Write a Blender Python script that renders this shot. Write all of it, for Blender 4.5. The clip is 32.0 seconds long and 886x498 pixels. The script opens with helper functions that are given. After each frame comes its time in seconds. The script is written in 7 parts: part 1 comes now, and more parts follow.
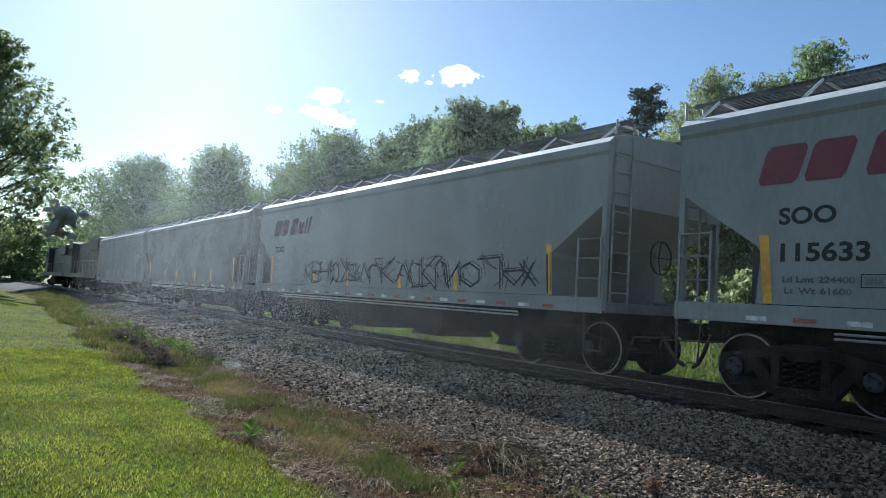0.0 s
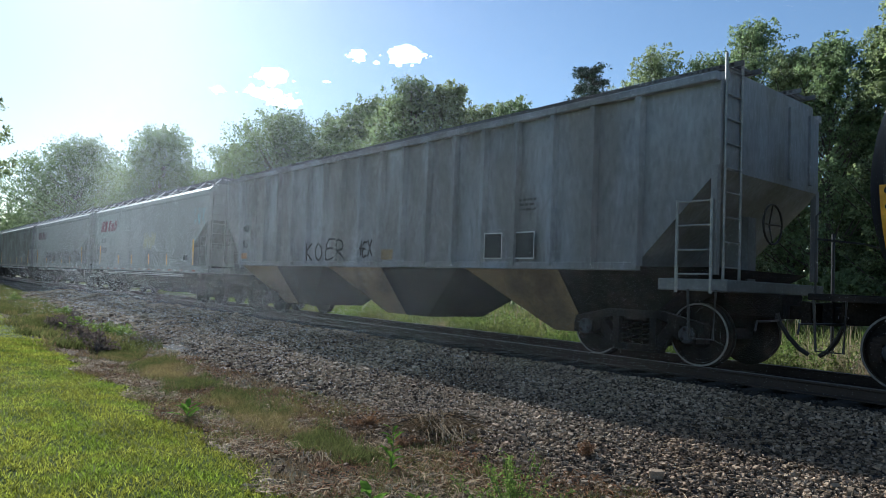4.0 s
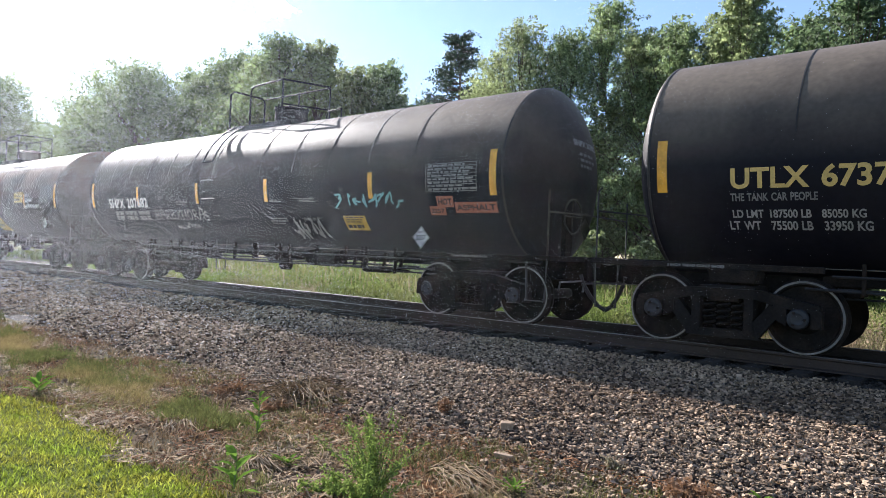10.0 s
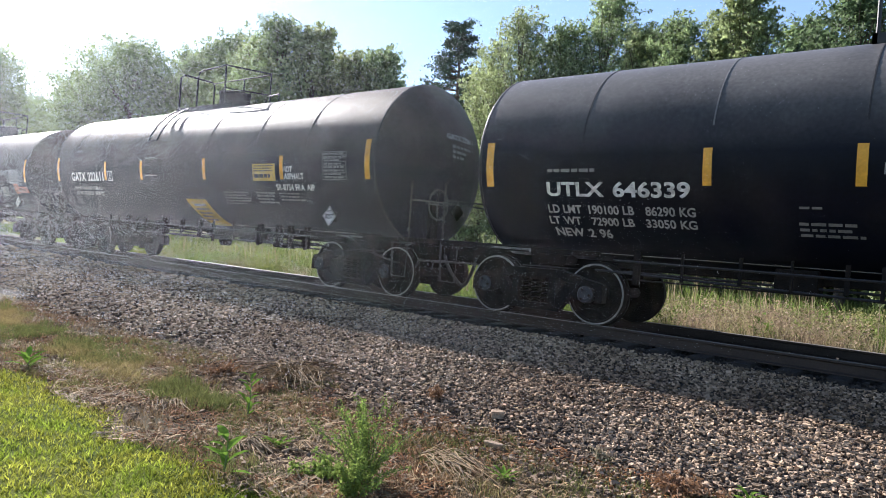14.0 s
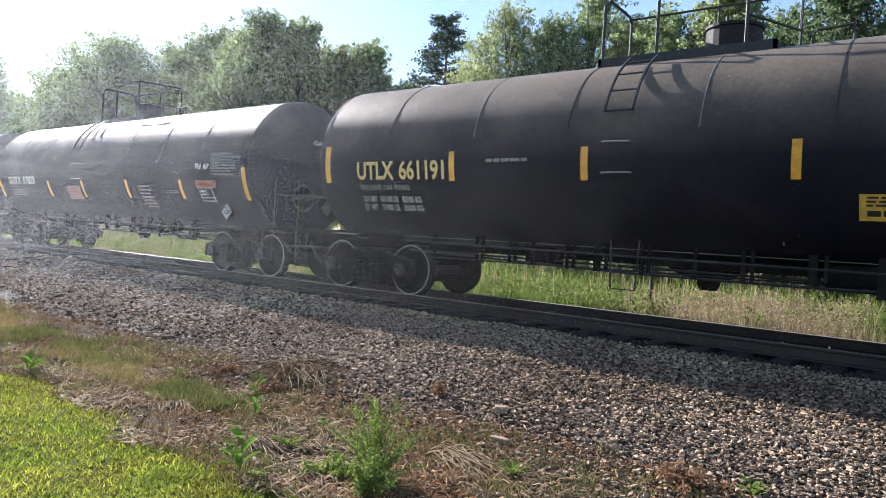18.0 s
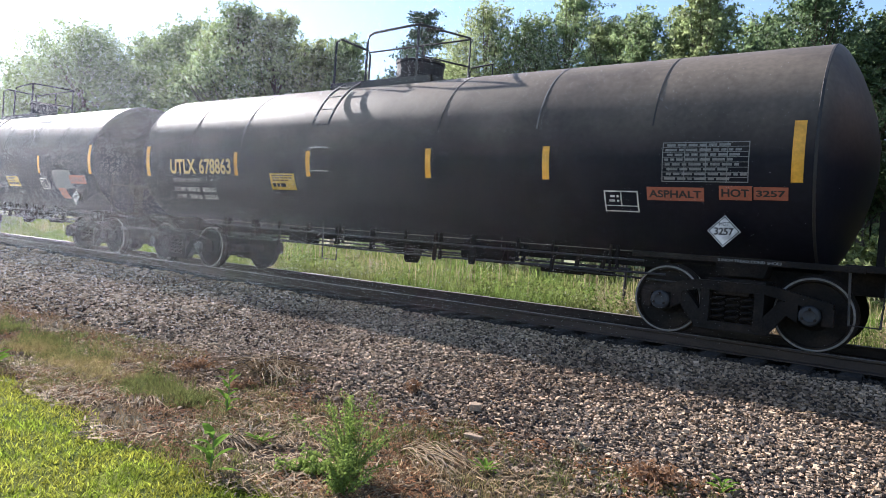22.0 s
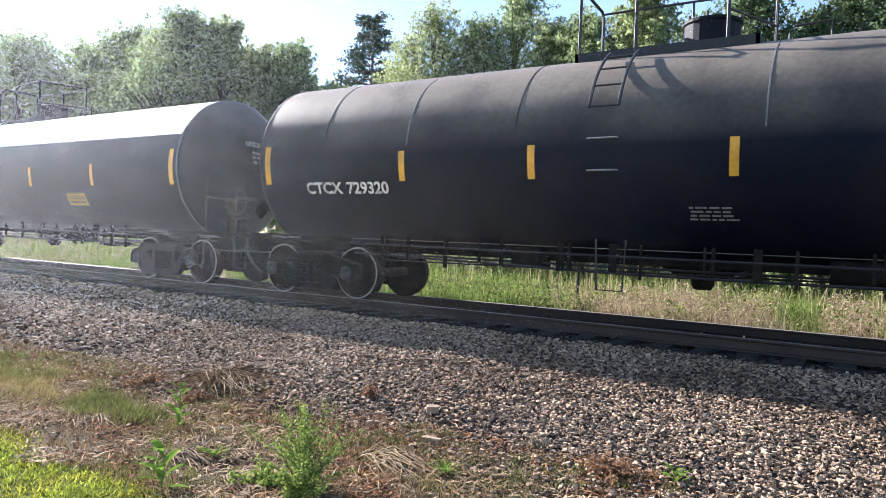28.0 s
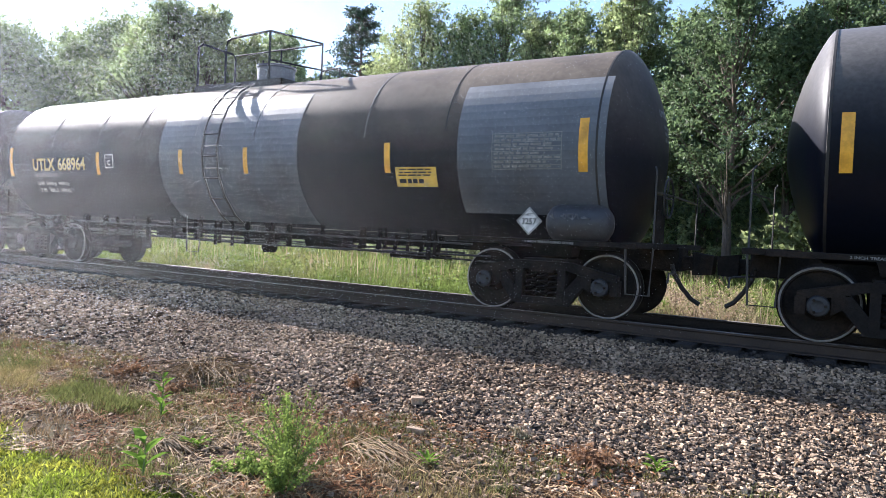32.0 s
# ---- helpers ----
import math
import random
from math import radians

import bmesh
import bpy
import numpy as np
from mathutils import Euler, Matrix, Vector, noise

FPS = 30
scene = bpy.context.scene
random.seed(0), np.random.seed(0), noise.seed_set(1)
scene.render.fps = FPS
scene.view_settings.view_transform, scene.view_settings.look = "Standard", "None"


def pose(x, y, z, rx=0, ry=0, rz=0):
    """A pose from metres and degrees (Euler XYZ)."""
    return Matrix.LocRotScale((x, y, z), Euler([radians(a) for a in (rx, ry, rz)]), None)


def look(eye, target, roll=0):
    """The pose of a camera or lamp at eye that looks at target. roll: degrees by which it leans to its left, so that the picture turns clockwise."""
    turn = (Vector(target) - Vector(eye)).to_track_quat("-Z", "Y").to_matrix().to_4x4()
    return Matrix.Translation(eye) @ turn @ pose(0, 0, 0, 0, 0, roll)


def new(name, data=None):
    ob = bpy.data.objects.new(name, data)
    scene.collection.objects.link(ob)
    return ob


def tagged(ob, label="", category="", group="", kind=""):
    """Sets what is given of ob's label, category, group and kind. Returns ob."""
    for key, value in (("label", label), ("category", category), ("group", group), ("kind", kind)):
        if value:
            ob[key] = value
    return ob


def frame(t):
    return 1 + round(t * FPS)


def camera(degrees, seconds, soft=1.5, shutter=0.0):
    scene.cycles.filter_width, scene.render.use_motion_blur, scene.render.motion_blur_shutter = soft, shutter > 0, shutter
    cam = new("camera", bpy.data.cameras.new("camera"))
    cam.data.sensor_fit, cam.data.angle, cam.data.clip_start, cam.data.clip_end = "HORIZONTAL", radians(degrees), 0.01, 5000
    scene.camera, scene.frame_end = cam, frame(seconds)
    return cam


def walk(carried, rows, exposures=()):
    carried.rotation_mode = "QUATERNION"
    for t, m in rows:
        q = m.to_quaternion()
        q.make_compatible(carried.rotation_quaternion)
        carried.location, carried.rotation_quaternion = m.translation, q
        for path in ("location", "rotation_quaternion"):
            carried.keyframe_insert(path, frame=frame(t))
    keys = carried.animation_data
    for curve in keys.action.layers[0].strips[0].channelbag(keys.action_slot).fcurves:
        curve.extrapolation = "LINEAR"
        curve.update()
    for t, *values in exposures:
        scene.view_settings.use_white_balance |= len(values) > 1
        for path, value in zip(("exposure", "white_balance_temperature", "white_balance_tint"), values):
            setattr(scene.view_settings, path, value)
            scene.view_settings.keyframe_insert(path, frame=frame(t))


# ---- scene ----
cam = camera(65.83, 32.0, soft=0.7)


def hold(x, y, z, yaw, pitch, roll):
    """A hand-held pose: yaw to the left of the track's normal, pitch up, roll, in degrees."""
    return pose(x, y, z, 90 + pitch, 0, yaw) @ pose(0, 0, 0, 0, 0, roll)


EXPOSURES = [(0.0, 0.6, 5330, 5), (3.5, 0.6, 5380, 5), (6.0, 0.95, 5650, 10), (8.0, 1.4, 5820, 15), (14.0, 1.5, 5800, 16), (19.0, 1.55, 5800, 16),
             (26.0, 1.87, 5780, 18), (32.0, 1.93, 5780, 18)]
walk(cam, [
    (0.0, hold(-0.237, 0.097, 1.110, 54.64, 4.28, 3.57)),
    (0.5, hold(-0.213, 0.115, 1.098, 54.29, 4.44, 2.86)),
    (1.0, hold(-0.188, 0.127, 1.078, 53.95, 4.05, 2.63)),
    (1.5, hold(-0.164, 0.146, 1.057, 54.39, 4.14, 2.40)),
    (2.0, hold(-0.134, 0.161, 1.024, 53.84, 4.43, 2.59)),
    (2.5, hold(-0.096, 0.211, 0.999, 52.90, 3.71, 2.19)),
    (3.0, hold(-0.092, 0.206, 0.989, 52.47, 2.76, 2.13)),
    (3.5, hold(-0.101, 0.213, 1.015, 50.99, 2.83, 1.73)),
    (5.5, hold(-0.163, 0.129, 1.054, 48.82, 2.72, 4.40)),
    (6.0, hold(-0.057, 0.088, 1.075, 45.96, 2.29, 2.97)),
    (6.5, hold(0.057, 0.080, 1.058, 45.94, 0.19, 3.54)),
    (7.0, hold(0.073, 0.075, 1.076, 43.01, -0.81, 3.23)),
    (7.5, hold(0.075, 0.040, 1.067, 40.77, -0.06, 3.92)),
    (8.0, hold(0.089, 0.040, 1.064, 40.09, 1.35, 2.98)),
    (8.5, hold(0.088, 0.048, 1.074, 40.95, 1.76, 2.91)),
    (9.0, hold(0.082, 0.045, 1.062, 38.93, -0.10, 3.91)),
    (9.5, hold(0.091, 0.053, 1.065, 39.70, 0.09, 2.60)),
    (10.0, hold(0.116, 0.070, 1.085, 39.64, 0.29, 2.27)),
    (10.5, hold(0.113, 0.036, 1.072, 37.58, 0.13, 4.56)),
    (11.0, hold(0.097, 0.029, 1.077, 37.98, 0.23, 3.92)),
    (11.5, hold(0.097, 0.034, 1.076, 38.78, 0.96, 4.49)),
    (12.0, hold(0.093, 0.026, 1.076, 39.77, 0.99, 3.92)),
    (12.5, hold(0.124, 0.033, 1.073, 39.17, 1.05, 4.75)),
    (13.0, hold(0.088, 0.019, 1.064, 39.28, 0.65, 4.02)),
    (13.5, hold(0.086, 0.045, 1.069, 39.34, -0.61, 4.55)),
    (14.0, hold(0.084, 0.051, 1.078, 38.96, -0.66, 4.13)),
    (14.5, hold(0.051, 0.029, 1.101, 38.76, 1.46, 2.99)),
    (16.5, hold(-0.024, -0.045, 1.117, 39.79, -0.54, 3.80)),
    (17.0, hold(-0.006, -0.079, 1.123, 38.84, -0.17, 3.35)),
    (17.5, hold(0.010, -0.081, 1.124, 37.66, -0.50, 2.95)),
    (18.0, hold(0.005, -0.090, 1.116, 37.85, -1.15, 3.31)),
    (18.5, hold(-0.007, -0.087, 1.113, 37.40, -0.40, 1.43)),
    (19.0, hold(0.023, -0.031, 1.122, 35.21, -0.56, 3.09)),
    (19.5, hold(-0.006, -0.077, 1.112, 36.06, -0.24, 3.80)),
    (20.0, hold(-0.010, -0.089, 1.102, 35.69, -1.45, 4.29)),
    (20.5, hold(-0.016, -0.076, 1.104, 36.44, -1.56, 4.24)),
    (21.0, hold(-0.023, -0.090, 1.112, 36.40, -0.96, 4.22)),
    (21.5, hold(0.001, -0.102, 1.092, 37.09, -1.01, 3.02)),
    (22.0, hold(-0.016, -0.085, 1.109, 35.75, -1.21, 4.13)),
    (22.5, hold(-0.010, -0.085, 1.105, 36.68, -1.02, 3.23)),
    (23.0, hold(-0.000, -0.087, 1.098, 36.53, -1.91, 3.69)),
    (23.5, hold(0.006, -0.083, 1.104, 35.96, -1.62, 4.19)),
    (24.0, hold(-0.008, -0.077, 1.112, 34.09, -1.37, 2.70)),
    (24.5, hold(-0.012, -0.070, 1.103, 34.72, -1.21, 1.66)),
    (25.0, hold(-0.009, -0.088, 1.107, 35.07, -0.91, 3.07)),
    (25.5, hold(-0.001, -0.095, 1.105, 33.87, -0.37, 2.89)),
    (26.0, hold(0.017, -0.079, 1.112, 32.12, -1.11, 2.32)),
    (26.5, hold(0.007, -0.079, 1.113, 32.31, -0.36, 2.68)),
    (28.5, hold(0.010, -0.053, 1.115, 31.71, -0.90, 1.86)),
    (29.0, hold(-0.005, -0.062, 1.119, 30.54, -0.69, 1.81)),
    (29.5, hold(0.013, -0.073, 1.110, 31.63, -0.14, 1.66)),
    (30.0, hold(0.004, -0.072, 1.116, 30.48, -0.63, 2.84)),
    (30.5, hold(-0.003, -0.071, 1.110, 31.39, -1.28, 2.40)),
    (31.0, hold(0.000, -0.064, 1.110, 30.88, -1.34, 1.97)),
    (31.5, hold(-0.000, -0.048, 1.108, 30.21, -1.65, 2.22)),
    (32.0, hold(0.030, -0.050, 1.088, 31.03, -1.26, 2.78)),
], EXPOSURES)

# ---- light ----
SUN_AZ, SUN_EL = radians(12.0), radians(28.0)      # azimuth from the track's far end towards the wood
SUN = Vector((-math.cos(SUN_EL) * math.cos(SUN_AZ), math.cos(SUN_EL) * math.sin(SUN_AZ), math.sin(SUN_EL)))
world = bpy.data.worlds.new("sky")
scene.world = world
world.use_nodes = True
wn = world.node_tree.nodes
sky = wn.new("ShaderNodeTexSky")
sky.sky_type = "NISHITA"
sky.sun_disc = False
sky.sun_elevation = SUN_EL
sky.sun_rotation = math.atan2(SUN.x, SUN.y)
sky.air_density, sky.dust_density, sky.ozone_density = 1.0, 0.3, 0.7
wn["Background"].inputs["Strength"].default_value = 0.075
world.node_tree.links.new(sky.outputs[0], wn["Background"].inputs["Color"])
sun = new("sun", bpy.data.lights.new("sun", "SUN"))
sun.data.energy, sun.data.angle, sun.data.color = 5.0, radians(0.53), (1.0, 0.92, 0.79)
sun.matrix_basis = look((0, 0, 60), Vector((0, 0, 60)) - SUN)


# ---- materials ----
def material(name, base, rough=0.6, metal=0.0, spread=0.12, scale=6.0, fine=60.0, bump=0.15, tint=None, tint_amount=0.35,
             tint_scale=1.5, island=0.0, per_object=0.0, trans=0.0, gloss=0.5, stretch=(1, 1, 1), bump_dist=0.02, dust=None, lit_dust_from=0.0):
    """A painted, worn or grown surface: base colour, a second tint in stains, grain at two scales and fine relief."""
    m = bpy.data.materials.new(name)
    m.use_nodes = True
    nt = m.node_tree
    n, link = nt.nodes, nt.links.new
    bsdf = n["Principled BSDF"]
    tc = n.new("ShaderNodeTexCoord")
    mp = n.new("ShaderNodeMapping")
    mp.inputs["Scale"].default_value = stretch
    link(tc.outputs["Object"], mp.inputs["Vector"])

    def tex(s, detail=4.0):
        t = n.new("ShaderNodeTexNoise")
        t.inputs["Scale"].default_value, t.inputs["Detail"].default_value = s, detail
        link(mp.outputs[0], t.inputs["Vector"])
        return t
    big, small = tex(scale), tex(fine, 3.0)
    col = n.new("ShaderNodeRGB")
    col.outputs[0].default_value = (*base, 1)
    out = col.outputs[0]
    if tint:
        stain = tex(tint_scale, 6.0)
        ramp = n.new("ShaderNodeMapRange")
        ramp.inputs["From Min"].default_value, ramp.inputs["From Max"].default_value = 0.62 - tint_amount * 0.5, 0.72 - tint_amount * 0.3
        link(stain.outputs["Fac"], ramp.inputs["Value"])
        mix = n.new("ShaderNodeMix")
        mix.data_type = "RGBA"
        link(ramp.outputs[0], mix.inputs["Factor"])
        link(out, mix.inputs[6])
        mix.inputs[7].default_value = (*tint, 1)
        out = mix.outputs[2]
    val = n.new("ShaderNodeMath")
    val.operation = "ADD"
    link(big.outputs["Fac"], val.inputs[0])
    link(small.outputs["Fac"], val.inputs[1])
    rng = n.new("ShaderNodeMapRange")
    rng.inputs["From Min"].default_value, rng.inputs["From Max"].default_value = 0.6, 1.4
    rng.inputs["To Min"].default_value, rng.inputs["To Max"].default_value = 1 - 2 * spread, 1 + 2 * spread
    link(val.outputs[0], rng.inputs["Value"])
    fac = rng.outputs[0]
    for source, amount in (("ShaderNodeNewGeometry", island), ("ShaderNodeObjectInfo", per_object)):
        if amount:
            g = n.new(source)
            r2 = n.new("ShaderNodeMapRange")
            r2.inputs["To Min"].default_value, r2.inputs["To Max"].default_value = 1 - amount, 1 + amount
            link(g.outputs["Random Per Island" if island and source.endswith("Geometry") else "Random"], r2.inputs["Value"])
            mul = n.new("ShaderNodeMath")
            mul.operation = "MULTIPLY"
            link(fac, mul.inputs[0])
            link(r2.outputs[0], mul.inputs[1])
            fac = mul.outputs[0]
    if dust:                                       # grime and dust on what faces up, in uneven patches, with its sunlight painted in
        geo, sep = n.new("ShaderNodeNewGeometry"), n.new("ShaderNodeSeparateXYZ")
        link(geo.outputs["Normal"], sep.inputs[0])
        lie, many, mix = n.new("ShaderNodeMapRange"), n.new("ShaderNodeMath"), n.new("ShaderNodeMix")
        lie.inputs["From Min"].default_value, lie.inputs["From Max"].default_value, lie.inputs["To Max"].default_value = lit_dust_from, 0.7, 2.1
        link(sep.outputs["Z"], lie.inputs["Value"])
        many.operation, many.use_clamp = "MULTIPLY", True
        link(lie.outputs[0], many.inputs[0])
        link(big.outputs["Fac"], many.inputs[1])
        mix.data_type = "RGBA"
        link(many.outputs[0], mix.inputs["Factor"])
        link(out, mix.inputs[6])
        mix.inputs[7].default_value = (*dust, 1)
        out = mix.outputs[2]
    hsv = n.new("ShaderNodeHueSaturation")
    link(out, hsv.inputs["Color"])
    link(fac, hsv.inputs["Value"])
    link(hsv.outputs[0], bsdf.inputs["Base Color"])
    bsdf.inputs["Roughness"].default_value, bsdf.inputs["Metallic"].default_value = rough, metal
    bsdf.inputs["Specular IOR Level"].default_value = gloss
    if bump:
        b = n.new("ShaderNodeBump")
        b.inputs["Strength"].default_value, b.inputs["Distance"].default_value = bump, bump_dist
        link(small.outputs["Fac"], b.inputs["Height"])
        link(b.outputs[0], bsdf.inputs["Normal"])
    if trans:
        tr = n.new("ShaderNodeBsdfTranslucent")
        link(hsv.outputs[0], tr.inputs["Color"])
        ms = n.new("ShaderNodeMixShader")
        ms.inputs[0].default_value = trans
        link(bsdf.outputs[0], ms.inputs[1])
        link(tr.outputs[0], ms.inputs[2])
        link(ms.outputs[0], n["Material Output"].inputs["Surface"])
    return m


LAWN = material("lawn", (0.05, 0.068, 0.010), 0.95, scale=2.0, fine=40, spread=0.3, tint=(0.11, 0.12, 0.02), bump=0.8, gloss=0.05)
BLADE = material("lawn_blades", (0.335, 0.338, 0.05), 0.9, scale=1.1, fine=14, spread=0.32, island=0.65, trans=0.4, bump=0, gloss=0.06, tint=(0.23, 0.29, 0.035), tint_scale=2.0)
DIRT = material("dirt", (0.092, 0.054, 0.029), 0.95, scale=3, fine=70, spread=0.45, gloss=0.1, tint=(0.085, 0.075, 0.04), tint_scale=1.2, bump=1.0)
GRAVEL = material("gravel_bed", (0.038, 0.03, 0.025), 0.95, scale=8, fine=45, spread=0.4, bump=1.0, bump_dist=0.05)
STONE = material("ballast_stone", (0.285, 0.21, 0.142), 0.9, scale=0.8, fine=60, spread=0.16, island=0.8, gloss=0.2, bump=0.4,
                 tint=(0.215, 0.15, 0.098), tint_scale=0.5, tint_amount=0.35)
DARK_STONE = material("dark_ballast_stone", (0.05, 0.042, 0.035), 0.8, scale=0.8, fine=60, spread=0.2, island=0.8, gloss=0.2, bump=0.4)
FIELD = material("field_soil", (0.12, 0.14, 0.04), 0.95, scale=0.7, fine=15, spread=0.3, tint=(0.2, 0.17, 0.09), tint_scale=0.25, bump=0.6)
TALL = material("tall_grass", (0.128, 0.185, 0.042), 0.85, scale=0.4, fine=5, spread=0.2, island=0.6, trans=0.48, bump=0, gloss=0.12, tint=(0.17, 0.172, 0.065), tint_scale=0.35)
DRY = material("dry_weeds", (0.30, 0.25, 0.16), 0.8, scale=0.8, fine=8, spread=0.2, island=0.4, trans=0.35, bump=0)
LEAF = material("leaves", (0.205, 0.265, 0.12), 0.65, scale=0.35, fine=3, spread=0.22, island=0.5, trans=0.6, bump=0, gloss=0.3)
LEAF_B = material("light_leaves", (0.255, 0.30, 0.135), 0.65, scale=0.35, fine=3, spread=0.22, island=0.5, trans=0.6, bump=0, gloss=0.3)
NEEDLE = material("needles", (0.045, 0.075, 0.035), 0.6, scale=0.5, fine=4, spread=0.2, island=0.4, trans=0.15, bump=0)
# Shaded copy of the leaves: the shade of these trees is put into the colour.
LEAF_SHADE = material("shaded_leaves", (0.105, 0.15, 0.07), 0.65, scale=0.35, fine=3, spread=0.25, island=0.55, trans=0.5, bump=0, gloss=0.3)
BARK = material("bark", (0.11, 0.085, 0.065), 0.95, scale=3, fine=30, spread=0.3, bump=0.8, stretch=(1, 1, 0.3))
RIM = material("worn_wheel_rim", (0.16, 0.153, 0.146), 0.5, 0.2, scale=6, fine=40, spread=0.2, bump=0.05)
RAIL = material("rail_steel", (0.035, 0.024, 0.018), 0.8, 0.1, scale=3, fine=60, spread=0.25)
SHINE = material("worn_railhead", (0.2, 0.18, 0.165), 0.6, 0.3, scale=3, fine=40, spread=0.1, bump=0.05)
TIE = material("creosoted_wood", (0.022, 0.018, 0.0155), 0.9, scale=4, fine=60, spread=0.3, bump=0.7, stretch=(3, 1, 3))
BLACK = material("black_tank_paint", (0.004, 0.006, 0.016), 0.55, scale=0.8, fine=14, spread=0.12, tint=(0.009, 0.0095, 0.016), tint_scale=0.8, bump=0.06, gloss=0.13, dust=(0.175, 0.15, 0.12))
HUB = material("axle_cap_steel", (0.018, 0.021, 0.026), 0.55, 0.2, scale=8, fine=40, spread=0.2, bump=0.05)
UNDER = material("grimy_undergear", (0.0095, 0.0085, 0.008), 0.85, scale=4, fine=40, spread=0.3, tint=(0.02, 0.015, 0.012), tint_scale=3, bump=0.4, gloss=0.2)


# ---- helpers of the place ----
RAIL_Y, GAUGE = 9.42, 1.5                          # near rail, and the far one behind it
AXIS_Y = RAIL_Y + GAUGE / 2


def link_mesh(name, bm_or_data, mats, parent=None, label="", smooth=False):
    if isinstance(bm_or_data, bmesh.types.BMesh):
        me = bpy.data.meshes.new(name)
        bm_or_data.normal_update()
        bm_or_data.to_mesh(me)
        bm_or_data.free()
    else:
        me = bm_or_data
    if not me.materials:
        for m in (mats if isinstance(mats, (list, tuple)) else [mats]):
            me.materials.append(m)
    if smooth:
        me.shade_smooth()
    ob = new(name, me)
    if parent:
        ob.parent = parent
    return tagged(ob, label)


def part(name, bm, material, parent, label="", smooth=False):
    return link_mesh(name, bm, material, parent, label, smooth)


def raw_mesh(name, verts, faces, mat, smooth=False):
    """A mesh from arrays: verts (n, 3) and equal-sized faces (m, k)."""
    me = bpy.data.meshes.new(name)
    v, f = np.asarray(verts, np.float32), np.asarray(faces, np.int32)
    me.vertices.add(len(v))
    me.vertices.foreach_set("co", v.ravel())
    me.loops.add(f.size)
    me.loops.foreach_set("vertex_index", f.ravel())
    me.polygons.add(len(f))
    me.polygons.foreach_set("loop_start", np.arange(0, f.size, f.shape[1], dtype=np.int32))
    me.update(calc_edges=True)
    me.materials.append(mat)
    me.shade_smooth() if smooth else me.shade_flat()
    return me


PROFILE_Y = [-400, -30, -3, 2.2, 3.2, 4.2, 5.4, 8.6, 9.0, 11.4, 12.0, 13.6, 16, 24, 40, 900]
PROFILE_Z = [-0.6, -0.55, -0.5, -0.52, -0.62, -0.72, -0.66, -0.27, -0.245, -0.21, -0.3, -0.75, -0.6, -0.45, -0.4, -0.5]


def ground_z(x, y):
    return np.interp(y, PROFILE_Y, PROFILE_Z) + 0.03 * np.sin(x * 0.9 + y * 1.3) * np.clip(1 - np.abs(np.asarray(y) - 4) / 3.5, 0, 1)


def lawn_edge(x):
    return 2.72 + 0.03 * np.clip(-4 - x, -6, 60) + 0.02 * np.clip(-22 - x, 0, 60) + 0.12 * np.sin(x * 1.7) + 0.07 * np.sin(x * 4.3 + 1)


# ---- the ground ----
def build_ground():
    xs = np.unique(np.concatenate([[-2500, -1200, -600, -300, -200, -150, -110], np.arange(-90, -30, 3), np.arange(-30, 8, 0.4),
                                   np.arange(8, 40, 4), [60, 100, 200, 400, 1200, 2500]]))
    base = np.array([-1500, -400, -150, -60, -30, -15, -8, -4, -1, 0.5, 1.5, 2.2])
    rest = np.array([3.2, 3.6, 4.2, 4.8, 5.4, 6.2, 7, 7.8, 8.6, 9, 10.2, 11.4, 12, 12.8, 13.6, 15, 18, 24, 40, 80, 200, 600, 1500])
    bm = bmesh.new()
    rows, kinds = [], []
    for x in xs:
        e = float(lawn_edge(x))
        ys = list(base) + [min(e, 4.1)] + list(rest[1:] + 0.0)
        ys = [y if i != len(base) + 1 else max(y, min(e, 4.1) + 0.08) for i, y in enumerate(ys)]
        ys = [max(ys[:i + 1]) for i in range(len(ys))]
        rows.append([bm.verts.new((x, y, float(ground_z(x, y)))) for y in ys])
        kinds = [0 if i <= len(base) - 1 else 1 if rest[min(i - len(base), len(rest) - 1)] < 5.0 else 2
                 if rest[min(i - len(base), len(rest) - 1)] < 12.4 else 3 for i in range(len(ys) - 1)]
    for a, b in zip(rows, rows[1:]):
        for i in range(len(a) - 1):
            q = [a[i], b[i], b[i + 1], a[i + 1]]
            if (q[0].co - q[3].co).length < 1e-4 or (q[1].co - q[2].co).length < 1e-4:
                continue
            f = bm.faces.new(q)
            f.material_index = kinds[i]
            f.smooth = True
    ob = link_mesh("ground", bm, [LAWN, DIRT, GRAVEL, FIELD])
    return tagged(ob, "mown lawn, bare verge, gravel bed and rough field", "ground", kind="structure")


build_ground()


# ---- shapes ----
def box(bm, x0, x1, y0, y1, z0, z1, bevel=0.0):
    m = Matrix.LocRotScale(((x0 + x1) / 2, (y0 + y1) / 2, (z0 + z1) / 2), None, (abs(x1 - x0), abs(y1 - y0), abs(z1 - z0)))
    geo = bmesh.ops.create_cube(bm, size=1, matrix=m)
    if bevel:
        edges = {e for v in geo["verts"] for e in v.link_edges}
        bmesh.ops.bevel(bm, geom=list(edges), offset=bevel, segments=2, affect="EDGES", profile=0.6)
    return bm


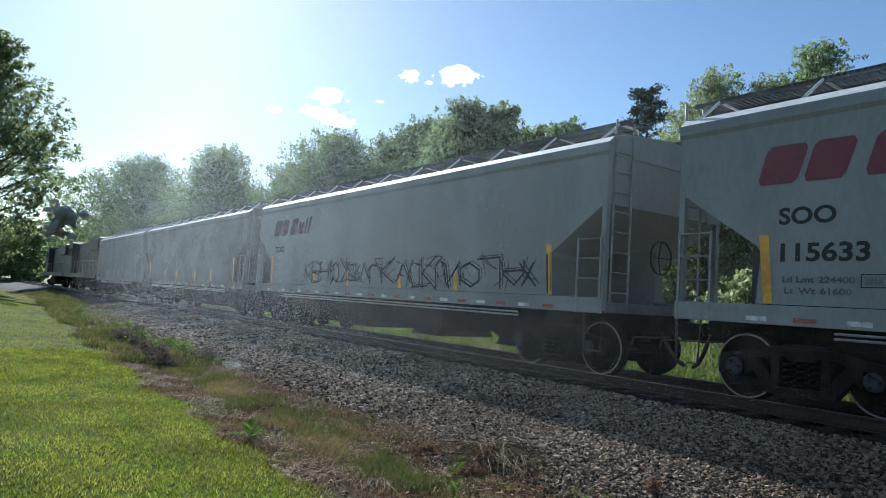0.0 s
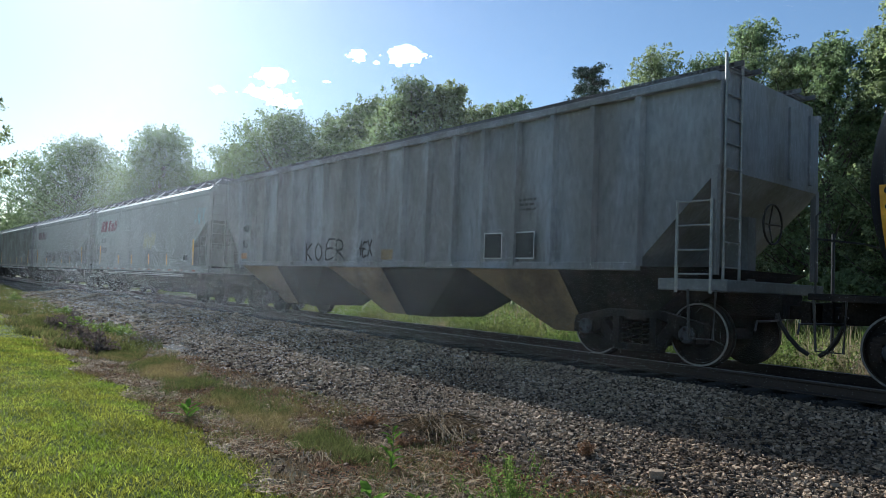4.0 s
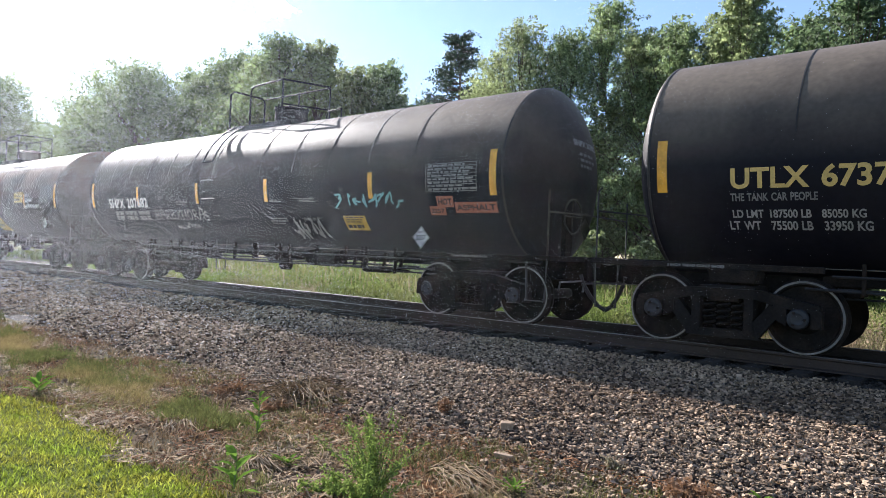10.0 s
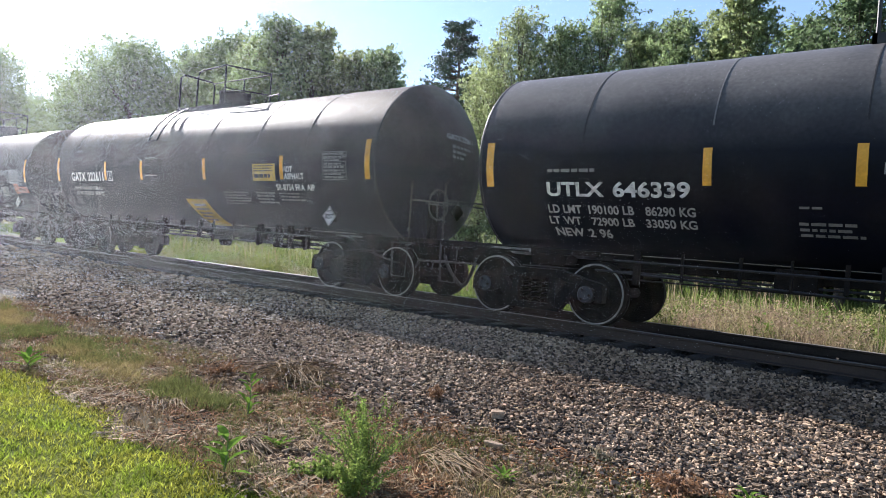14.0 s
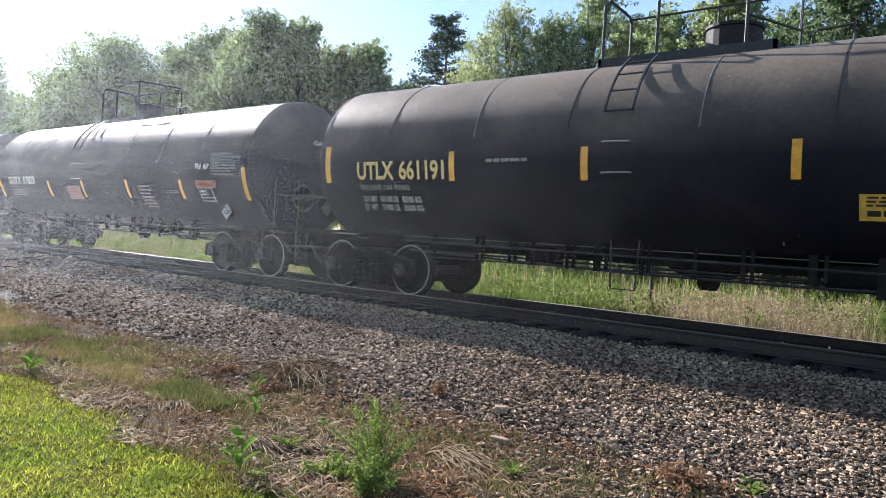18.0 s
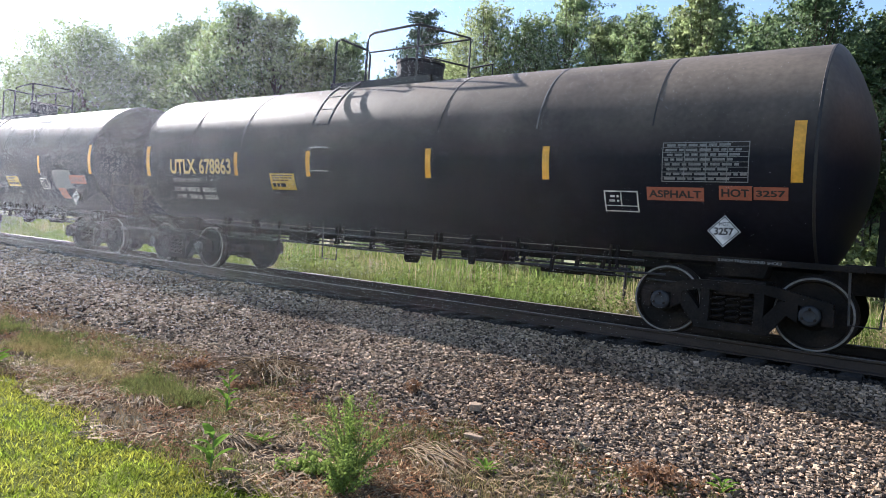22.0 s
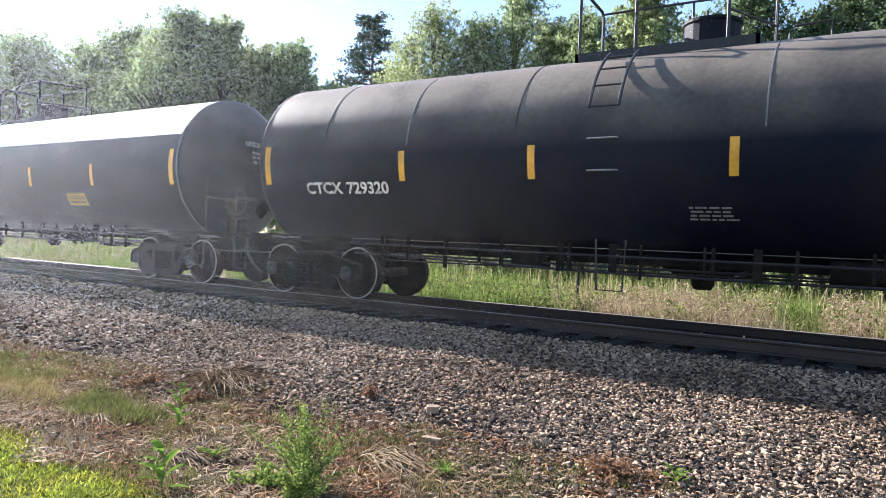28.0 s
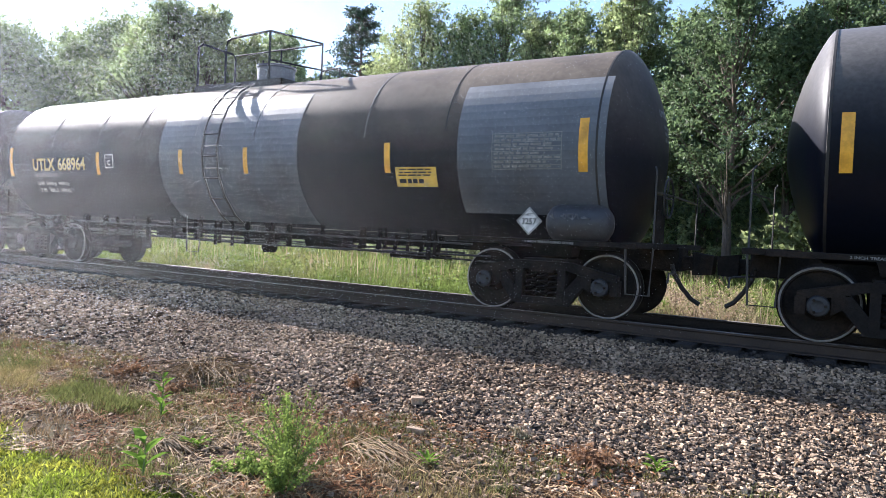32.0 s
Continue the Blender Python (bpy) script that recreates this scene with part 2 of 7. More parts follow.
def tube(bm, pts, r, n=6, closed=False):
    """A round bar along points."""
    pts = [Vector(p) for p in pts]
    rings = []
    for i, p in enumerate(pts):
        a, b = pts[max(i - 1, 0)], pts[min(i + 1, len(pts) - 1)]
        if closed:
            a, b = pts[i - 1], pts[(i + 1) % len(pts)]
        d = (b - a).normalized()
        side = d.cross(Vector((0, 0, 1)) if abs(d.z) < 0.95 else Vector((1, 0, 0))).normalized()
        up = side.cross(d)
        rr = r[i] if isinstance(r, (list, tuple)) else r
        rings.append([bm.verts.new(p + rr * (math.cos(2 * math.pi * k / n) * side + math.sin(2 * math.pi * k / n) * up)) for k in range(n)])
    pairs = list(zip(rings, rings[1:])) + ([(rings[-1], rings[0])] if closed else [])
    for a, b in pairs:
        for k in range(n):
            bm.faces.new((a[k], a[(k + 1) % n], b[(k + 1) % n], b[k]))
    if not closed:
        bm.faces.new(rings[0][::-1])
        bm.faces.new(rings[-1])
    return bm


def disc(bm, p0, p1, r, n=20, r2=None):
    return tube(bm, [p0, p1], [r, r if r2 is None else r2], n)


def lathe(bm, profile, y=0.0, z=0.0, n=40, axis="x"):
    """A turned body about a line along x (or y) through (y, z); the profile is rows of place and radius."""
    rings = []
    for x, r in profile:
        ring = []
        for k in range(n):
            a = 2 * math.pi * k / n
            c, s = r * math.cos(a), r * math.sin(a)
            ring.append(bm.verts.new((x, y + c, z + s) if axis == "x" else (c + y, x, z - s)))
        rings.append(ring)
    for a, b in zip(rings, rings[1:]):
        for k in range(n):
            bm.faces.new((a[k], b[k], b[(k + 1) % n], a[(k + 1) % n]))
    bm.faces.new(rings[0])
    bm.faces.new(rings[-1][::-1])
    bmesh.ops.recalc_face_normals(bm, faces=bm.faces[:])
    return bm


def prism(bm, outline, y0, y1):
    """A plate with an outline in x and z, from y0 to y1."""
    a = [bm.verts.new((x, y0, z)) for x, z in outline]
    b = [bm.verts.new((x, y1, z)) for x, z in outline]
    bm.faces.new(a)
    bm.faces.new(b[::-1])
    for i in range(len(a)):
        j = (i + 1) % len(a)
        bm.faces.new((a[i], b[i], b[j], a[j]))
    bmesh.ops.recalc_face_normals(bm, faces=bm.faces[:])
    return bm


# ---- the track ----
def build_track():
    track = tagged(new("railway_track"), "straight railway track of steel rails on wooden sleepers in ballast", "railway track", kind="structure")
    outline = [(-0.07, -0.17), (0.07, -0.17), (0.07, -0.155), (0.012, -0.14), (0.012, -0.045), (0.036, -0.03), (0.036, -0.005),
               (0.028, 0.0), (-0.028, 0.0), (-0.036, -0.005), (-0.036, -0.03), (-0.012, -0.045), (-0.012, -0.14), (-0.07, -0.155)]
    for y in (RAIL_Y, RAIL_Y + GAUGE):
        bm = bmesh.new()
        ends = [[bm.verts.new((x, y + dy, z)) for dy, z in outline] for x in (-420.0, 330.0)]
        for i in range(len(outline)):
            j = (i + 1) % len(outline)
            f = bm.faces.new((ends[0][i], ends[1][i], ends[1][j], ends[0][j]))
            f.material_index = 1 if i in (6, 7, 8) else 0
        bmesh.ops.recalc_face_normals(bm, faces=bm.faces[:])
        part("rail", bm, [RAIL, SHINE], track)
    bm = box(bmesh.new(), -0.115, 0.115, -1.16, 1.16, -0.35, -0.175, 0.012)
    me = bpy.data.meshes.new("sleeper")
    bm.to_mesh(me)
    bm.free()
    me.materials.append(TIE)
    for i in range(200):
        ob = new("sleeper", me)
        ob.parent = track
        ob.matrix_basis = pose(-94 + i * 0.53, AXIS_Y + random.uniform(-0.03, 0.03), 0.0, 0, 0, random.uniform(-1.2, 1.2))

    xs = [12.1 + i * 0.53 for i in range(595)] + [-94.4 - i * 0.53 for i in range(600)]   # the rest, far along the line
    vs, fs = [], []
    for x in xs:
        o = len(vs)
        vs += [(x + a * 0.115, AXIS_Y + b * 1.16, z) for z in (-0.35, -0.175) for a, b in ((-1, -1), (1, -1), (1, 1), (-1, 1))]
        fs += [tuple(o + k for k in q) for q in ((4, 5, 6, 7), (0, 1, 5, 4), (1, 2, 6, 5), (2, 3, 7, 6), (3, 0, 4, 7))]
    me = bpy.data.meshes.new("far_sleepers")
    me.from_pydata(vs, [], fs)
    me.materials.append(TIE)
    tagged(new("far_sleepers", me), "wooden sleepers of the far track", "sleepers", kind="stuff")


build_track()

# ---- the train ----
TRAVEL_T = [0, 2.5, 6.5, 8, 11.5, 13.2, 17.3, 19.2, 20.7, 25.2, 26.0, 26.25, 26.5, 28.3, 28.5, 29.45, 29.65, 30.3, 30.8, 31.1, 32]
TRAVEL_V = [7.75, 7.9, 8.05, 8.25, 8.6, 8.68, 8.93, 9.15, 9.4, 9.75, 9.76, 9.25, 9.77, 9.83, 10.32, 10.36, 9.9, 10.65, 10.6, 9.95, 9.9]
_t = np.linspace(0, 32, 961)
_v = np.interp(_t, TRAVEL_T, TRAVEL_V)
_s = np.concatenate([[0], np.cumsum((_v[1:] + _v[:-1]) / 2 * (32 / 960))])


def travelled(t):
    """Metres that the train has gone at t seconds."""
    return float(np.interp(t, _t, _s))


WHEEL_R = 0.457
CARS, WHEELSETS = [], []


def truck_meshes():
    """The side frame, bolster, springs and wheelset of a two-axle truck, about its centre."""
    out = {}
    bm = bmesh.new()
    # cast side frame: an arch over the axle boxes with a dropped middle
    y0, y1 = -1.09, -0.95
    prism(bm, [(-1.12, 0.62), (-0.75, 0.70), (-0.45, 0.77), (0.45, 0.77), (0.75, 0.70), (1.12, 0.62), (1.12, 0.53), (0.72, 0.57), (0.40, 0.65), (-0.40, 0.65), (-0.72, 0.57), (-1.12, 0.53)], y0, y1)
    for s in (-1, 1):
        prism(bm, [(s * x, z) for x, z in ((1.14, 0.35), (1.14, 0.56), (1.02, 0.56), (1.02, 0.35))], y0 - 0.01, y1)
        prism(bm, [(s * x, z) for x, z in ((0.76, 0.36), (0.76, 0.58), (0.62, 0.60), (0.62, 0.44))], y0 - 0.01, y1)
        prism(bm, [(s * x, z) for x, z in ((0.74, 0.56), (0.56, 0.60), (0.30, 0.28), (0.42, 0.15))], y0, y1)
        prism(bm, [(s * x, z) for x, z in ((0.38, 0.20), (0.38, 0.66), (0.27, 0.66), (0.27, 0.20))], y0 - 0.015, y1)
    prism(bm, [(-0.46, 0.15), (0.46, 0.15), (0.40, 0.25), (-0.40, 0.25)], y0, y1)
    out["side_frame"] = bm
    bm = bmesh.new()
    tube(bm, [(0.075 * math.cos(k * 0.785), -1.01 + 0.075 * math.sin(k * 0.785), 0.26 + k * 0.0098) for k in range(37)], 0.017, 4)
    out["coil_spring"] = bm
    bm = box(bmesh.new(), -0.36, 0.36, -0.92, 0.92, 0.24, 0.8, 0.03)
    box(bm, -0.2, 0.2, -1.06, 1.06, 0.6, 0.72, 0.02)
    out["bolster"] = bm
    bm = bmesh.new()
    for side in (-1, 1):
        c = side * (GAUGE / 2 + 0.0)
        prof = [(c - side * 0.10, WHEEL_R + 0.028), (c - side * 0.068, WHEEL_R + 0.028), (c - side * 0.055, WHEEL_R + 0.002), (c + side * 0.062, WHEEL_R - 0.004),
                (c + side * 0.068, WHEEL_R - 0.010), (c + side * 0.068, WHEEL_R - 0.030), (c + side * 0.066, WHEEL_R - 0.05), (c + side * 0.02, WHEEL_R - 0.065), (c - side * 0.005, 0.2),
                (c + side * 0.06, 0.15), (c + side * 0.07, 0.09), (c + side * 0.07, 0.085)]
        lathe(bm, prof, 0, 0, 40, axis="y")
        for f in bm.faces:
            r = math.hypot(f.calc_center_median().x, f.calc_center_median().z)
            yy = abs(f.calc_center_median().y)
            if r > WHEEL_R - 0.024 and yy > 0.79:
                f.material_index = 1
    lathe(bm, [(-1.02, 0.075), (-0.7, 0.085), (0.7, 0.085), (1.02, 0.075)], 0, 0, 14, axis="y")
    for side in (-1, 1):
        lathe(bm, [(side * 1.02, 0.125), (side * 1.13, 0.125), (side * 1.15, 0.11), (side * 1.155, 0.07), (side * 1.15, 0.06), (side * 1.15, 0.01)], 0, 0, 18, axis="y")
        for f in bm.faces:
            if f.calc_center_median().y * side > 1.1:
                f.material_index = 2
        for k in range(3):
            a = k * 2.094
            disc(bm, (0.08 * math.cos(a), side * 1.14, 0.08 * math.sin(a)), (0.08 * math.cos(a), side * 1.175, 0.08 * math.sin(a)), 0.018, 6)
    out["wheelset"] = bm
    return out


TRUCK = {}
for _name, _bm in truck_meshes().items():
    _me = bpy.data.meshes.new(_name)
    _bm.to_mesh(_me)
    _bm.free()
    for _m in ([UNDER, RIM, HUB] if _name == "wheelset" else [UNDER]):
        _me.materials.append(_m)
    if _name == "wheelset":
        _me.shade_smooth()
        _me.set_sharp_from_angle(angle=radians(30))
    TRUCK[_name] = _me


def add_truck(car, x, base=1.78):
    truck = new("truck")
    truck.parent = car
    truck.matrix_basis = pose(x, 0, 0)
    for name, places in (("side_frame", (0,)), ("coil_spring", (-0.18, 0.0, 0.18)), ("bolster", (0,))):
        for turn in ((0, 180) if name != "bolster" else (0,)):
            for q in places:
                ob = new(name, TRUCK[name])
                ob.parent = truck
                ob.matrix_basis = pose(0, 0, 0, 0, 0, turn) @ pose(q, 0, 0)
    for dx in (-base / 2, base / 2):
        w = new("wheelset", TRUCK["wheelset"])
        w.parent = truck
        w.matrix_basis = pose(dx, 0, WHEEL_R)
        WHEELSETS.append((w, dx))
    return truck


def wrap_point(x, a, R, zc, lift=0.006):
    """A point on the tank's near side: x along it, a up its round side from the middle height."""
    if R is None:
        return (x, -zc - lift, a)
    f = a / R
    return (x, -(R + lift) * math.cos(f), zc + (R + lift) * math.sin(f))


def decal(car, name, mat, quads, R, zc, label="", lift=0.006):
    """Flat patches (rows of corners in x and height) laid on a tank's or wagon's near side."""
    bm = bmesh.new()
    for q in quads:
        bm.faces.new([bm.verts.new(wrap_point(x, a, R, zc, lift)) for x, a in q])
    bmesh.ops.recalc_face_normals(bm, faces=bm.faces[:])
    for f in bm.faces:
        if f.normal.y > 0:
            f.normal_flip()
    return part(name, bm, mat, car, label)


def rect(x0, x1, a0, a1, step=0.12):
    n = max(1, int(math.ceil(abs(a1 - a0) / step)))
    return [[(x0, a0 + (a1 - a0) * i / n), (x1, a0 + (a1 - a0) * i / n), (x1, a0 + (a1 - a0) * (i + 1) / n), (x0, a0 + (a1 - a0) * (i + 1) / n)]
            for i in range(n)]


_letters = {}


def letters(text, spacing=1.0):
    key = (text, spacing)
    if key not in _letters:
        cu = bpy.data.curves.new("lettering", "FONT")
        cu.body, cu.size, cu.space_character, cu.resolution_u = text, 1.0, spacing, 4
        cu.offset = 0.028
        ob = bpy.data.objects.new("lettering", cu)
        me = bpy.data.meshes.new_from_object(ob)
        vs = [(v.co.x, v.co.y) for v in me.vertices]
        _letters[key] = [[vs[i] for i in p.vertices] for p in me.polygons]
        bpy.data.objects.remove(ob)
        bpy.data.curves.remove(cu)
        bpy.data.meshes.remove(me)
    return _letters[key]


def lettering(car, name, mat, text, x0, x1, a0, a1, R, zc, label="", lift=0.007, slant=0.0):
    """Letters fitted between x0 and x1 and from a0 to a1."""
    full = letters(text.strip())
    lo_y, hi_y = min(p[1] for q in full for p in q), max(p[1] for q in full for p in q)
    runs, pen, gap = [], 0.0, 0.0
    for word in text.strip().split(" "):
        if not word:
            gap += 0.32
            continue
        polys = letters(word)
        lo_x, hi_x = min(p[0] for q in polys for p in q), max(p[0] for q in polys for p in q)
        pen += gap
        runs.append((polys, pen - lo_x))
        pen += hi_x - lo_x
        gap = 0.36
    k = (x1 - x0) / pen
    for polys, shift in runs:                      # each word is a piece of its own
        quads = [[(x0 + (px + shift) * k + slant * (py - lo_y) / (hi_y - lo_y), a0 + (py - lo_y) / (hi_y - lo_y) * (a1 - a0)) for px, py in q] for q in polys]
        ob = decal(car, name, mat, quads, R, zc, label, lift)
    return ob


def stroke(pts, w):
    """A brush line as patches."""
    out = []
    for (x0, a0), (x1, a1) in zip(pts, pts[1:]):
        dx, da = x1 - x0, a1 - a0
        l = math.hypot(dx, da) or 1
        nx, na = -da / l * w / 2, dx / l * w / 2
        ex, ea = dx / l * w * 0.3, da / l * w * 0.3
        out.append([(x0 + nx - ex, a0 + na - ea), (x0 - nx - ex, a0 - na - ea), (x1 - nx + ex, a1 - na + ea), (x1 + nx + ex, a1 + na + ea)])
    return out


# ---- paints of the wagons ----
# The dust tones also hold the sunlit brightness of the tank tops.
BROWNED = material("dusty_black_paint", (0.0075, 0.008, 0.0145), 0.55, scale=0.7, fine=14, spread=0.12, tint=(0.011, 0.011, 0.016), tint_scale=0.7, tint_amount=0.5, bump=0.06, gloss=0.13, dust=(0.15, 0.122, 0.094), lit_dust_from=-0.08)
RUSTED = material("rust_stained_paint", (0.0105, 0.009, 0.0105), 0.6, scale=0.8, fine=22, spread=0.25, tint=(0.022, 0.015, 0.0125), tint_scale=0.9, tint_amount=0.5, bump=0.1, gloss=0.15, dust=(0.24, 0.14, 0.088), lit_dust_from=-0.08)
RUSTY_TOP = material("rust_bleached_top", (0.11, 0.06, 0.04), 0.7, scale=0.8, fine=22, spread=0.25, tint=(0.05, 0.036, 0.03), tint_scale=1.1, tint_amount=0.6, bump=0.1)
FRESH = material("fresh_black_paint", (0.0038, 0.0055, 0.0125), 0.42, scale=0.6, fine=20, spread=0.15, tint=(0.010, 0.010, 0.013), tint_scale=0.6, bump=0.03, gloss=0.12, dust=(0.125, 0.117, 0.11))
GREY_PATCH = material("grey_blue_patch_paint", (0.075, 0.088, 0.112), 0.5, scale=1, fine=20, spread=0.1, tint=(0.06, 0.067, 0.08), bump=0.04, dust=(0.2, 0.2, 0.2))
DARK_TANK = material("dark_grey_tank_paint", (0.028, 0.03, 0.035), 0.6, scale=3, fine=20, spread=0.15, bump=0.04)
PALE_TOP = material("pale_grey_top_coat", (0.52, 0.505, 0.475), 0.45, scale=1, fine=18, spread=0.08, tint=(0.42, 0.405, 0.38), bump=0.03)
SEAM = material("seam_shadow_line", (0.02, 0.018, 0.017), 0.7, bump=0)
PALE_SEAM = material("scraped_seam", (0.15, 0.14, 0.13), 0.6, scale=4, fine=30, spread=0.3, bump=0)
YELLOW = material("reflective_yellow", (0.72, 0.36, 0.03), 0.45, scale=5, fine=30, spread=0.1, bump=0.02, tint=(0.55, 0.27, 0.02), tint_scale=4)
PANEL_Y = material("yellow_notice", (0.62, 0.40, 0.05), 0.5, scale=6, fine=30, spread=0.1, bump=0, tint=(0.45, 0.3, 0.06), tint_scale=5)
WHITE = material("white_stencil", (0.62, 0.62, 0.6), 0.6, scale=8, fine=40, spread=0.12, bump=0, tint=(0.36, 0.35, 0.34), tint_scale=9, tint_amount=0.35)
FADED = material("worn_white_stencil", (0.28, 0.28, 0.275), 0.7, scale=8, fine=40, spread=0.2, bump=0)
DIM = material("faded_stencil", (0.16, 0.16, 0.158), 0.7, scale=8, fine=40, spread=0.2, bump=0)
Y_TEXT = material("yellow_stencil", (0.56, 0.40, 0.13), 0.6, scale=8, fine=40, spread=0.12, bump=0)
RED_SIGN = material("orange_red_notice", (0.30, 0.09, 0.05), 0.55, scale=6, fine=30, spread=0.12, bump=0)
INK = material("black_ink", (0.015, 0.015, 0.015), 0.6, bump=0)
GREEN = material("green_mark", (0.25, 0.42, 0.2), 0.6, bump=0)
BLUE_SPRAY = material("blue_spray", (0.16, 0.36, 0.42), 0.6, scale=9, fine=40, spread=0.2, bump=0)
WHITE_SPRAY = material("white_spray", (0.2, 0.2, 0.2), 0.7, scale=9, fine=40, spread=0.25, bump=0)
PIPE = material("black_pipe", (0.018, 0.017, 0.017), 0.55, scale=5, fine=40, spread=0.2, bump=0.05)
GRATING = material("galvanised_grating", (0.26, 0.26, 0.25), 0.55, 0.5, scale=8, fine=50, spread=0.2, bump=0.1)
CP_GREY = material("grey_wagon_paint", (0.248, 0.254, 0.245), 0.5, scale=0.6, fine=20, spread=0.08, tint=(0.185, 0.19, 0.18), tint_scale=0.5, tint_amount=0.35, bump=0.05, stretch=(1, 1, 0.4))
OLD_GREY = material("weathered_grey_paint", (0.235, 0.25, 0.275), 0.6, scale=0.8, fine=18, spread=0.16, tint=(0.165, 0.16, 0.155), tint_scale=1.1, tint_amount=0.5, bump=0.08, stretch=(1, 1, 0.35))
DARK_GREY = material("sooty_grey_paint", (0.15, 0.155, 0.155), 0.6, scale=0.6, fine=18, spread=0.15, tint=(0.09, 0.085, 0.08), tint_scale=0.7, tint_amount=0.5, bump=0.06)
# Roof and eave whitened: sunlight put into the colour; the white brackets share it.
SUNLIT_WHITE = material("sunlit_eave_paint", (0.62, 0.62, 0.6), 0.5, scale=2, fine=20, spread=0.12, bump=0.04)
TAN = material("tan_chute_paint", (0.24, 0.17, 0.085), 0.65, scale=1.2, fine=18, spread=0.2, tint=(0.13, 0.09, 0.05), tint_scale=0.9, bump=0.1)
CRIMSON = material("crimson_lettering", (0.16, 0.025, 0.04), 0.5, scale=6, fine=30, spread=0.1, bump=0)
LOCO = material("dark_engine_paint", (0.05, 0.045, 0.045), 0.5, scale=1, fine=15, spread=0.15, bump=0.05)
GLASS = material("dark_glass", (0.02, 0.025, 0.03), 0.08, gloss=0.8, bump=0, spread=0.05)
HEADLIGHT = bpy.data.materials.new("lit_lamp")
HEADLIGHT.use_nodes = True
HEADLIGHT.node_tree.nodes["Principled BSDF"].inputs["Emission Color"].default_value = (1.0, 0.75, 0.45, 1)
HEADLIGHT.node_tree.nodes["Principled BSDF"].inputs["Emission Strength"].default_value = 6.0


# ---- writing, notices and scrawls on the near sides ----
def frame_bars(x0, x1, a0, a1, w):
    return rect(x0, x1, a1 - w, a1) + rect(x0, x1, a0, a0 + w) + rect(x0, x0 + w, a0 + w, a1 - w) + rect(x1 - w, x1, a0 + w, a1 - w)


def print_bars(x0, x1, a0, a1, rows, rng):
    out, step = [], (a1 - a0) / rows
    for k in range(rows):
        x = x0 + rng.uniform(0, 0.03)
        stop = x1 - rng.uniform(0, 0.35) * (x1 - x0)
        while x < stop:
            w = rng.uniform(0.05, 0.16)
            out += rect(x, min(x + w, x1), a1 - step * (k + 0.72), a1 - step * (k + 0.22))
            x += w + 0.025
    return out


def scrawl(x0, x1, a0, a1, seed, loops=7, width=0.0):
    """A sprayed tag: strokes with round turns, no letters."""
    rng = random.Random(seed)
    quads = []
    w = (x1 - x0) / loops
    for k in range(loops):
        cx = x0 + (k + 0.5) * w
        pts, n = [], rng.choice((4, 5, 6))
        for i in range(n):
            pts.append((cx + rng.uniform(-0.62, 0.62) * w, rng.uniform(a0, a1)))
        fine = []
        for i in range(len(pts) - 1):
            p, q = pts[i], pts[i + 1]
            m = ((p[0] + q[0]) / 2 + rng.uniform(-0.25, 0.25) * w, (p[1] + q[1]) / 2 + rng.uniform(-0.2, 0.2) * (a1 - a0))
            for s in range(5):
                u = s / 5
                fine.append(((1 - u) ** 2 * p[0] + 2 * u * (1 - u) * m[0] + u * u * q[0], (1 - u) ** 2 * p[1] + 2 * u * (1 - u) * m[1] + u * u * q[1]))
        fine.append(pts[-1])
        quads += stroke(fine, min(0.05, width or 0.12 * (a1 - a0)))
    return quads


PEN = {"A": "0,0 .1,.55 .45,1 .8,.6 .85,0|.05,.4 .8,.45", "B": "0,0 .05,1 .6,.95 .65,.6 .1,.5 .75,.45 .8,.1 0,0", "E": ".8,.95 .1,.9 .05,0 .85,.05|.05,.5 .65,.52",
       "H": ".05,1 .1,0|.85,1 .8,0|-.15,.45 1,.55", "I": ".5,1 .45,0", "K": ".1,1 .1,0|.8,1 .1,.5 .85,0", "L": ".15,1 .1,.05 .95,.1", "N": ".05,0 .1,1 .8,.05 .85,1",
       "O": ".45,1 .1,.75 .05,.3 .4,0 .8,.2 .85,.7 .45,1", "R": ".1,0 .1,1 .7,.95 .75,.6 .1,.5 .6,.3 1,0", "S": ".85,.85 .4,1 .1,.75 .4,.55 .8,.35 .7,.05 .1,.05",
       "T": "-.1,.9 1,1|.45,.95 .4,0", "U": ".1,1 .1,.2 .4,0 .75,.15 .85,1", "V": ".05,1 .4,0 .9,1", "X": ".05,1 .85,0|.85,1 .05,0", "Y": ".05,1 .45,.5|.9,1 .35,0", "Z": ".05,.95 .9,1 .1,.05 1,.1"}


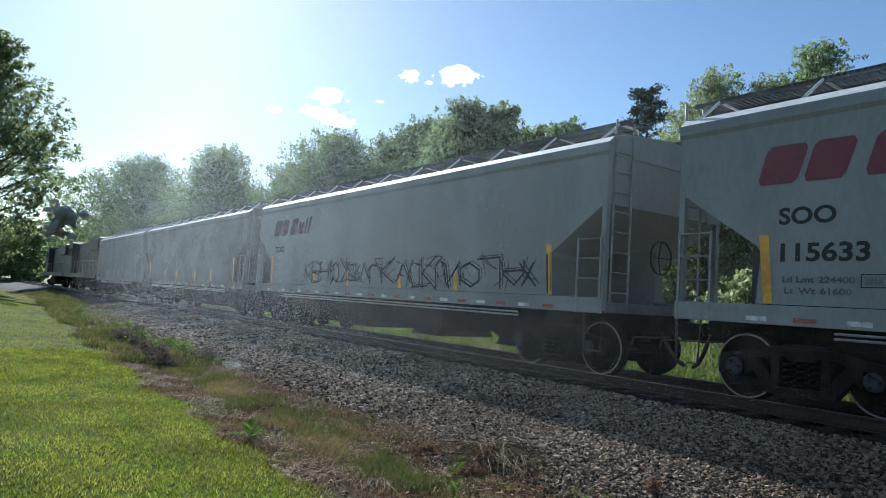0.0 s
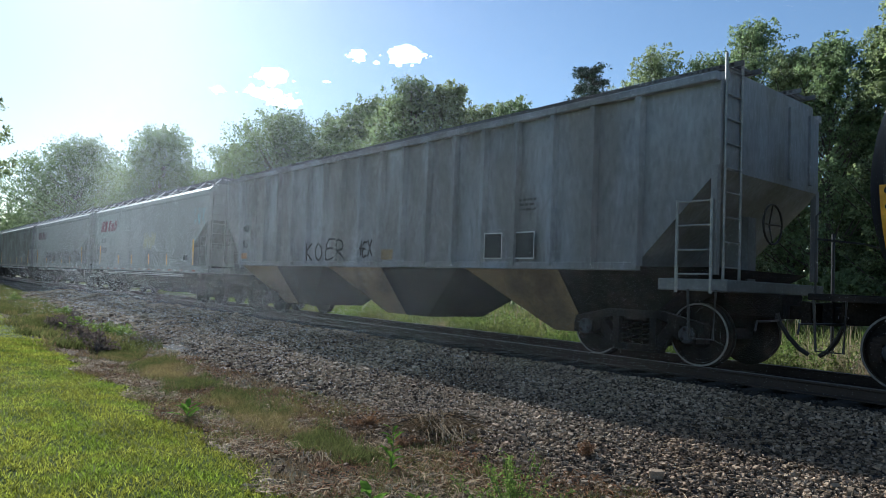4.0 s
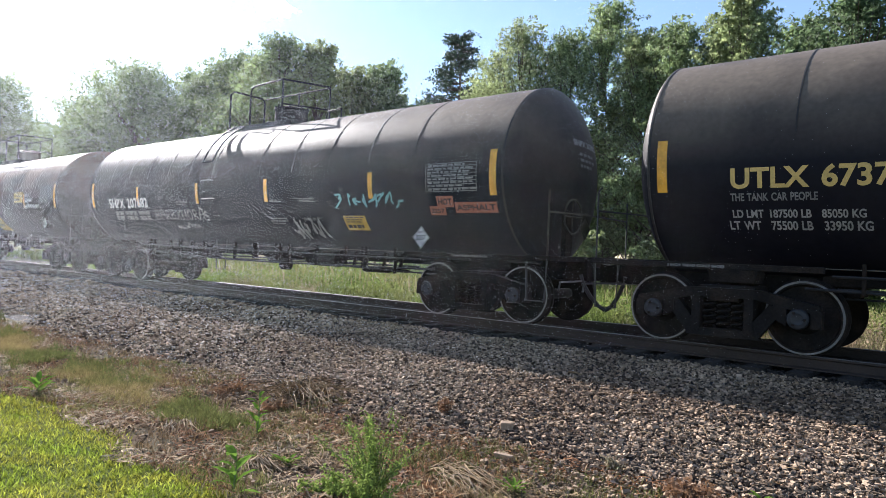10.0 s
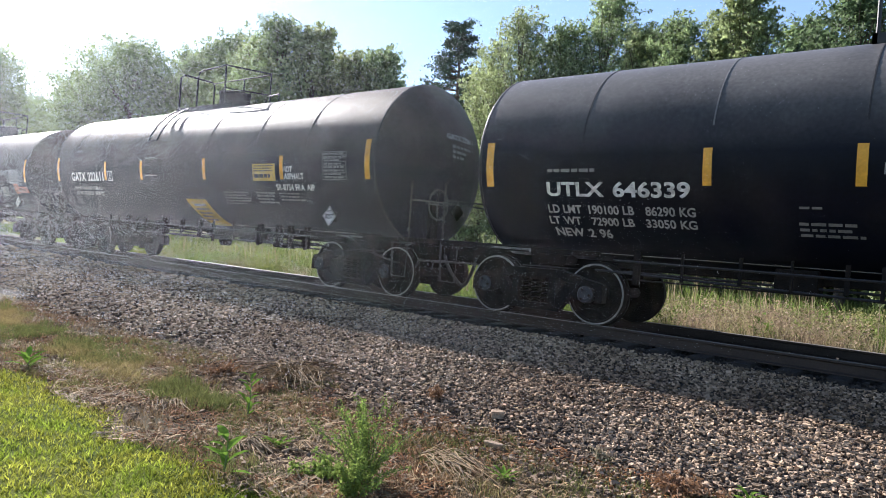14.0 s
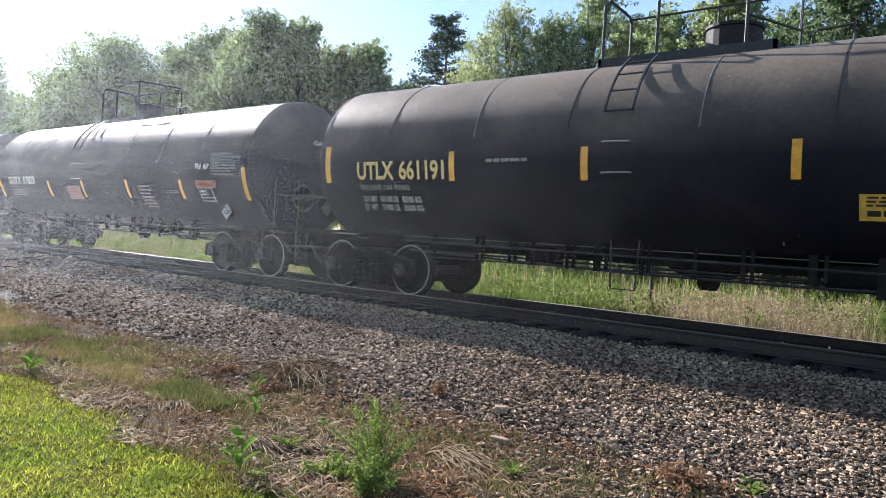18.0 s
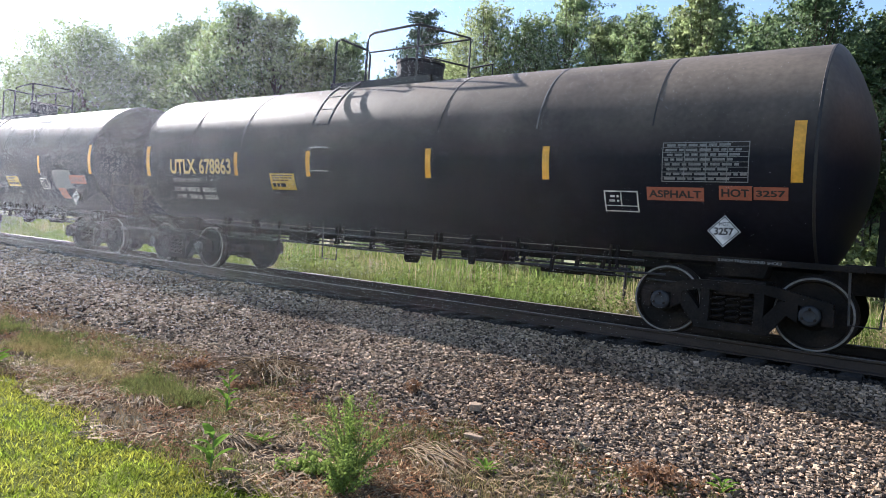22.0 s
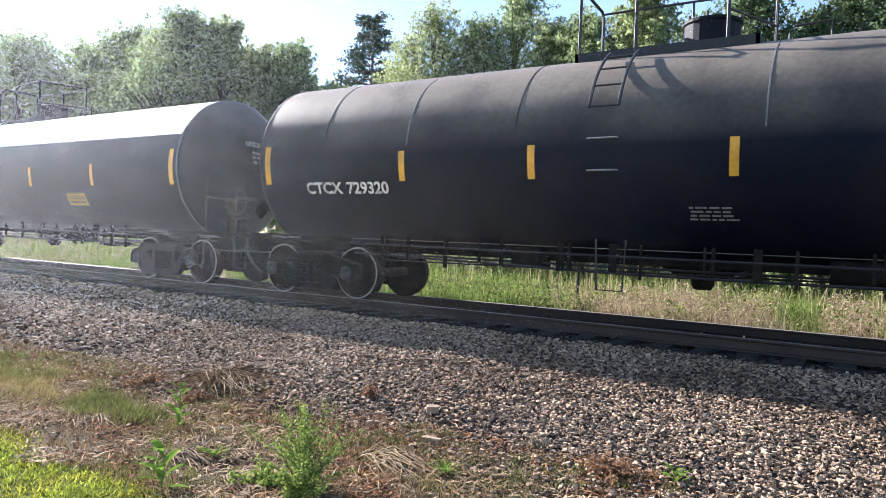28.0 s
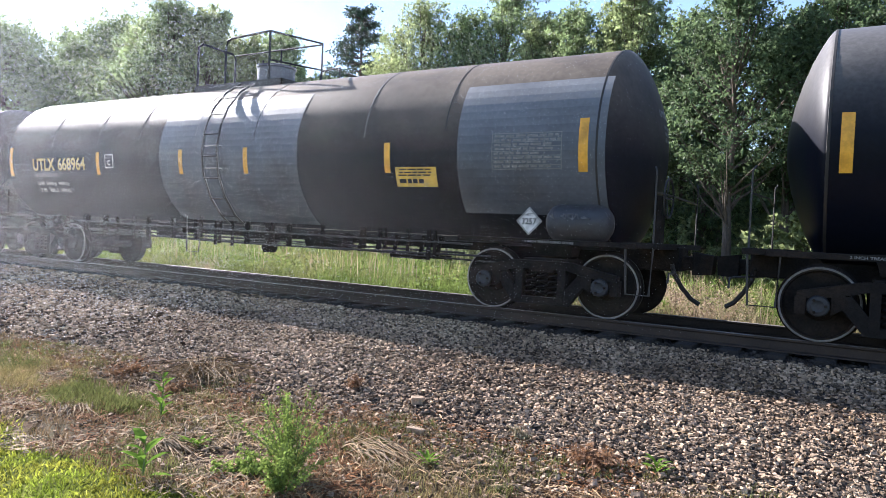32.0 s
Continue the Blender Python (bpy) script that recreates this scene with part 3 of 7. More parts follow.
def pen_word(car, word, x0, x1, a0, a1, mat, R, zc, label, width=0.035, fall=0.0, seed=1):
    """A sprayed word, one drawn letter after the other, each a little off the line."""
    rng = random.Random(seed)
    w = (x1 - x0) / len(word)
    for k, ch in enumerate(word):
        tip, size, drop = rng.uniform(-0.12, 0.16), rng.uniform(0.85, 1.12), rng.uniform(-0.08, 0.08) * (a1 - a0) + fall * k
        quads = []
        for run in PEN[ch].split("|"):
            pts = [tuple(float(q) for q in p.split(",")) for p in run.split()]
            fine = []
            for i, (px, py) in enumerate(pts[:-1]):             # rounded corners
                before, after = pts[max(i - 1, 0)], pts[i + 1]
                nxt = pts[min(i + 2, len(pts) - 1)]
                for u in (0.0, 0.25, 0.5, 0.75):
                    c = [0.5 * (2 * p1 + (p2 - p0) * u + (2 * p0 - 5 * p1 + 4 * p2 - p3) * u * u + (3 * p1 - p0 - 3 * p2 + p3) * u ** 3)
                         for p0, p1, p2, p3 in zip(before, (px, py), after, nxt)]
                    fine.append(tuple(c))
            fine.append(pts[-1])
            quads += stroke([(x0 + (k + 0.05 + 0.85 * (px * size + tip * py)) * w, a0 + drop + py * size * (a1 - a0)) for px, py in fine], width)
        decal(car, "sprayed_letter", mat, quads, R, zc, label, 0.009)


def put_mark(car, mark, R, zc):
    kind, text, x0, x1, a0, a1 = mark
    rng = random.Random(hash_of(mark))
    if kind in ("mark", "white", "small", "yellow", "ysmall"):
        mat = {"mark": WHITE, "white": WHITE, "small": FADED, "yellow": Y_TEXT, "ysmall": DIM}[kind]
        name = {"mark": "reporting_mark", "yellow": "reporting_mark"}.get(kind, "stencil_lettering")
        if text.count(" ") > 3:
            text = text.replace(" LB ", " LB   ").replace("LMT ", "LMT  ").replace("WT ", "WT   ")
        lettering(car, name, mat, text, x0, x1, a0, a1, R, zc)
    elif kind == "lines":
        decal(car, "fine_print", DIM, print_bars(x0, x1, a0, a1, int(text), rng), R, zc)
    elif kind == "stripe":
        decal(car, "reflective_stripe", YELLOW, rect(x0, x1, a0, a1), R, zc)
    elif kind in ("sign", "orange"):
        board = decal(car, "notice_board", PANEL_Y if kind == "sign" else RED_SIGN, rect(x0, x1, a0, a1), R, zc, "yellow emergency notice" if kind == "sign" else "faded orange notice", 0.008)
        h = a1 - a0
        bars = print_bars(x0 + 0.05, x1 - 0.05, a0 + 0.52 * h, a1 - 0.05 * h, 3, rng)
        if kind == "sign":
            bars += print_bars(x0 + 0.05, x1 - 0.04, a0 + 0.06 * h, a0 + 0.5 * h, 1, rng)
        decal(board, "print", INK, bars, R, zc, "", 0.011)
    elif kind == "tilt":
        s = 0.14 * (x1 - x0)
        quads = [[(x + s * (1 - 2 * (a - a0) / (a1 - a0)), a) for x, a in q] for q in rect(x0, x1, a0, a1)]
        board = decal(car, "route_board", PANEL_Y, quads, R, zc, "slanted yellow panel", 0.008)
        decal(board, "print", DIM, print_bars(x0 + 0.1, x1 - 0.15, a0 + 0.2, a1 - 0.1, 5, rng), R, zc, "", 0.011)
    elif kind == "red":
        board = decal(car, "warning_board", RED_SIGN, rect(x0 - 0.03, x1 + 0.03, a0 - 0.02, a1 + 0.02), R, zc, "orange-red warning plate", 0.008)
        lettering(board, "stencil_lettering", INK, text, x0, x1, a0 + 0.02, a1 - 0.02, R, zc, "", 0.011)
    elif kind == "placard":
        cx, ca, h = (x0 + x1) / 2, (a0 + a1) / 2, 0.20
        if ca < -1.25:
            ca = -1.22
        cz = zc + R * math.sin(ca / R)                 # upright, on a bracket clear of the tank
        cy = math.sqrt(R * R - min(R * R, max(0.0, zc - cz - 0.22) ** 2)) + 0.02
        h = 0.20
        board = decal(car, "hazard_placard", WHITE, [[(cx - h, cz), (cx, cz - h), (cx + h, cz), (cx, cz + h)]], None, cy, "white diamond hazard placard", 0.012)
        decal(board, "placard_band", INK, stroke([(cx - 0.18, cz), (cx, cz + 0.18), (cx + 0.18, cz), (cx, cz - 0.18), (cx - 0.18, cz)], 0.012), None, cy, "", 0.015)
        lettering(board, "placard_word", INK, "HOT", cx - 0.06, cx + 0.06, cz + 0.068, cz + 0.115, None, cy, "", 0.015)
        lettering(board, "placard_number", INK, "3257", cx - 0.115, cx + 0.115, cz - 0.05, cz + 0.045, None, cy, "", 0.015)
        part("bracket", box(bmesh.new(), cx - 0.03, cx + 0.03, -cy - 0.008, -cy + 0.16, cz - 0.1, cz + 0.1), UNDER, board)
    elif kind == "plate":
        decal(car, "plate_box", WHITE, frame_bars(x0, x1, a0, a1, 0.018), R, zc)
        lettering(car, "stencil_lettering", DIM, "PLATE", x0 + 0.04, x1 - 0.04, a1 - 0.09, a1 - 0.05, R, zc)
        lettering(car, "stencil_lettering", WHITE, "C", (x0 + x1) / 2 - 0.05, (x0 + x1) / 2 + 0.05, a0 + 0.05, a0 + 0.16, R, zc)
    elif kind == "boxsign":
        m = (x0 + x1) / 2
        decal(car, "stencil_box", WHITE, frame_bars(x0, x1, a0, a1, 0.02) + rect(m - 0.01, m + 0.01, a0 + 0.09, a1) + rect(x0 + 0.02, x1 - 0.02, a0 + 0.085, a0 + 0.1) +
              print_bars(x0 + 0.06, m - 0.03, a0 + 0.13, a1 - 0.05, 2, rng), R, zc)
    elif kind == "table":
        quads = frame_bars(x0, x1, a0, a1, 0.012)
        n = 8
        for k in range(1, n):
            a = a0 + (a1 - a0) * k / n
            quads += rect(x0, x1, a - 0.004, a + 0.004)
        for k in (0.27, 0.52, 0.76):
            x = x0 + (x1 - x0) * k
            quads += rect(x - 0.004, x + 0.004, a0, a1)
        quads += print_bars(x0 + 0.03, x1 - 0.02, a0 + 0.01, a1 - 0.01, n, rng)
        decal(car, "data_table", DIM, quads, R, zc, "white stencilled data table")
    elif kind == "green":
        decal(car, "round_mark", GREEN, [[((x0 + x1) / 2 + 0.08 * math.cos(k * 0.524), (a0 + a1) / 2 + 0.08 * math.sin(k * 0.524)) for k in range(12)]], R, zc)
    elif kind == "patch":
        decal(car, "paint_patch", GREY_PATCH, rect(x0, x1, a0, a1), R, zc, "grey-blue repainted patch", 0.004)
    elif kind == "scrawl":
        decal(car, "sprayed_tag", WHITE_SPRAY, scrawl(x0, x1, a0, a1, int(text), 5 + int((x1 - x0) * 2)), R, zc, "white sprayed graffiti tag", 0.009)
    elif kind == "tag":
        word, _, fall = text.partition(" ")
        pen_word(car, word, x0, x1, a0, a1, WHITE_SPRAY, R, zc, "white sprayed letter", 0.034, float(fall or 0), len(word))
    elif kind == "halo":
        cx, ca, rx, ra = (x0 + x1) / 2, (a0 + a1) / 2, (x1 - x0) / 2, (a1 - a0) / 2
        decal(car, "sprayed_ring", WHITE_SPRAY, stroke([(cx + rx * math.cos(k * 0.3), ca + ra * math.sin(k * 0.3)) for k in range(23)], 0.035), R, zc, "white sprayed ring over a tag", 0.009)
    elif kind == "bluescrawl":
        decal(car, "sprayed_tag", BLUE_SPRAY, scrawl(x0, x1 + 0.9, a0, a1, int(text), 8), R, zc, "pale blue sprayed graffiti tag", 0.009)
    elif kind == "wave":
        pts = [(x0 + (x1 - x0) * u / 24, (a0 + a1) / 2 + (a1 - a0) / 2 * math.cos(u / 24 * 12.6) * (1 - 0.1 * u / 24)) for u in range(25)]
        decal(car, "sprayed_line", WHITE_SPRAY, stroke(pts, 0.035), R, zc, "wavy white chalk line", 0.009)
    elif kind == "ring":
        cx, ca, rx, ra = (x0 + x1) / 2, (a0 + a1) / 2, (x1 - x0) / 2, (a1 - a0) / 2
        quads = []
        for s in (1.0, 0.9):
            quads += stroke([(cx + rx * s * math.cos(k * 0.3), ca + ra * s * math.sin(k * 0.3)) for k in range(22)], 0.02)
        quads += stroke([(cx - rx, ca - 0.05), (cx + 0.05, ca + 0.1), (cx + rx, ca - 0.1)], 0.02) + stroke([(cx - 0.2, ca - 0.2), (cx, ca + ra), (cx + 0.25, ca - 0.15)], 0.02)
        quads += scrawl(x1 + 0.05, x1 + 0.4, ca - 0.12, ca + 0.1, 5, 3)
        decal(car, "chalk_drawing", WHITE_SPRAY, quads, R, zc, "round chalk drawing", 0.009)
    elif kind == "arrow":
        decal(car, "valve_sign", WHITE, stroke([(x1, a1), (x0, (a0 + a1) / 2), (x1, a0)], 0.02) + stroke([(x1, a1), (x1 - 0.06, (a0 + a1) / 2), (x1, a0)], 0.015), R, zc)


def hash_of(mark):
    return sum((i + 1) * ord(c) for i, c in enumerate(str(mark)))


# ---- common wagon gear ----
def coupler_gear(car, x, s):
    """Coupler, hoses and buffer plate beyond a wagon's end at x; s points outwards."""
    bm = bmesh.new()
    box(bm, *sorted((x - s * 0.1, x + s * 0.42)), -0.09, 0.09, 0.74, 0.94, 0.02)
    prism(bm, [(x + s * 0.36, 0.68), (x + s * 0.62, 0.70), (x + s * 0.64, 0.96), (x + s * 0.36, 1.0)], -0.16, 0.14)
    part("coupler", bm, UNDER, car)
    bm = bmesh.new()
    tube(bm, [(x + s * 0.12, -0.35, 0.82), (x + s * 0.16, -0.34, 0.68), (x + s * 0.26, -0.3, 0.5), (x + s * 0.38, -0.25, 0.35), (x + s * 0.49, -0.22, 0.28)], 0.032, 7)
    part("air_hose", bm, PIPE, car)
    bm = bmesh.new()
    tube(bm, [(x + s * 0.05, 0.0, 0.72), (x + s * 0.3, -0.95, 0.72), (x + s * 0.3, -1.3, 0.72), (x + s * 0.3, -1.35, 0.6)], 0.014, 5)
    part("uncoupling_lever", bm, PIPE, car)


def step_frame(car, x, y, z0, z1, w=0.34, r=0.016):
    bm = tube(bmesh.new(), [(x - w / 2, y, z1), (x - w / 2 + 0.03, y, z0), (x + w / 2 - 0.03, y, z0), (x + w / 2, y, z1)], r, 6)
    part("step", bm, PIPE, car)


# ---- tank cars ----
def tank_car(spec):
    half = (spec["rear"] - spec["front"]) / 2
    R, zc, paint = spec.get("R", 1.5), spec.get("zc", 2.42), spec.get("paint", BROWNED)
    rng = random.Random(int(spec["front"] * 10))
    car = tagged(new("tank_car"), spec["label"], "tank car", "tank cars of the train")
    CARS.append((car, (spec["rear"] + spec["front"]) / 2))
    e = half + 0.2
    head = [(0.0, 1.0), (0.03, 0.985), (0.07, 0.955), (0.14, 0.88), (0.24, 0.75), (0.34, 0.58), (0.43, 0.38), (0.49, 0.18), (0.505, 0.02)]
    prof = [(-e - d_, R * r_) for d_, r_ in head[::-1]] + [(x, R) for x in np.linspace(-e + 0.03, e - 0.03, 13)] + [(e + d_, R * r_) for d_, r_ in head]
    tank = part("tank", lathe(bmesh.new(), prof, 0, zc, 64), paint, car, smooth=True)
    # jacket seams: raised hoops over the round of the jacket
    seams = spec.get("seams", (-5.1, -3.32, -1.68, 1.65, 3.3, 5.0))
    for k, x in enumerate(seams):
        bm = bmesh.new()
        a0, a1 = radians(rng.uniform(5, 14)), radians(172)
        ring = [[bm.verts.new((x + dx, -(R + dr) * math.cos(a), zc + (R + dr) * math.sin(a))) for dx, dr in ((-0.010, 0.0), (-0.008, 0.007), (0.008, 0.007), (0.010, 0.0))]
                for a in np.linspace(a0, a1, 26)]
        for p, q in zip(ring, ring[1:]):
            for i in range(3):
                bm.faces.new((p[i], q[i], q[i + 1], p[i + 1]))
        bmesh.ops.recalc_face_normals(bm, faces=bm.faces[:])
        part("jacket_seam", bm, PALE_SEAM if k % 2 else SEAM, tank)
    for s in (-1, 1):
        bm = bmesh.new()
        ring = [[bm.verts.new((s * (e - 0.02 + dx), -(R + dr) * math.cos(a), zc + (R + dr) * math.sin(a))) for dx, dr in ((-0.016, 0.0), (-0.012, 0.008), (0.016, 0.006), (0.024, -0.006))]
                for a in np.linspace(0, 2 * math.pi, 57)]
        for p, q in zip(ring, ring[1:]):
            for i in range(3):
                bm.faces.new((p[i], q[i], q[i + 1], p[i + 1]))
        bmesh.ops.recalc_face_normals(bm, faces=bm.faces[:])
        part("head_rim", bm, spec.get("rim", SEAM), tank)
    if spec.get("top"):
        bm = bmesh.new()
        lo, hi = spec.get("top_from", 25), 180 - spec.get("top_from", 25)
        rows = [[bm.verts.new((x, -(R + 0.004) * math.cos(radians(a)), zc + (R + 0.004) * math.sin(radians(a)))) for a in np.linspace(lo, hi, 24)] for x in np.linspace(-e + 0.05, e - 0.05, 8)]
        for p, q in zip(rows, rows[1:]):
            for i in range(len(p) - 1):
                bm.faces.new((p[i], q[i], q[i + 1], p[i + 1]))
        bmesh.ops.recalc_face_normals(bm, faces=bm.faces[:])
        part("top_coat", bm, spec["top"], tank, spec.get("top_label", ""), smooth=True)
    # reflective stripes
    if not any(m[0] == "stripe" for m in spec["marks"]) or spec.get("more_stripes"):
        for x, lo, hi, w in [(-half, -0.45, 0.22, 0.13)] + [(x, -0.42, 0.05, 0.11) for x in [q + spec.get("shift", 0.0) for q in spec["stripes"]]] + [(half, -0.42, 0.3, 0.13)]:
            z = spec.get("stripe_up", 0.0)
            decal(car, "reflective_stripe", YELLOW, rect(x - w / 2, x + w / 2, lo + z, hi + z), R, zc)
    for mark in spec["marks"]:
        dx = spec.get("shift", 0.0) + (0.08 if mark[0] == "placard" else 0.0)
        put_mark(car, (mark[0], mark[1], mark[2] + dx, mark[3] + dx, mark[4], mark[5]), R, zc)
    # the rear head's lettering and placard
    reach, radius = [q[0] for q in head], [q[1] for q in head]

    def on_head(y, z):
        r = min(1.0, math.hypot(y, z - zc) / R)
        return (e + float(np.interp(-r, [-q for q in radius], reach)) + 0.012, y, z)
    polys = letters(spec["mark"])
    wide = max(q[0] for poly in polys for q in poly)
    bm = bmesh.new()
    for poly in polys:
        bm.faces.new([bm.verts.new(on_head(-0.15 + q[0] / wide * 1.0, zc + 0.52 + q[1] * 0.14)) for q in poly])
    bmesh.ops.recalc_face_normals(bm, faces=bm.faces[:])
    part("reporting_mark", bm, FADED, car)
    bm = bmesh.new()
    for k in range(3):
        x_ = 0.0
        while x_ < 0.62 - 0.1 * k:
            w_ = rng.uniform(0.06, 0.16)
            bm.faces.new([bm.verts.new(on_head(y, z)) for y, z in ((0.0 + x_, zc + 0.36 - k * 0.1), (0.0 + x_ + w_, zc + 0.36 - k * 0.1), (x_ + w_, zc + 0.41 - k * 0.1), (x_, zc + 0.41 - k * 0.1))])
            x_ += w_ + 0.04
    bmesh.ops.recalc_face_normals(bm, faces=bm.faces[:])
    part("fine_print", bm, DIM, car)
    bm = bmesh.new()
    bm.faces.new([bm.verts.new((e + 0.44, 0.35 + y, zc - 0.85 + z)) for y, z in ((-0.19, 0), (0, -0.19), (0.19, 0), (0, 0.19))])
    bmesh.ops.solidify(bm, geom=bm.faces[:], thickness=0.012)
    part("hazard_placard", bm, DIM, car, "white diamond hazard placard")
    # top platform, railing, manway and ladder
    top = zc + R
    px = spec.get("platform", 0.0)
    x0, x1 = px - 1.85, px + 0.68
    bm = bmesh.new()
    for y in (-0.54, 0.49):
        box(bm, x0, x1, y, y + 0.05, top - 0.10, top + 0.03)
    for x in (x0, x1 - 0.05):
        box(bm, x, x + 0.05, -0.54, 0.54, top - 0.10, top + 0.03)
    for x in (x0 + 0.1, x1 - 0.15):
        for y in (-0.52, 0.47):
            box(bm, x, x + 0.06, y, y + 0.05, top - 0.16, top - 0.05)
    part("platform_frame", bm, PIPE, car)
    bm = bmesh.new()
    for y0, y1 in ((-0.49, -0.2), (0.2, 0.49)):
        n = 36
        for k in range(n):
            x = x0 + 0.06 + (x1 - x0 - 0.12) * k / (n - 1)
            box(bm, x - 0.007, x + 0.007, y0, y1, top - 0.005, top + 0.022)
        for k in range(4):
            y = y0 + (y1 - y0) * (k + 0.5) / 4
            box(bm, x0 + 0.05, x1 - 0.05, y - 0.006, y + 0.006, top - 0.002, top + 0.018)
    part("platform_grating", bm, GRATING, car)
    h = top + spec.get("rail_height", 0.94)
    a, b = px - 0.96, px + 0.28
    far = px + 0.75
    rails = [[(a, -0.5, top), (a, -0.5, h - 0.16), (a + 0.05, -0.5, h - 0.04), (a + 0.16, -0.5, h), (b, -0.5, h + 0.04), (far, 0.5, h), (far, 0.5, top)],
             [(b, -0.5, top), (b, -0.5, h + 0.04)],
             [(x0 + 0.05, -0.5, top - 0.1), (x0 + 0.05, -0.5, h - 0.08), (x0 + 0.1, -0.43, h), (x0 + 0.05, 0.43, h), (x0 + 0.05, 0.5, h - 0.08), (x0 + 0.05, 0.5, top - 0.1)],
             [(x0 + 0.05, 0.5, h - 0.02), (far, 0.5, h - 0.02)], [(b, -0.5, top + 0.42), (far, 0.5, top + 0.4)],
             [(px - 0.4, 0.5, top), (px - 0.4, 0.5, h - 0.02)],
             [(px + 0.95, 0.25, top - 0.05), (px + 0.95, 0.25, top + 0.2), (px + 1.0, 0.25, top + 0.3), (px + 1.45, 0.25, top + 0.33), (px + 1.45, 0.25, top - 0.03)]]
    for k, pts in enumerate(rails):
        part("handrail", tube(bmesh.new(), pts, 0.024 if k < 3 else 0.018, 7), PIPE, car)
    bm = bmesh.new()
    mr = spec.get("manway", 0.38)
    lathe_up(bm, px - 0.02, 0.0, [(top - 0.06, mr + 0.07), (top + 0.05, mr + 0.07), (top + 0.06, mr), (top + 0.34, mr), (top + 0.36, mr + 0.02), (top + 0.40, mr + 0.02), (top + 0.42, mr - 0.05)])
    part("manway", bm, spec.get("dome", paint), car, "round manway with bolted lid", smooth=False)
    bm = bmesh.new()
    for k in range(8):
        q = 2 * math.pi * k / 8
        disc(bm, (px - 0.02 + (mr - 0.01) * math.cos(q), (mr - 0.01) * math.sin(q), top + 0.39), (px - 0.02 + (mr - 0.01) * math.cos(q), (mr - 0.01) * math.sin(q), top + 0.46), 0.022, 6)
    part("manway_bolt_ring", bm, PIPE, car)
    ladder_x = spec.get("ladder", px - 1.03)
    low = radians(spec.get("ladder_to", 19))
    for x in (ladder_x - 0.2, ladder_x + 0.2):
        part("ladder_stile", tube(bmesh.new(), [(x, -(R + 0.11) * math.cos(q), zc + (R + 0.11) * math.sin(q)) for q in np.linspace(radians(62), low, 9)], 0.022, 6), PIPE, car)
    for q in np.linspace(radians(55), low, spec.get("rungs", 4)):
        part("rung", tube(bmesh.new(), [(ladder_x - 0.2, -(R + 0.11) * math.cos(q), zc + (R + 0.11) * math.sin(q)), (ladder_x + 0.2, -(R + 0.11) * math.cos(q), zc + (R + 0.11) * math.sin(q))], 0.014, 6), PIPE, car)
    for z in (0.1, -0.32):
        q = z / R
        part("grab_iron", tube(bmesh.new(), [(ladder_x - 0.2, -R * math.cos(q), zc + R * math.sin(q)), (ladder_x - 0.2, -(R + 0.07) * math.cos(q), zc + R * math.sin(q)),
                                             (ladder_x + 0.2, -(R + 0.07) * math.cos(q), zc + R * math.sin(q)), (ladder_x + 0.2, -R * math.cos(q), zc + R * math.sin(q))], 0.012, 6), GRATING, car)
    if spec.get("air_tank"):
        x = spec["air_tank"]
        bm = lathe(bmesh.new(), [(x, 0.02), (x + 0.03, 0.14), (x + 0.1, 0.23), (x + 0.2, 0.26), (x + 0.75, 0.26), (x + 0.85, 0.23), (x + 0.92, 0.14), (x + 0.95, 0.02)], -1.2, 1.32, 20)
        tank2 = part("air_reservoir", bm, DARK_TANK, car, "small grey air tank with chalk scrawl", smooth=True)
        decal(tank2, "chalk_scrawl", WHITE_SPRAY, scrawl(x + 0.15, x + 0.7, 1.36, 1.44, 4, 5, 0.012), None, 1.463, "", 0.008)
    bot = zc - R
    # undergear
    bm = box(bmesh.new(), -0.35, 0.35, -0.3, 0.3, bot - 0.12, bot + 0.1, 0.03)
    lathe_up(bm, 0.0, 0.0, [(bot - 0.38, 0.12), (bot - 0.3, 0.16), (bot - 0.05, 0.16)])
    part("outlet_valve", bm, UNDER, car)
    bm = prism(bmesh.new(), [(-0.75, bot + 0.05), (-0.3, bot - 0.2), (0.35, bot - 0.2), (0.8, bot + 0.05)], -0.25, -0.17)
    part("skid", bm, UNDER, car)
    # rolled lower edge of the jacket, and the steam trough under the tank
    q = radians(-64)
    part("jacket_hem", tube(bmesh.new(), [(x, -(R + 0.004) * math.cos(q), zc + (R + 0.004) * math.sin(q)) for x in (-half + 0.4, half - 0.4)], 0.007, 5), PALE_SEAM, car)
    bm = box(bmesh.new(), -half + 1.7, half - 1.7, -0.42, 0.42, bot - 0.07, bot + 0.1, 0.02)
    part("steam_trough", bm, UNDER, car)
    pipes = [[(-half + 1.9, -0.95, bot + 0.06), (half - 1.9, -0.95, bot + 0.03)], [(-half + 1.9, -0.62, bot - 0.10), (half - 2.2, -0.62, bot - 0.12)],
             [(-half + 2.2, 0.5, bot - 0.05), (half - 2.0, 0.5, bot - 0.06)], [(-half + 1.6, -0.9, bot - 0.10), (-0.9, -0.9, bot - 0.19), (1.1, -0.9, bot - 0.19), (half - 1.6, -0.9, bot - 0.14)]]
    for pts in pipes:
        part("heater_pipe", tube(bmesh.new(), pts, 0.019, 6), PIPE, car)
    x = -half + 2.2
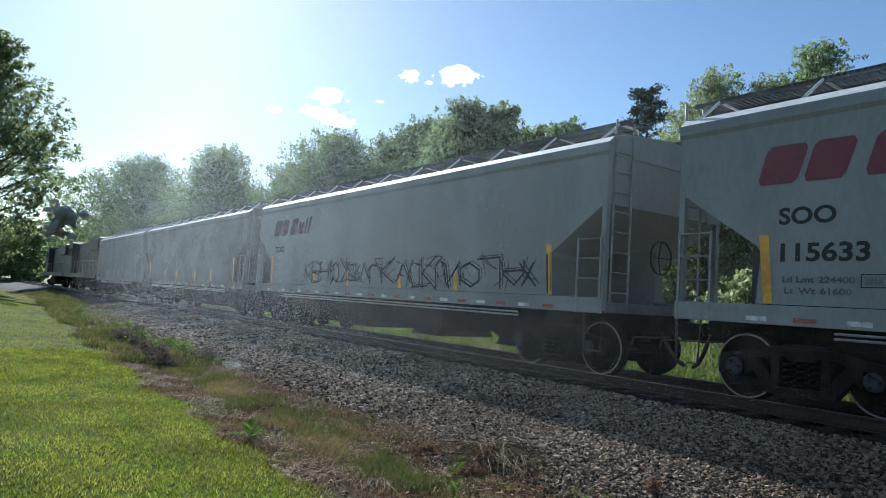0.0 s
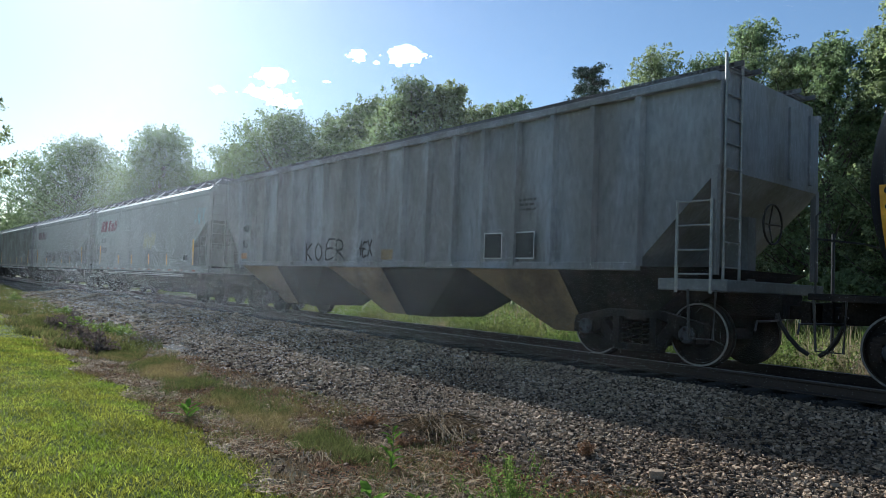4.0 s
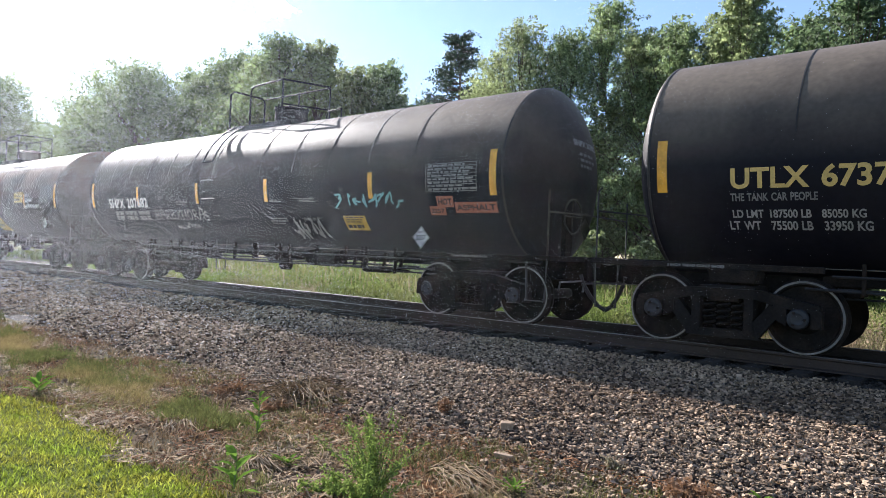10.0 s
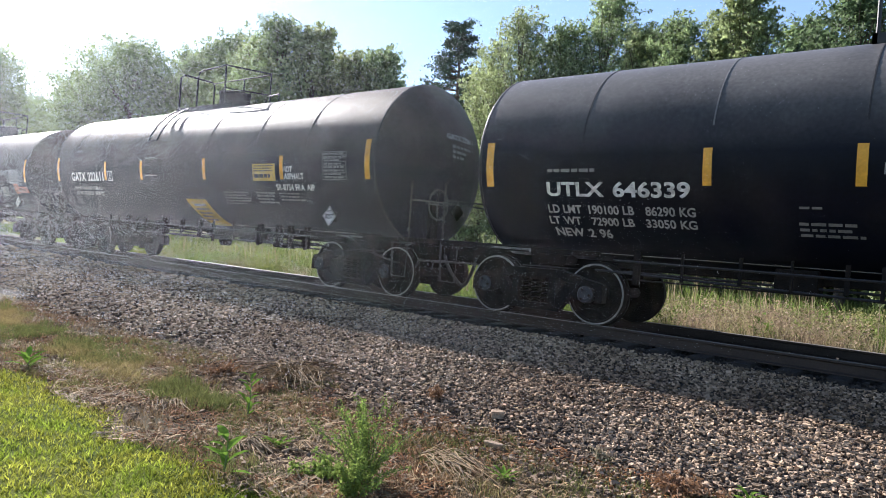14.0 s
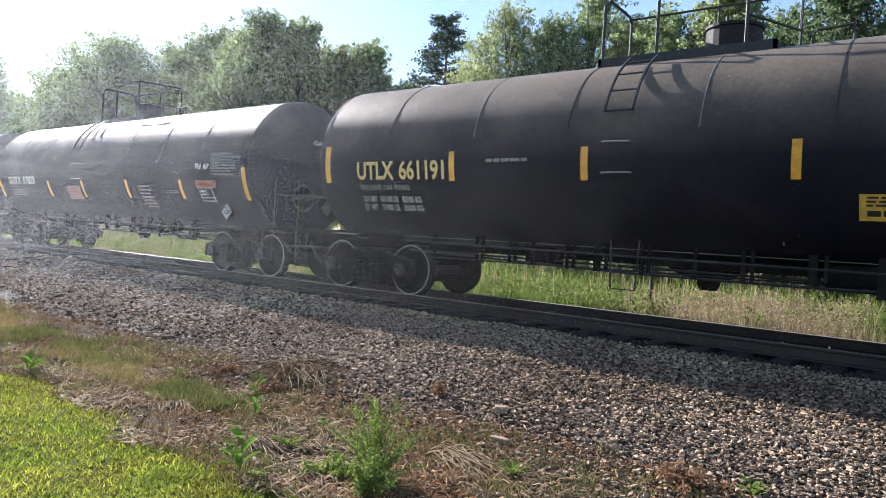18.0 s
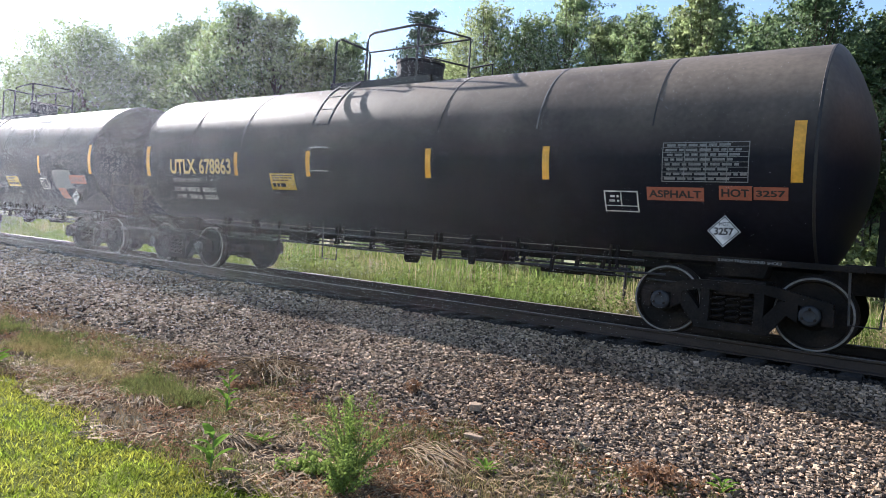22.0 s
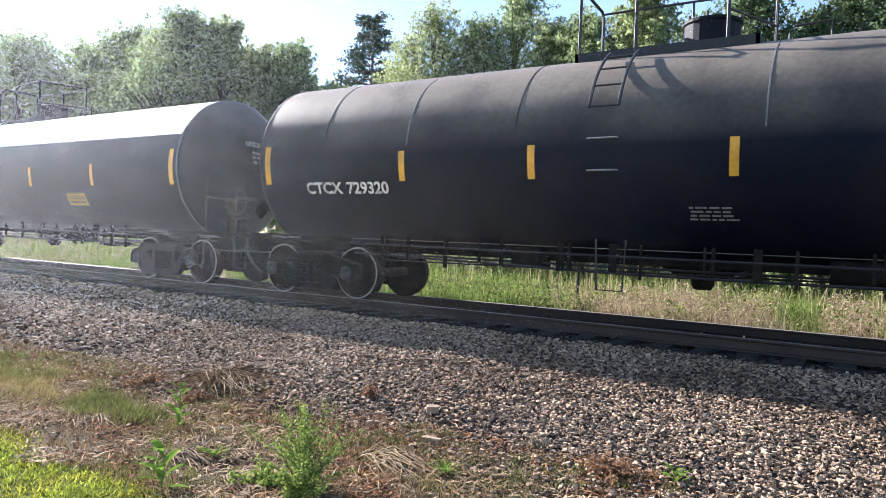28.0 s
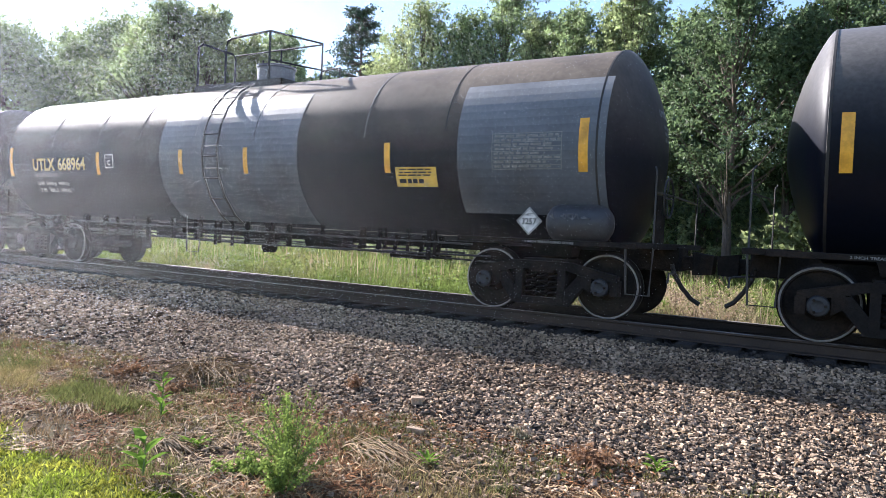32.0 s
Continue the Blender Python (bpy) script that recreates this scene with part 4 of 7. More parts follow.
    while x < half - 2.2:
        w = rng.choice((0.03, 0.04, 0.05, 0.1))
        low = bot - rng.choice((0.14, 0.17, 0.2, 0.26))
        part("pipe_hanger", box(bmesh.new(), x, x + w, -0.96, -0.91, low, bot + 0.22), UNDER, car)
        if rng.random() < 0.4:                                 # hangers in pairs
            part("pipe_hanger", box(bmesh.new(), x + w + 0.07, x + w + 0.11, -0.96, -0.91, low + 0.03, bot + 0.22), UNDER, car)
        x += rng.uniform(0.35, 0.95)
    # brake rigging: levers, rods and a slack adjuster towards the rear truck
    for k in range(5):
        x = half - 4.3 + k * 0.42 + rng.uniform(-0.06, 0.06)
        bm = prism(bmesh.new(), [(x, bot - 0.2), (x + 0.05, bot - 0.2), (x + 0.13, bot + 0.12), (x + 0.06, bot + 0.12)], -0.8, -0.76)
        part("brake_lever", bm, UNDER, car)
    part("brake_rod", tube(bmesh.new(), [(half - 4.6, -0.78, bot - 0.17), (half - 1.2, -0.78, bot - 0.24)], 0.016, 6), PIPE, car)
    part("brake_rod", tube(bmesh.new(), [(-half + 1.2, -0.5, bot - 0.22), (half - 4.2, -0.5, bot - 0.14)], 0.014, 6), PIPE, car)
    part("slack_adjuster", lathe(bmesh.new(), [(half - 3.6, 0.02), (half - 3.58, 0.06), (half - 2.9, 0.06), (half - 2.86, 0.035), (half - 2.4, 0.03)], -0.7, bot - 0.21, 12), UNDER, car)
    bm = disc(bmesh.new(), (1.6, -0.55, bot - 0.05), (2.5, -0.55, bot - 0.05), 0.17, 14)
    part("air_reservoir", bm, UNDER, car)
    bm = box(bmesh.new(), -2.7, -2.2, -0.7, -0.3, bot - 0.18, bot + 0.12, 0.03)
    part("brake_cylinder", bm, UNDER, car)
    step_frame(car, px - 1.0, -1.1, 0.5, bot + 0.28, 0.42)
    for s in (-1, 1):
        xt = s * (half - 0.69)
        add_truck(car, xt)
        bm = box(bmesh.new(), *sorted((s * (half - 2.1), s * (half + 1.05))), -0.32, 0.32, 0.72, 1.06, 0.02)
        part("stub_sill", bm, UNDER, car)
        bm = prism(bmesh.new(), [(xt - 0.28, 0.84), (xt + 0.28, 0.84), (xt + 0.42, bot + 0.4), (xt - 0.42, bot + 0.4)], -0.7, 0.7)
        part("bolster_saddle", bm, UNDER, car)
        bm = box(bmesh.new(), *sorted((s * (half - 1.9), s * (half + 0.75))), -1.42, -1.36, 1.01, 1.085, 0.01)
        part("side_sill", bm, UNDER, car)
        mid = s * (half - 0.45)
        lettering(car, "stencil_lettering", DIM, "2 INCH TREAD COND SHOES", mid - 0.36, mid + 0.36, 1.03, 1.064, None, 1.42, "", 0.008)
        bm = box(bmesh.new(), *sorted((s * (half + 0.55), s * (half + 1.02))), -1.4, 1.4, 1.02, 1.1, 0.012)
        part("end_platform", bm, UNDER, car)
        step_frame(car, s * (half + 0.78), -1.38, 0.42, 1.05, 0.36)
        for y in (-1.36, 1.3):
            part("grab_post", tube(bmesh.new(), [(s * (half + 0.95), y, 1.08), (s * (half + 0.95), y, 2.02), (s * (half + 0.92), y + 0.05, 2.08)], 0.013, 6), PIPE, car)
        part("end_rail", tube(bmesh.new(), [(s * (half + 0.95), -1.36, 1.75), (s * (half + 0.9), 0.0, 1.78), (s * (half + 0.95), 1.3, 1.75)], 0.014, 6), PIPE, car)
        coupler_gear(car, s * (half + 0.85), s)
    # hand brake stand and wheel at the rear end
    bx = half + 0.86
    bm = box(bmesh.new(), bx - 0.06, bx + 0.02, -0.72, -0.5, 1.08, 1.75, 0.015)
    part("brake_housing", bm, UNDER, car)
    bm = bmesh.new()
    tube(bm, [(bx + 0.08, -0.61 + 0.27 * math.cos(k * 0.3491), 1.72 + 0.27 * math.sin(k * 0.3491)) for k in range(18)], 0.015, 6, closed=True)
    for k in range(4):
        tube(bm, [(bx + 0.05, -0.61, 1.72), (bx + 0.08, -0.61 + 0.27 * math.cos(k * 1.571), 1.72 + 0.27 * math.sin(k * 1.571))], 0.01, 5)
    part("brake_wheel", bm, PIPE, car)
    return car


def lathe_up(bm, x, y, rows, n=24):
    """A turned body about an upright line; rows of height and radius."""
    rings = [[bm.verts.new((x + r * math.cos(2 * math.pi * k / n), y + r * math.sin(2 * math.pi * k / n), z)) for k in range(n)] for z, r in rows]
    for a, b in zip(rings, rings[1:]):
        for k in range(n):
            bm.faces.new((a[k], a[(k + 1) % n], b[(k + 1) % n], b[k]))
    bm.faces.new(rings[0][::-1])
    bm.faces.new(rings[-1])
    return bm


# ---- covered hopper wagons ----
SIDE = 1.58


def word_blocks(car, x0, x1, z0, z1, mat):
    """A company's crimson name as slanted plain blocks of its letters' size."""
    widths = [1.0, 0.95, 0.4, 1.0, 0.75, 0.3, 0.3]
    gaps = [0.14, 0.0, 0.0, 0.12, 0.14, 0.14, 0.0]
    heights = [1, 1, 0, 1, 0.72, 0.95, 1]
    k, x = (x1 - x0 - 0.15) / (sum(widths) + sum(gaps)), x0
    for w, g, h in zip(widths, gaps, heights):
        if h:
            hh, c = (z1 - z0) * h, 0.12 * min(w, 0.8) * k
            sl = 0.30 * hh
            decal(car, "emblem_block", mat, [[(x + c, z0), (x + w * k - c, z0), (x + w * k + 0.1 * sl, z0 + 0.14 * hh), (x + w * k + 0.9 * sl, z0 + 0.86 * hh),
                                              (x + w * k + sl - c, z0 + hh), (x + sl + c, z0 + hh), (x + 0.86 * sl, z0 + 0.86 * hh), (x + 0.14 * sl, z0 + 0.14 * hh)]], None, SIDE, "dull crimson painted block", 0.005)
        x += (w + g) * k


TAN_ORANGE = material("faded_orange_paint", (0.36, 0.17, 0.06), 0.6, scale=4, fine=30, spread=0.15, bump=0)
YELLOW_HAZE = material("yellow_spray_wash", (0.31, 0.295, 0.19), 0.6, scale=4, fine=30, spread=0.2, bump=0)
GREY_WORD = material("grey_lettering", (0.11, 0.07, 0.075), 0.6, scale=6, fine=30, spread=0.15, bump=0)


def hopper_wagon(front, rear, paint, label, marks=(), emblem=False, tag_seed=None, dark_low=0.0):
    half = (rear - front) / 2
    car = tagged(new("hopper_wagon"), label, "hopper wagon", "hopper wagons of the train")
    CARS.append((car, (front + rear) / 2))
    rng = random.Random(int(front * 7))
    h = half
    outline = [(-h, 3.66), (h, 3.66), (h, 2.84), (h - 0.12, 2.80), (h - 1.22, 2.06), (h - 1.26, 1.95), (h - 1.2, 1.32), (-h + 1.2, 1.32), (-h + 1.26, 1.95), (-h + 1.22, 2.06), (-h + 0.12, 2.80), (-h, 2.84)]
    body = part("body", prism(bmesh.new(), outline, -SIDE, SIDE), paint, car)
    # curved eave and roof, the upper faces painted paler as if sunlit
    bm = bmesh.new()
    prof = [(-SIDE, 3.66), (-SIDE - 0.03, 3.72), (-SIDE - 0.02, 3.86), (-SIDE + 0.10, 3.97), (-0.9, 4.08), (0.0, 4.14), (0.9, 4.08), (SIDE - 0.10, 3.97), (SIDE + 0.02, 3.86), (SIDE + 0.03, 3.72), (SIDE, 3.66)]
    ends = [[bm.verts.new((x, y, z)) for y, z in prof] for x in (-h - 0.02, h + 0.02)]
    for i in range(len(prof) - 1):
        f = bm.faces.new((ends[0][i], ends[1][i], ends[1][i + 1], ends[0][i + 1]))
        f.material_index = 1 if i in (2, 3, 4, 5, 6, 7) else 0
    bm.faces.new(ends[0])
    bm.faces.new(ends[1][::-1])
    bmesh.ops.recalc_face_normals(bm, faces=bm.faces[:])
    part("roof", bm, [paint, SUNLIT_WHITE], car)
    # running boards on the roof
    bm = bmesh.new()
    for y0, y1 in ((-1.15, -0.62), (0.62, 1.15)):
        n = 190
        for k in range(n):
            x = -h + 0.05 + (2 * h - 0.1) * k / (n - 1)
            box(bm, x - 0.022, x + 0.022, y0, y1, 4.27, 4.30)
        for y in (y0, y1 - 0.03):
            box(bm, -h - 0.1, h + 0.1, y, y + 0.03, 4.235, 4.31)
    part("running_board_grating", bm, DARK_GREY, car)
    n = 11
    for k in range(n):
        x = -h + 0.25 + (2 * h - 0.5) * k / (n - 1)
        for s in (-1, 1):
            part("board_bracket", tube(bmesh.new(), [(x - 0.05, s * (SIDE - 0.12), 3.96), (x + 0.06, s * 1.14, 4.27), (x + 0.06, s * 0.64, 4.25), (x + 0.06, s * 0.64, 4.1)], 0.024, 5), SUNLIT_WHITE, car)
    for k in range(4):
        x = -h * 0.72 + k * h * 0.48
        bm = box(bmesh.new(), x - 1.2, x + 1.2, -0.4, 0.4, 4.12, 4.26, 0.03)
        part("roof_hatch", bm, paint, car)
    # side sill and its fittings
    for s in (-1, 1):
        y = s * (SIDE + 0.02)
        bm = box(bmesh.new(), -h, h, *sorted((y - s * 0.12, y + s * 0.02)), 1.06, 1.31, 0.012)
        part("side_sill", bm, paint, car)
        for z in (1.0, 0.94):
            part("train_pipe", tube(bmesh.new(), [(-h + 2.2, y, z), (h - 2.0, y, z - 0.01)], 0.018, 6), GRATING, car)
    k = 0
    x = -h + 1.1
    while x < h - 1.0:
        decal(car, "reflector_tape", RED_SIGN if k % 2 else WHITE, rect(x, x + 0.28, 1.10, 1.16), None, SIDE + 0.04, "", 0.004)
        x += 0.62
        k += 1
    # discharge chutes
    for k in range(4):
        c = -h + 2.9 + (2 * h - 5.8) * k / 3
        bm = bmesh.new()
        top = [bm.verts.new(p) for p in ((c - 1.62, -1.45, 1.32), (c + 1.62, -1.45, 1.32), (c + 1.62, 1.45, 1.32), (c - 1.62, 1.45, 1.32))]
        mid = [bm.verts.new(p) for p in ((c - 0.55, -0.75, 0.42), (c + 0.55, -0.75, 0.42), (c + 0.55, 0.75, 0.42), (c - 0.55, 0.75, 0.42))]
        low = [bm.verts.new(p) for p in ((c - 0.6, -0.8, 0.28), (c + 0.6, -0.8, 0.28), (c + 0.6, 0.8, 0.28), (c - 0.6, 0.8, 0.28))]
        for a, b in ((top, mid), (mid, low)):
            for i in range(4):
                bm.faces.new((a[i], a[(i + 1) % 4], b[(i + 1) % 4], b[i]))
        bm.faces.new(low)
        bmesh.ops.recalc_face_normals(bm, faces=bm.faces[:])
        part("discharge_chute", bm, UNDER, car)
    wagon_ends(car, h, paint, 2.8)
    for m in marks:
        put_side_mark(car, m)
    for x in (-h + 1.23, h - 1.35, -h + 4.5, -h + 6.55, h - 6.3, h - 4.1):
        up = 0.88 if abs(x) > h - 1.5 else 0.4
        decal(car, "reflective_stripe", YELLOW, [[(x + 0.08, 1.33), (x + 0.2, 1.33), (x + 0.13, 1.33 + up), (x, 1.33 + up)]], None, SIDE, "", 0.006)
    if emblem:
        word_blocks(car, -6.45, -3.55, 2.86, 3.36, emblem)
    if tag_seed:
        x0, x1, z0, z1, seed = tag_seed
        put_side_mark(car, ("outline", "1", x0, x1, z0, z1))
        put_side_mark(car, ("thin", str(seed), x0 + 0.2, x1, z0, z1))
    return car


def wagon_ends(car, h, paint, slope_top, slope_x=1.2):
    """Ladders, posts, end sheets, brake wheel, couplers and trucks of a hopper wagon."""
    for s in (-1, 1):
        for y in (-SIDE + 0.05, SIDE - 0.05):
            bm = box(bmesh.new(), *sorted((s * h, s * (h - 0.09))), y - 0.05, y + 0.05, 1.3, slope_top + 0.05, 0.008)
            part("corner_post", bm, paint, car)
        bm = box(bmesh.new(), *sorted((s * (h - 0.3), s * (h - 1.5))), -0.12, 0.12, 1.2, 2.2)
        part("end_brace", bm, DARK_GREY, car)
        for x in (h - 0.55,):
            part("ladder_stile", tube(bmesh.new(), [(s * x, -SIDE - 0.03, 1.05), (s * x, -SIDE - 0.03, 2.3)], 0.022, 6), GRATING, car)
            part("ladder_stile", tube(bmesh.new(), [(s * (h - 0.05), -SIDE - 0.03, 1.05), (s * (h - 0.05), -SIDE - 0.03, 2.3)], 0.022, 6), GRATING, car)
        for z in (1.3, 1.62, 1.95, 2.27):
            part("rung", tube(bmesh.new(), [(s * (h - 0.55), -SIDE - 0.03, z), (s * (h - 0.05), -SIDE - 0.03, z)], 0.013, 6), GRATING, car)
        for y in (-1.45, -1.02):
            part("ladder_stile", tube(bmesh.new(), [(s * (h + 0.03), y, 1.2), (s * (h + 0.03), y, 4.25)], 0.02, 6), GRATING, car)
        for k in range(9):
            part("rung", tube(bmesh.new(), [(s * (h + 0.03), -1.45, 1.4 + k * 0.33), (s * (h + 0.03), -1.02, 1.4 + k * 0.33)], 0.012, 6), GRATING, car)
        for y in (0.5, 1.2):
            bm = box(bmesh.new(), *sorted((s * (h - 0.04), s * (h + 0.04))), y - 0.05, y + 0.05, 2.8, 3.9, 0.01)
            part("end_stiffener", bm, paint, car)
        bm = box(bmesh.new(), *sorted((s * (h - 0.9), s * (h + 0.12))), -1.5, 1.5, 1.08, 1.24, 0.02)
        part("end_sill", bm, DARK_GREY, car)
        bm = box(bmesh.new(), *sorted((s * (h - 2.6), s * (h + 0.3))), -0.32, 0.32, 0.74, 1.08, 0.02)
        part("draft_sill", bm, UNDER, car)
        step_frame(car, s * (h - 0.2), -SIDE + 0.02, 0.45, 1.1, 0.4, 0.018)
        add_truck(car, s * (h - 1.55))
        coupler_gear(car, s * (h + 0.12), s)
    bm = bmesh.new()
    x, y, z = h + 0.16, -0.35, 2.05
    tube(bm, [(x, y + 0.28 * math.cos(k * 0.3491), z + 0.28 * math.sin(k * 0.3491)) for k in range(18)], 0.016, 6, closed=True)
    for k in range(4):
        tube(bm, [(x - 0.05, y, z), (x, y + 0.28 * math.cos(k * 1.571), z + 0.28 * math.sin(k * 1.571))], 0.011, 5)
    part("brake_wheel", bm, PIPE, car)


def put_side_mark(car, m):
    kind, text, x0, x1, z0, z1 = m
    rng = random.Random(hash_of(m))
    if kind == "ink":
        lettering(car, "reporting_mark", INK, text, x0, x1, z0, z1, None, SIDE)
    elif kind == "inksmall":
        lettering(car, "stencil_lettering", DARK_GREY, text, x0, x1, z0, z1, None, SIDE)
    elif kind == "box":
        decal(car, "stencil_box", INK, frame_bars(x0, x1, z0, z1, 0.012), None, SIDE)
    elif kind == "panel":
        board = decal(car, "notice_board", INK, rect(x0, x1, z0, z1), None, SIDE, "black consolidated stencil panel", 0.006)
        decal(board, "panel_frame", WHITE, frame_bars(x0 - 0.02, x1 + 0.02, z0 - 0.02, z1 + 0.02, 0.02), None, SIDE, "", 0.01)
    elif kind == "tag":
        decal(car, "sprayed_tag", INK, scrawl(x0, x1, z0, z1, int(text), max(3, int((x1 - x0) * 3))), None, SIDE, "black sprayed graffiti", 0.008)
    elif kind == "outline":                         # one outlined bubble after the other
        quads, x, shapes = [], x0, sorted(PEN)
        while x < x1 - 0.25:
            w, top, foot, flip = rng.uniform(0.32, 0.85), z1 - rng.uniform(0, 0.2), z0 + rng.uniform(-0.03, 0.12), rng.choice((-1, 1))
            for run in PEN[rng.choice(shapes)].split("|"):
                pts = [tuple(float(q) for q in p.split(",")) for p in run.split()]
                pts = [(x + w * (0.5 + flip * (px - 0.5)) + 0.1 * py, foot + (1 - py) * (top - foot)) for px, py in pts]
                quads += stroke(pts, 0.04) + stroke([(px + 0.07, pz + 0.05) for px, pz in pts], 0.018)
            x += w * rng.uniform(0.6, 0.85)
        decal(car, "sprayed_tag", INK, quads, None, SIDE, "black outlined graffiti", 0.008)
    elif kind == "pen":
        pen_word(car, text, x0, x1, z0, z1, INK, None, SIDE + (0.05 if len(text) > 3 else 0.0), "black sprayed letter", 0.05, 0.0, len(text))
    elif kind == "thin":
        decal(car, "sprayed_tag", INK, scrawl(x0, x1, z0, z1, int(text), max(3, int((x1 - x0) * 1.6)), 0.018), None, SIDE, "thin black sprayed graffiti", 0.008)
    elif kind == "haze":                            # a faint wash of yellow spray
        quads = []
        for k in range(16):
            x = x0 + (x1 - x0) * (k + 0.5) / 16
            quads += stroke([(x, z0 + rng.uniform(0, 0.6) * (z1 - z0)), (x + 0.02, z1 - rng.uniform(0, 0.4) * (z1 - z0))], (x1 - x0) / 15)
        decal(car, "sprayed_wash", YELLOW_HAZE, quads, None, SIDE, "faint yellow spray wash", 0.004)
    elif kind == "blue":
        decal(car, "sprayed_tag", BLUE_SPRAY, scrawl(x0, x1, z0, z1, int(text), 4, 0.03), None, SIDE, "dull blue sprayed graffiti", 0.008)
    elif kind == "orange":
        decal(car, "orange_patch", TAN_ORANGE, rect(x0, x1, z0, z1), None, SIDE, "faded orange paint patch", 0.004)
    elif kind == "ghost":
        decal(car, "faded_patch", TAN, rect(x0, x1, z0, z1), None, SIDE, "faded tan paint patch", 0.004)
    elif kind == "lines":
        decal(car, "fine_print", DARK_GREY, print_bars(x0, x1, z0, z1, int(text), rng), None, SIDE)


def ribbed_wagon(front, rear):
    h = (rear - front) / 2
    car = tagged(new("hopper_wagon"), "weathered grey ribbed hopper wagon with tan and dark chutes", "hopper wagon", "hopper wagons of the train")
    CARS.append((car, (front + rear) / 2))
    outline = [(-h, 3.9), (h, 3.9), (h, 2.7), (h - 1.25, 1.42), (-h + 1.25, 1.42), (-h, 2.7)]
    part("body", prism(bmesh.new(), outline, -SIDE + 0.05, SIDE - 0.05), OLD_GREY, car)
    n = 18
    for k in range(n):
        x = -6.96 + 13.92 * k / (n - 1)
        for s in (-1, 1):
            low = 1.40 if abs(x) < h - 1.2 else max(1.40, 1.42 + (abs(x) - (h - 1.25)) * 1.0)
            bm = bmesh.new()
            v = [[bm.verts.new((x + dx, s * (SIDE + dy), z)) for dx, dy in ((-0.075, -0.05), (-0.045, 0.05), (0.045, 0.05), (0.075, -0.05))] for z in (low, 3.88)]
            for i in range(3):
                bm.faces.new((v[0][i], v[0][i + 1], v[1][i + 1], v[1][i]))
            bm.faces.new(v[0])
            bm.faces.new(v[1][::-1])
            bmesh.ops.recalc_face_normals(bm, faces=bm.faces[:])
            part("rib", bm, OLD_GREY, car)
    for s in (-1, 1):
        bm = box(bmesh.new(), -h, h, *sorted((s * (SIDE - 0.06), s * (SIDE + 0.07))), 3.86, 3.98, 0.02)
        part("top_chord", bm, OLD_GREY, car)
        bm = box(bmesh.new(), -h + 1.2, h - 1.2, *sorted((s * (SIDE - 0.1), s * (SIDE + 0.02))), 1.34, 1.46, 0.015)
        part("side_sill", bm, OLD_GREY, car)
    bm = prism(bmesh.new(), [(-h, 3.9), (h, 3.9), (h, 4.06), (-h, 4.06)], -1.3, 1.3)
    part("roof", bm, OLD_GREY, car)
    bm = bmesh.new()
    for y0, y1 in ((-1.15, -0.62), (0.62, 1.15)):
        for k in range(190):
            x = -h + 0.05 + (2 * h - 0.1) * k / 189
            box(bm, x - 0.02, x + 0.02, y0, y1, 4.16, 4.20)
        for y in (y0, y1 - 0.03):
            box(bm, -h - 0.1, h + 0.1, y, y + 0.03, 4.14, 4.21)
    part("running_board_grating", bm, DARK_GREY, car)
    for k in range(3):
        c = -4.55 + k * 5.05
        # each chute has a tan front half and a dark rear half
        for j, (a, b, mat) in enumerate(((-2.5, -0.15, TAN), (-0.15, 2.5, UNDER))):
            bm = bmesh.new()
            lo, hi = (-0.75, -0.02) if j == 0 else (-0.02, 0.75)
            top = [bm.verts.new((c + q, y, 1.40)) for q, y in ((a, -SIDE + 0.08), (b, -SIDE + 0.08), (b, SIDE - 0.08), (a, SIDE - 0.08))]
            low = [bm.verts.new((c + q, y, 0.32)) for q, y in ((lo, -0.8), (hi, -0.8), (hi, 0.8), (lo, 0.8))]
            for i in range(4):
                bm.faces.new((top[i], top[(i + 1) % 4], low[(i + 1) % 4], low[i]))
            bm.faces.new(low)
            bm.faces.new(top[::-1])
            bmesh.ops.recalc_face_normals(bm, faces=bm.faces[:])
            part("discharge_chute", bm, mat, car, "tan painted chute" if j == 0 else "dark chute")
    wagon_ends(car, h, OLD_GREY, 2.7)
    for m in (("ghost", "", 0.51, 0.95, 1.50, 1.72), ("pen", "KOER", -2.75, -0.83, 1.50, 1.96), ("pen", "HEX", -0.43, 0.20, 1.60, 1.92), ("panel", "", 3.79, 4.21, 1.53, 1.95), ("panel", "", 4.56, 4.97, 1.53, 1.95),
              ("ink", "NO", -6.76, -6.38, 2.32, 2.54), ("ink", "83", -6.74, -6.40, 1.86, 2.08), ("orange", "", -6.81, -6.43, 1.54, 1.70), ("lines", "3", 4.6, 5.0, 2.3, 2.55)):
        put_side_mark(car, m)
    return car


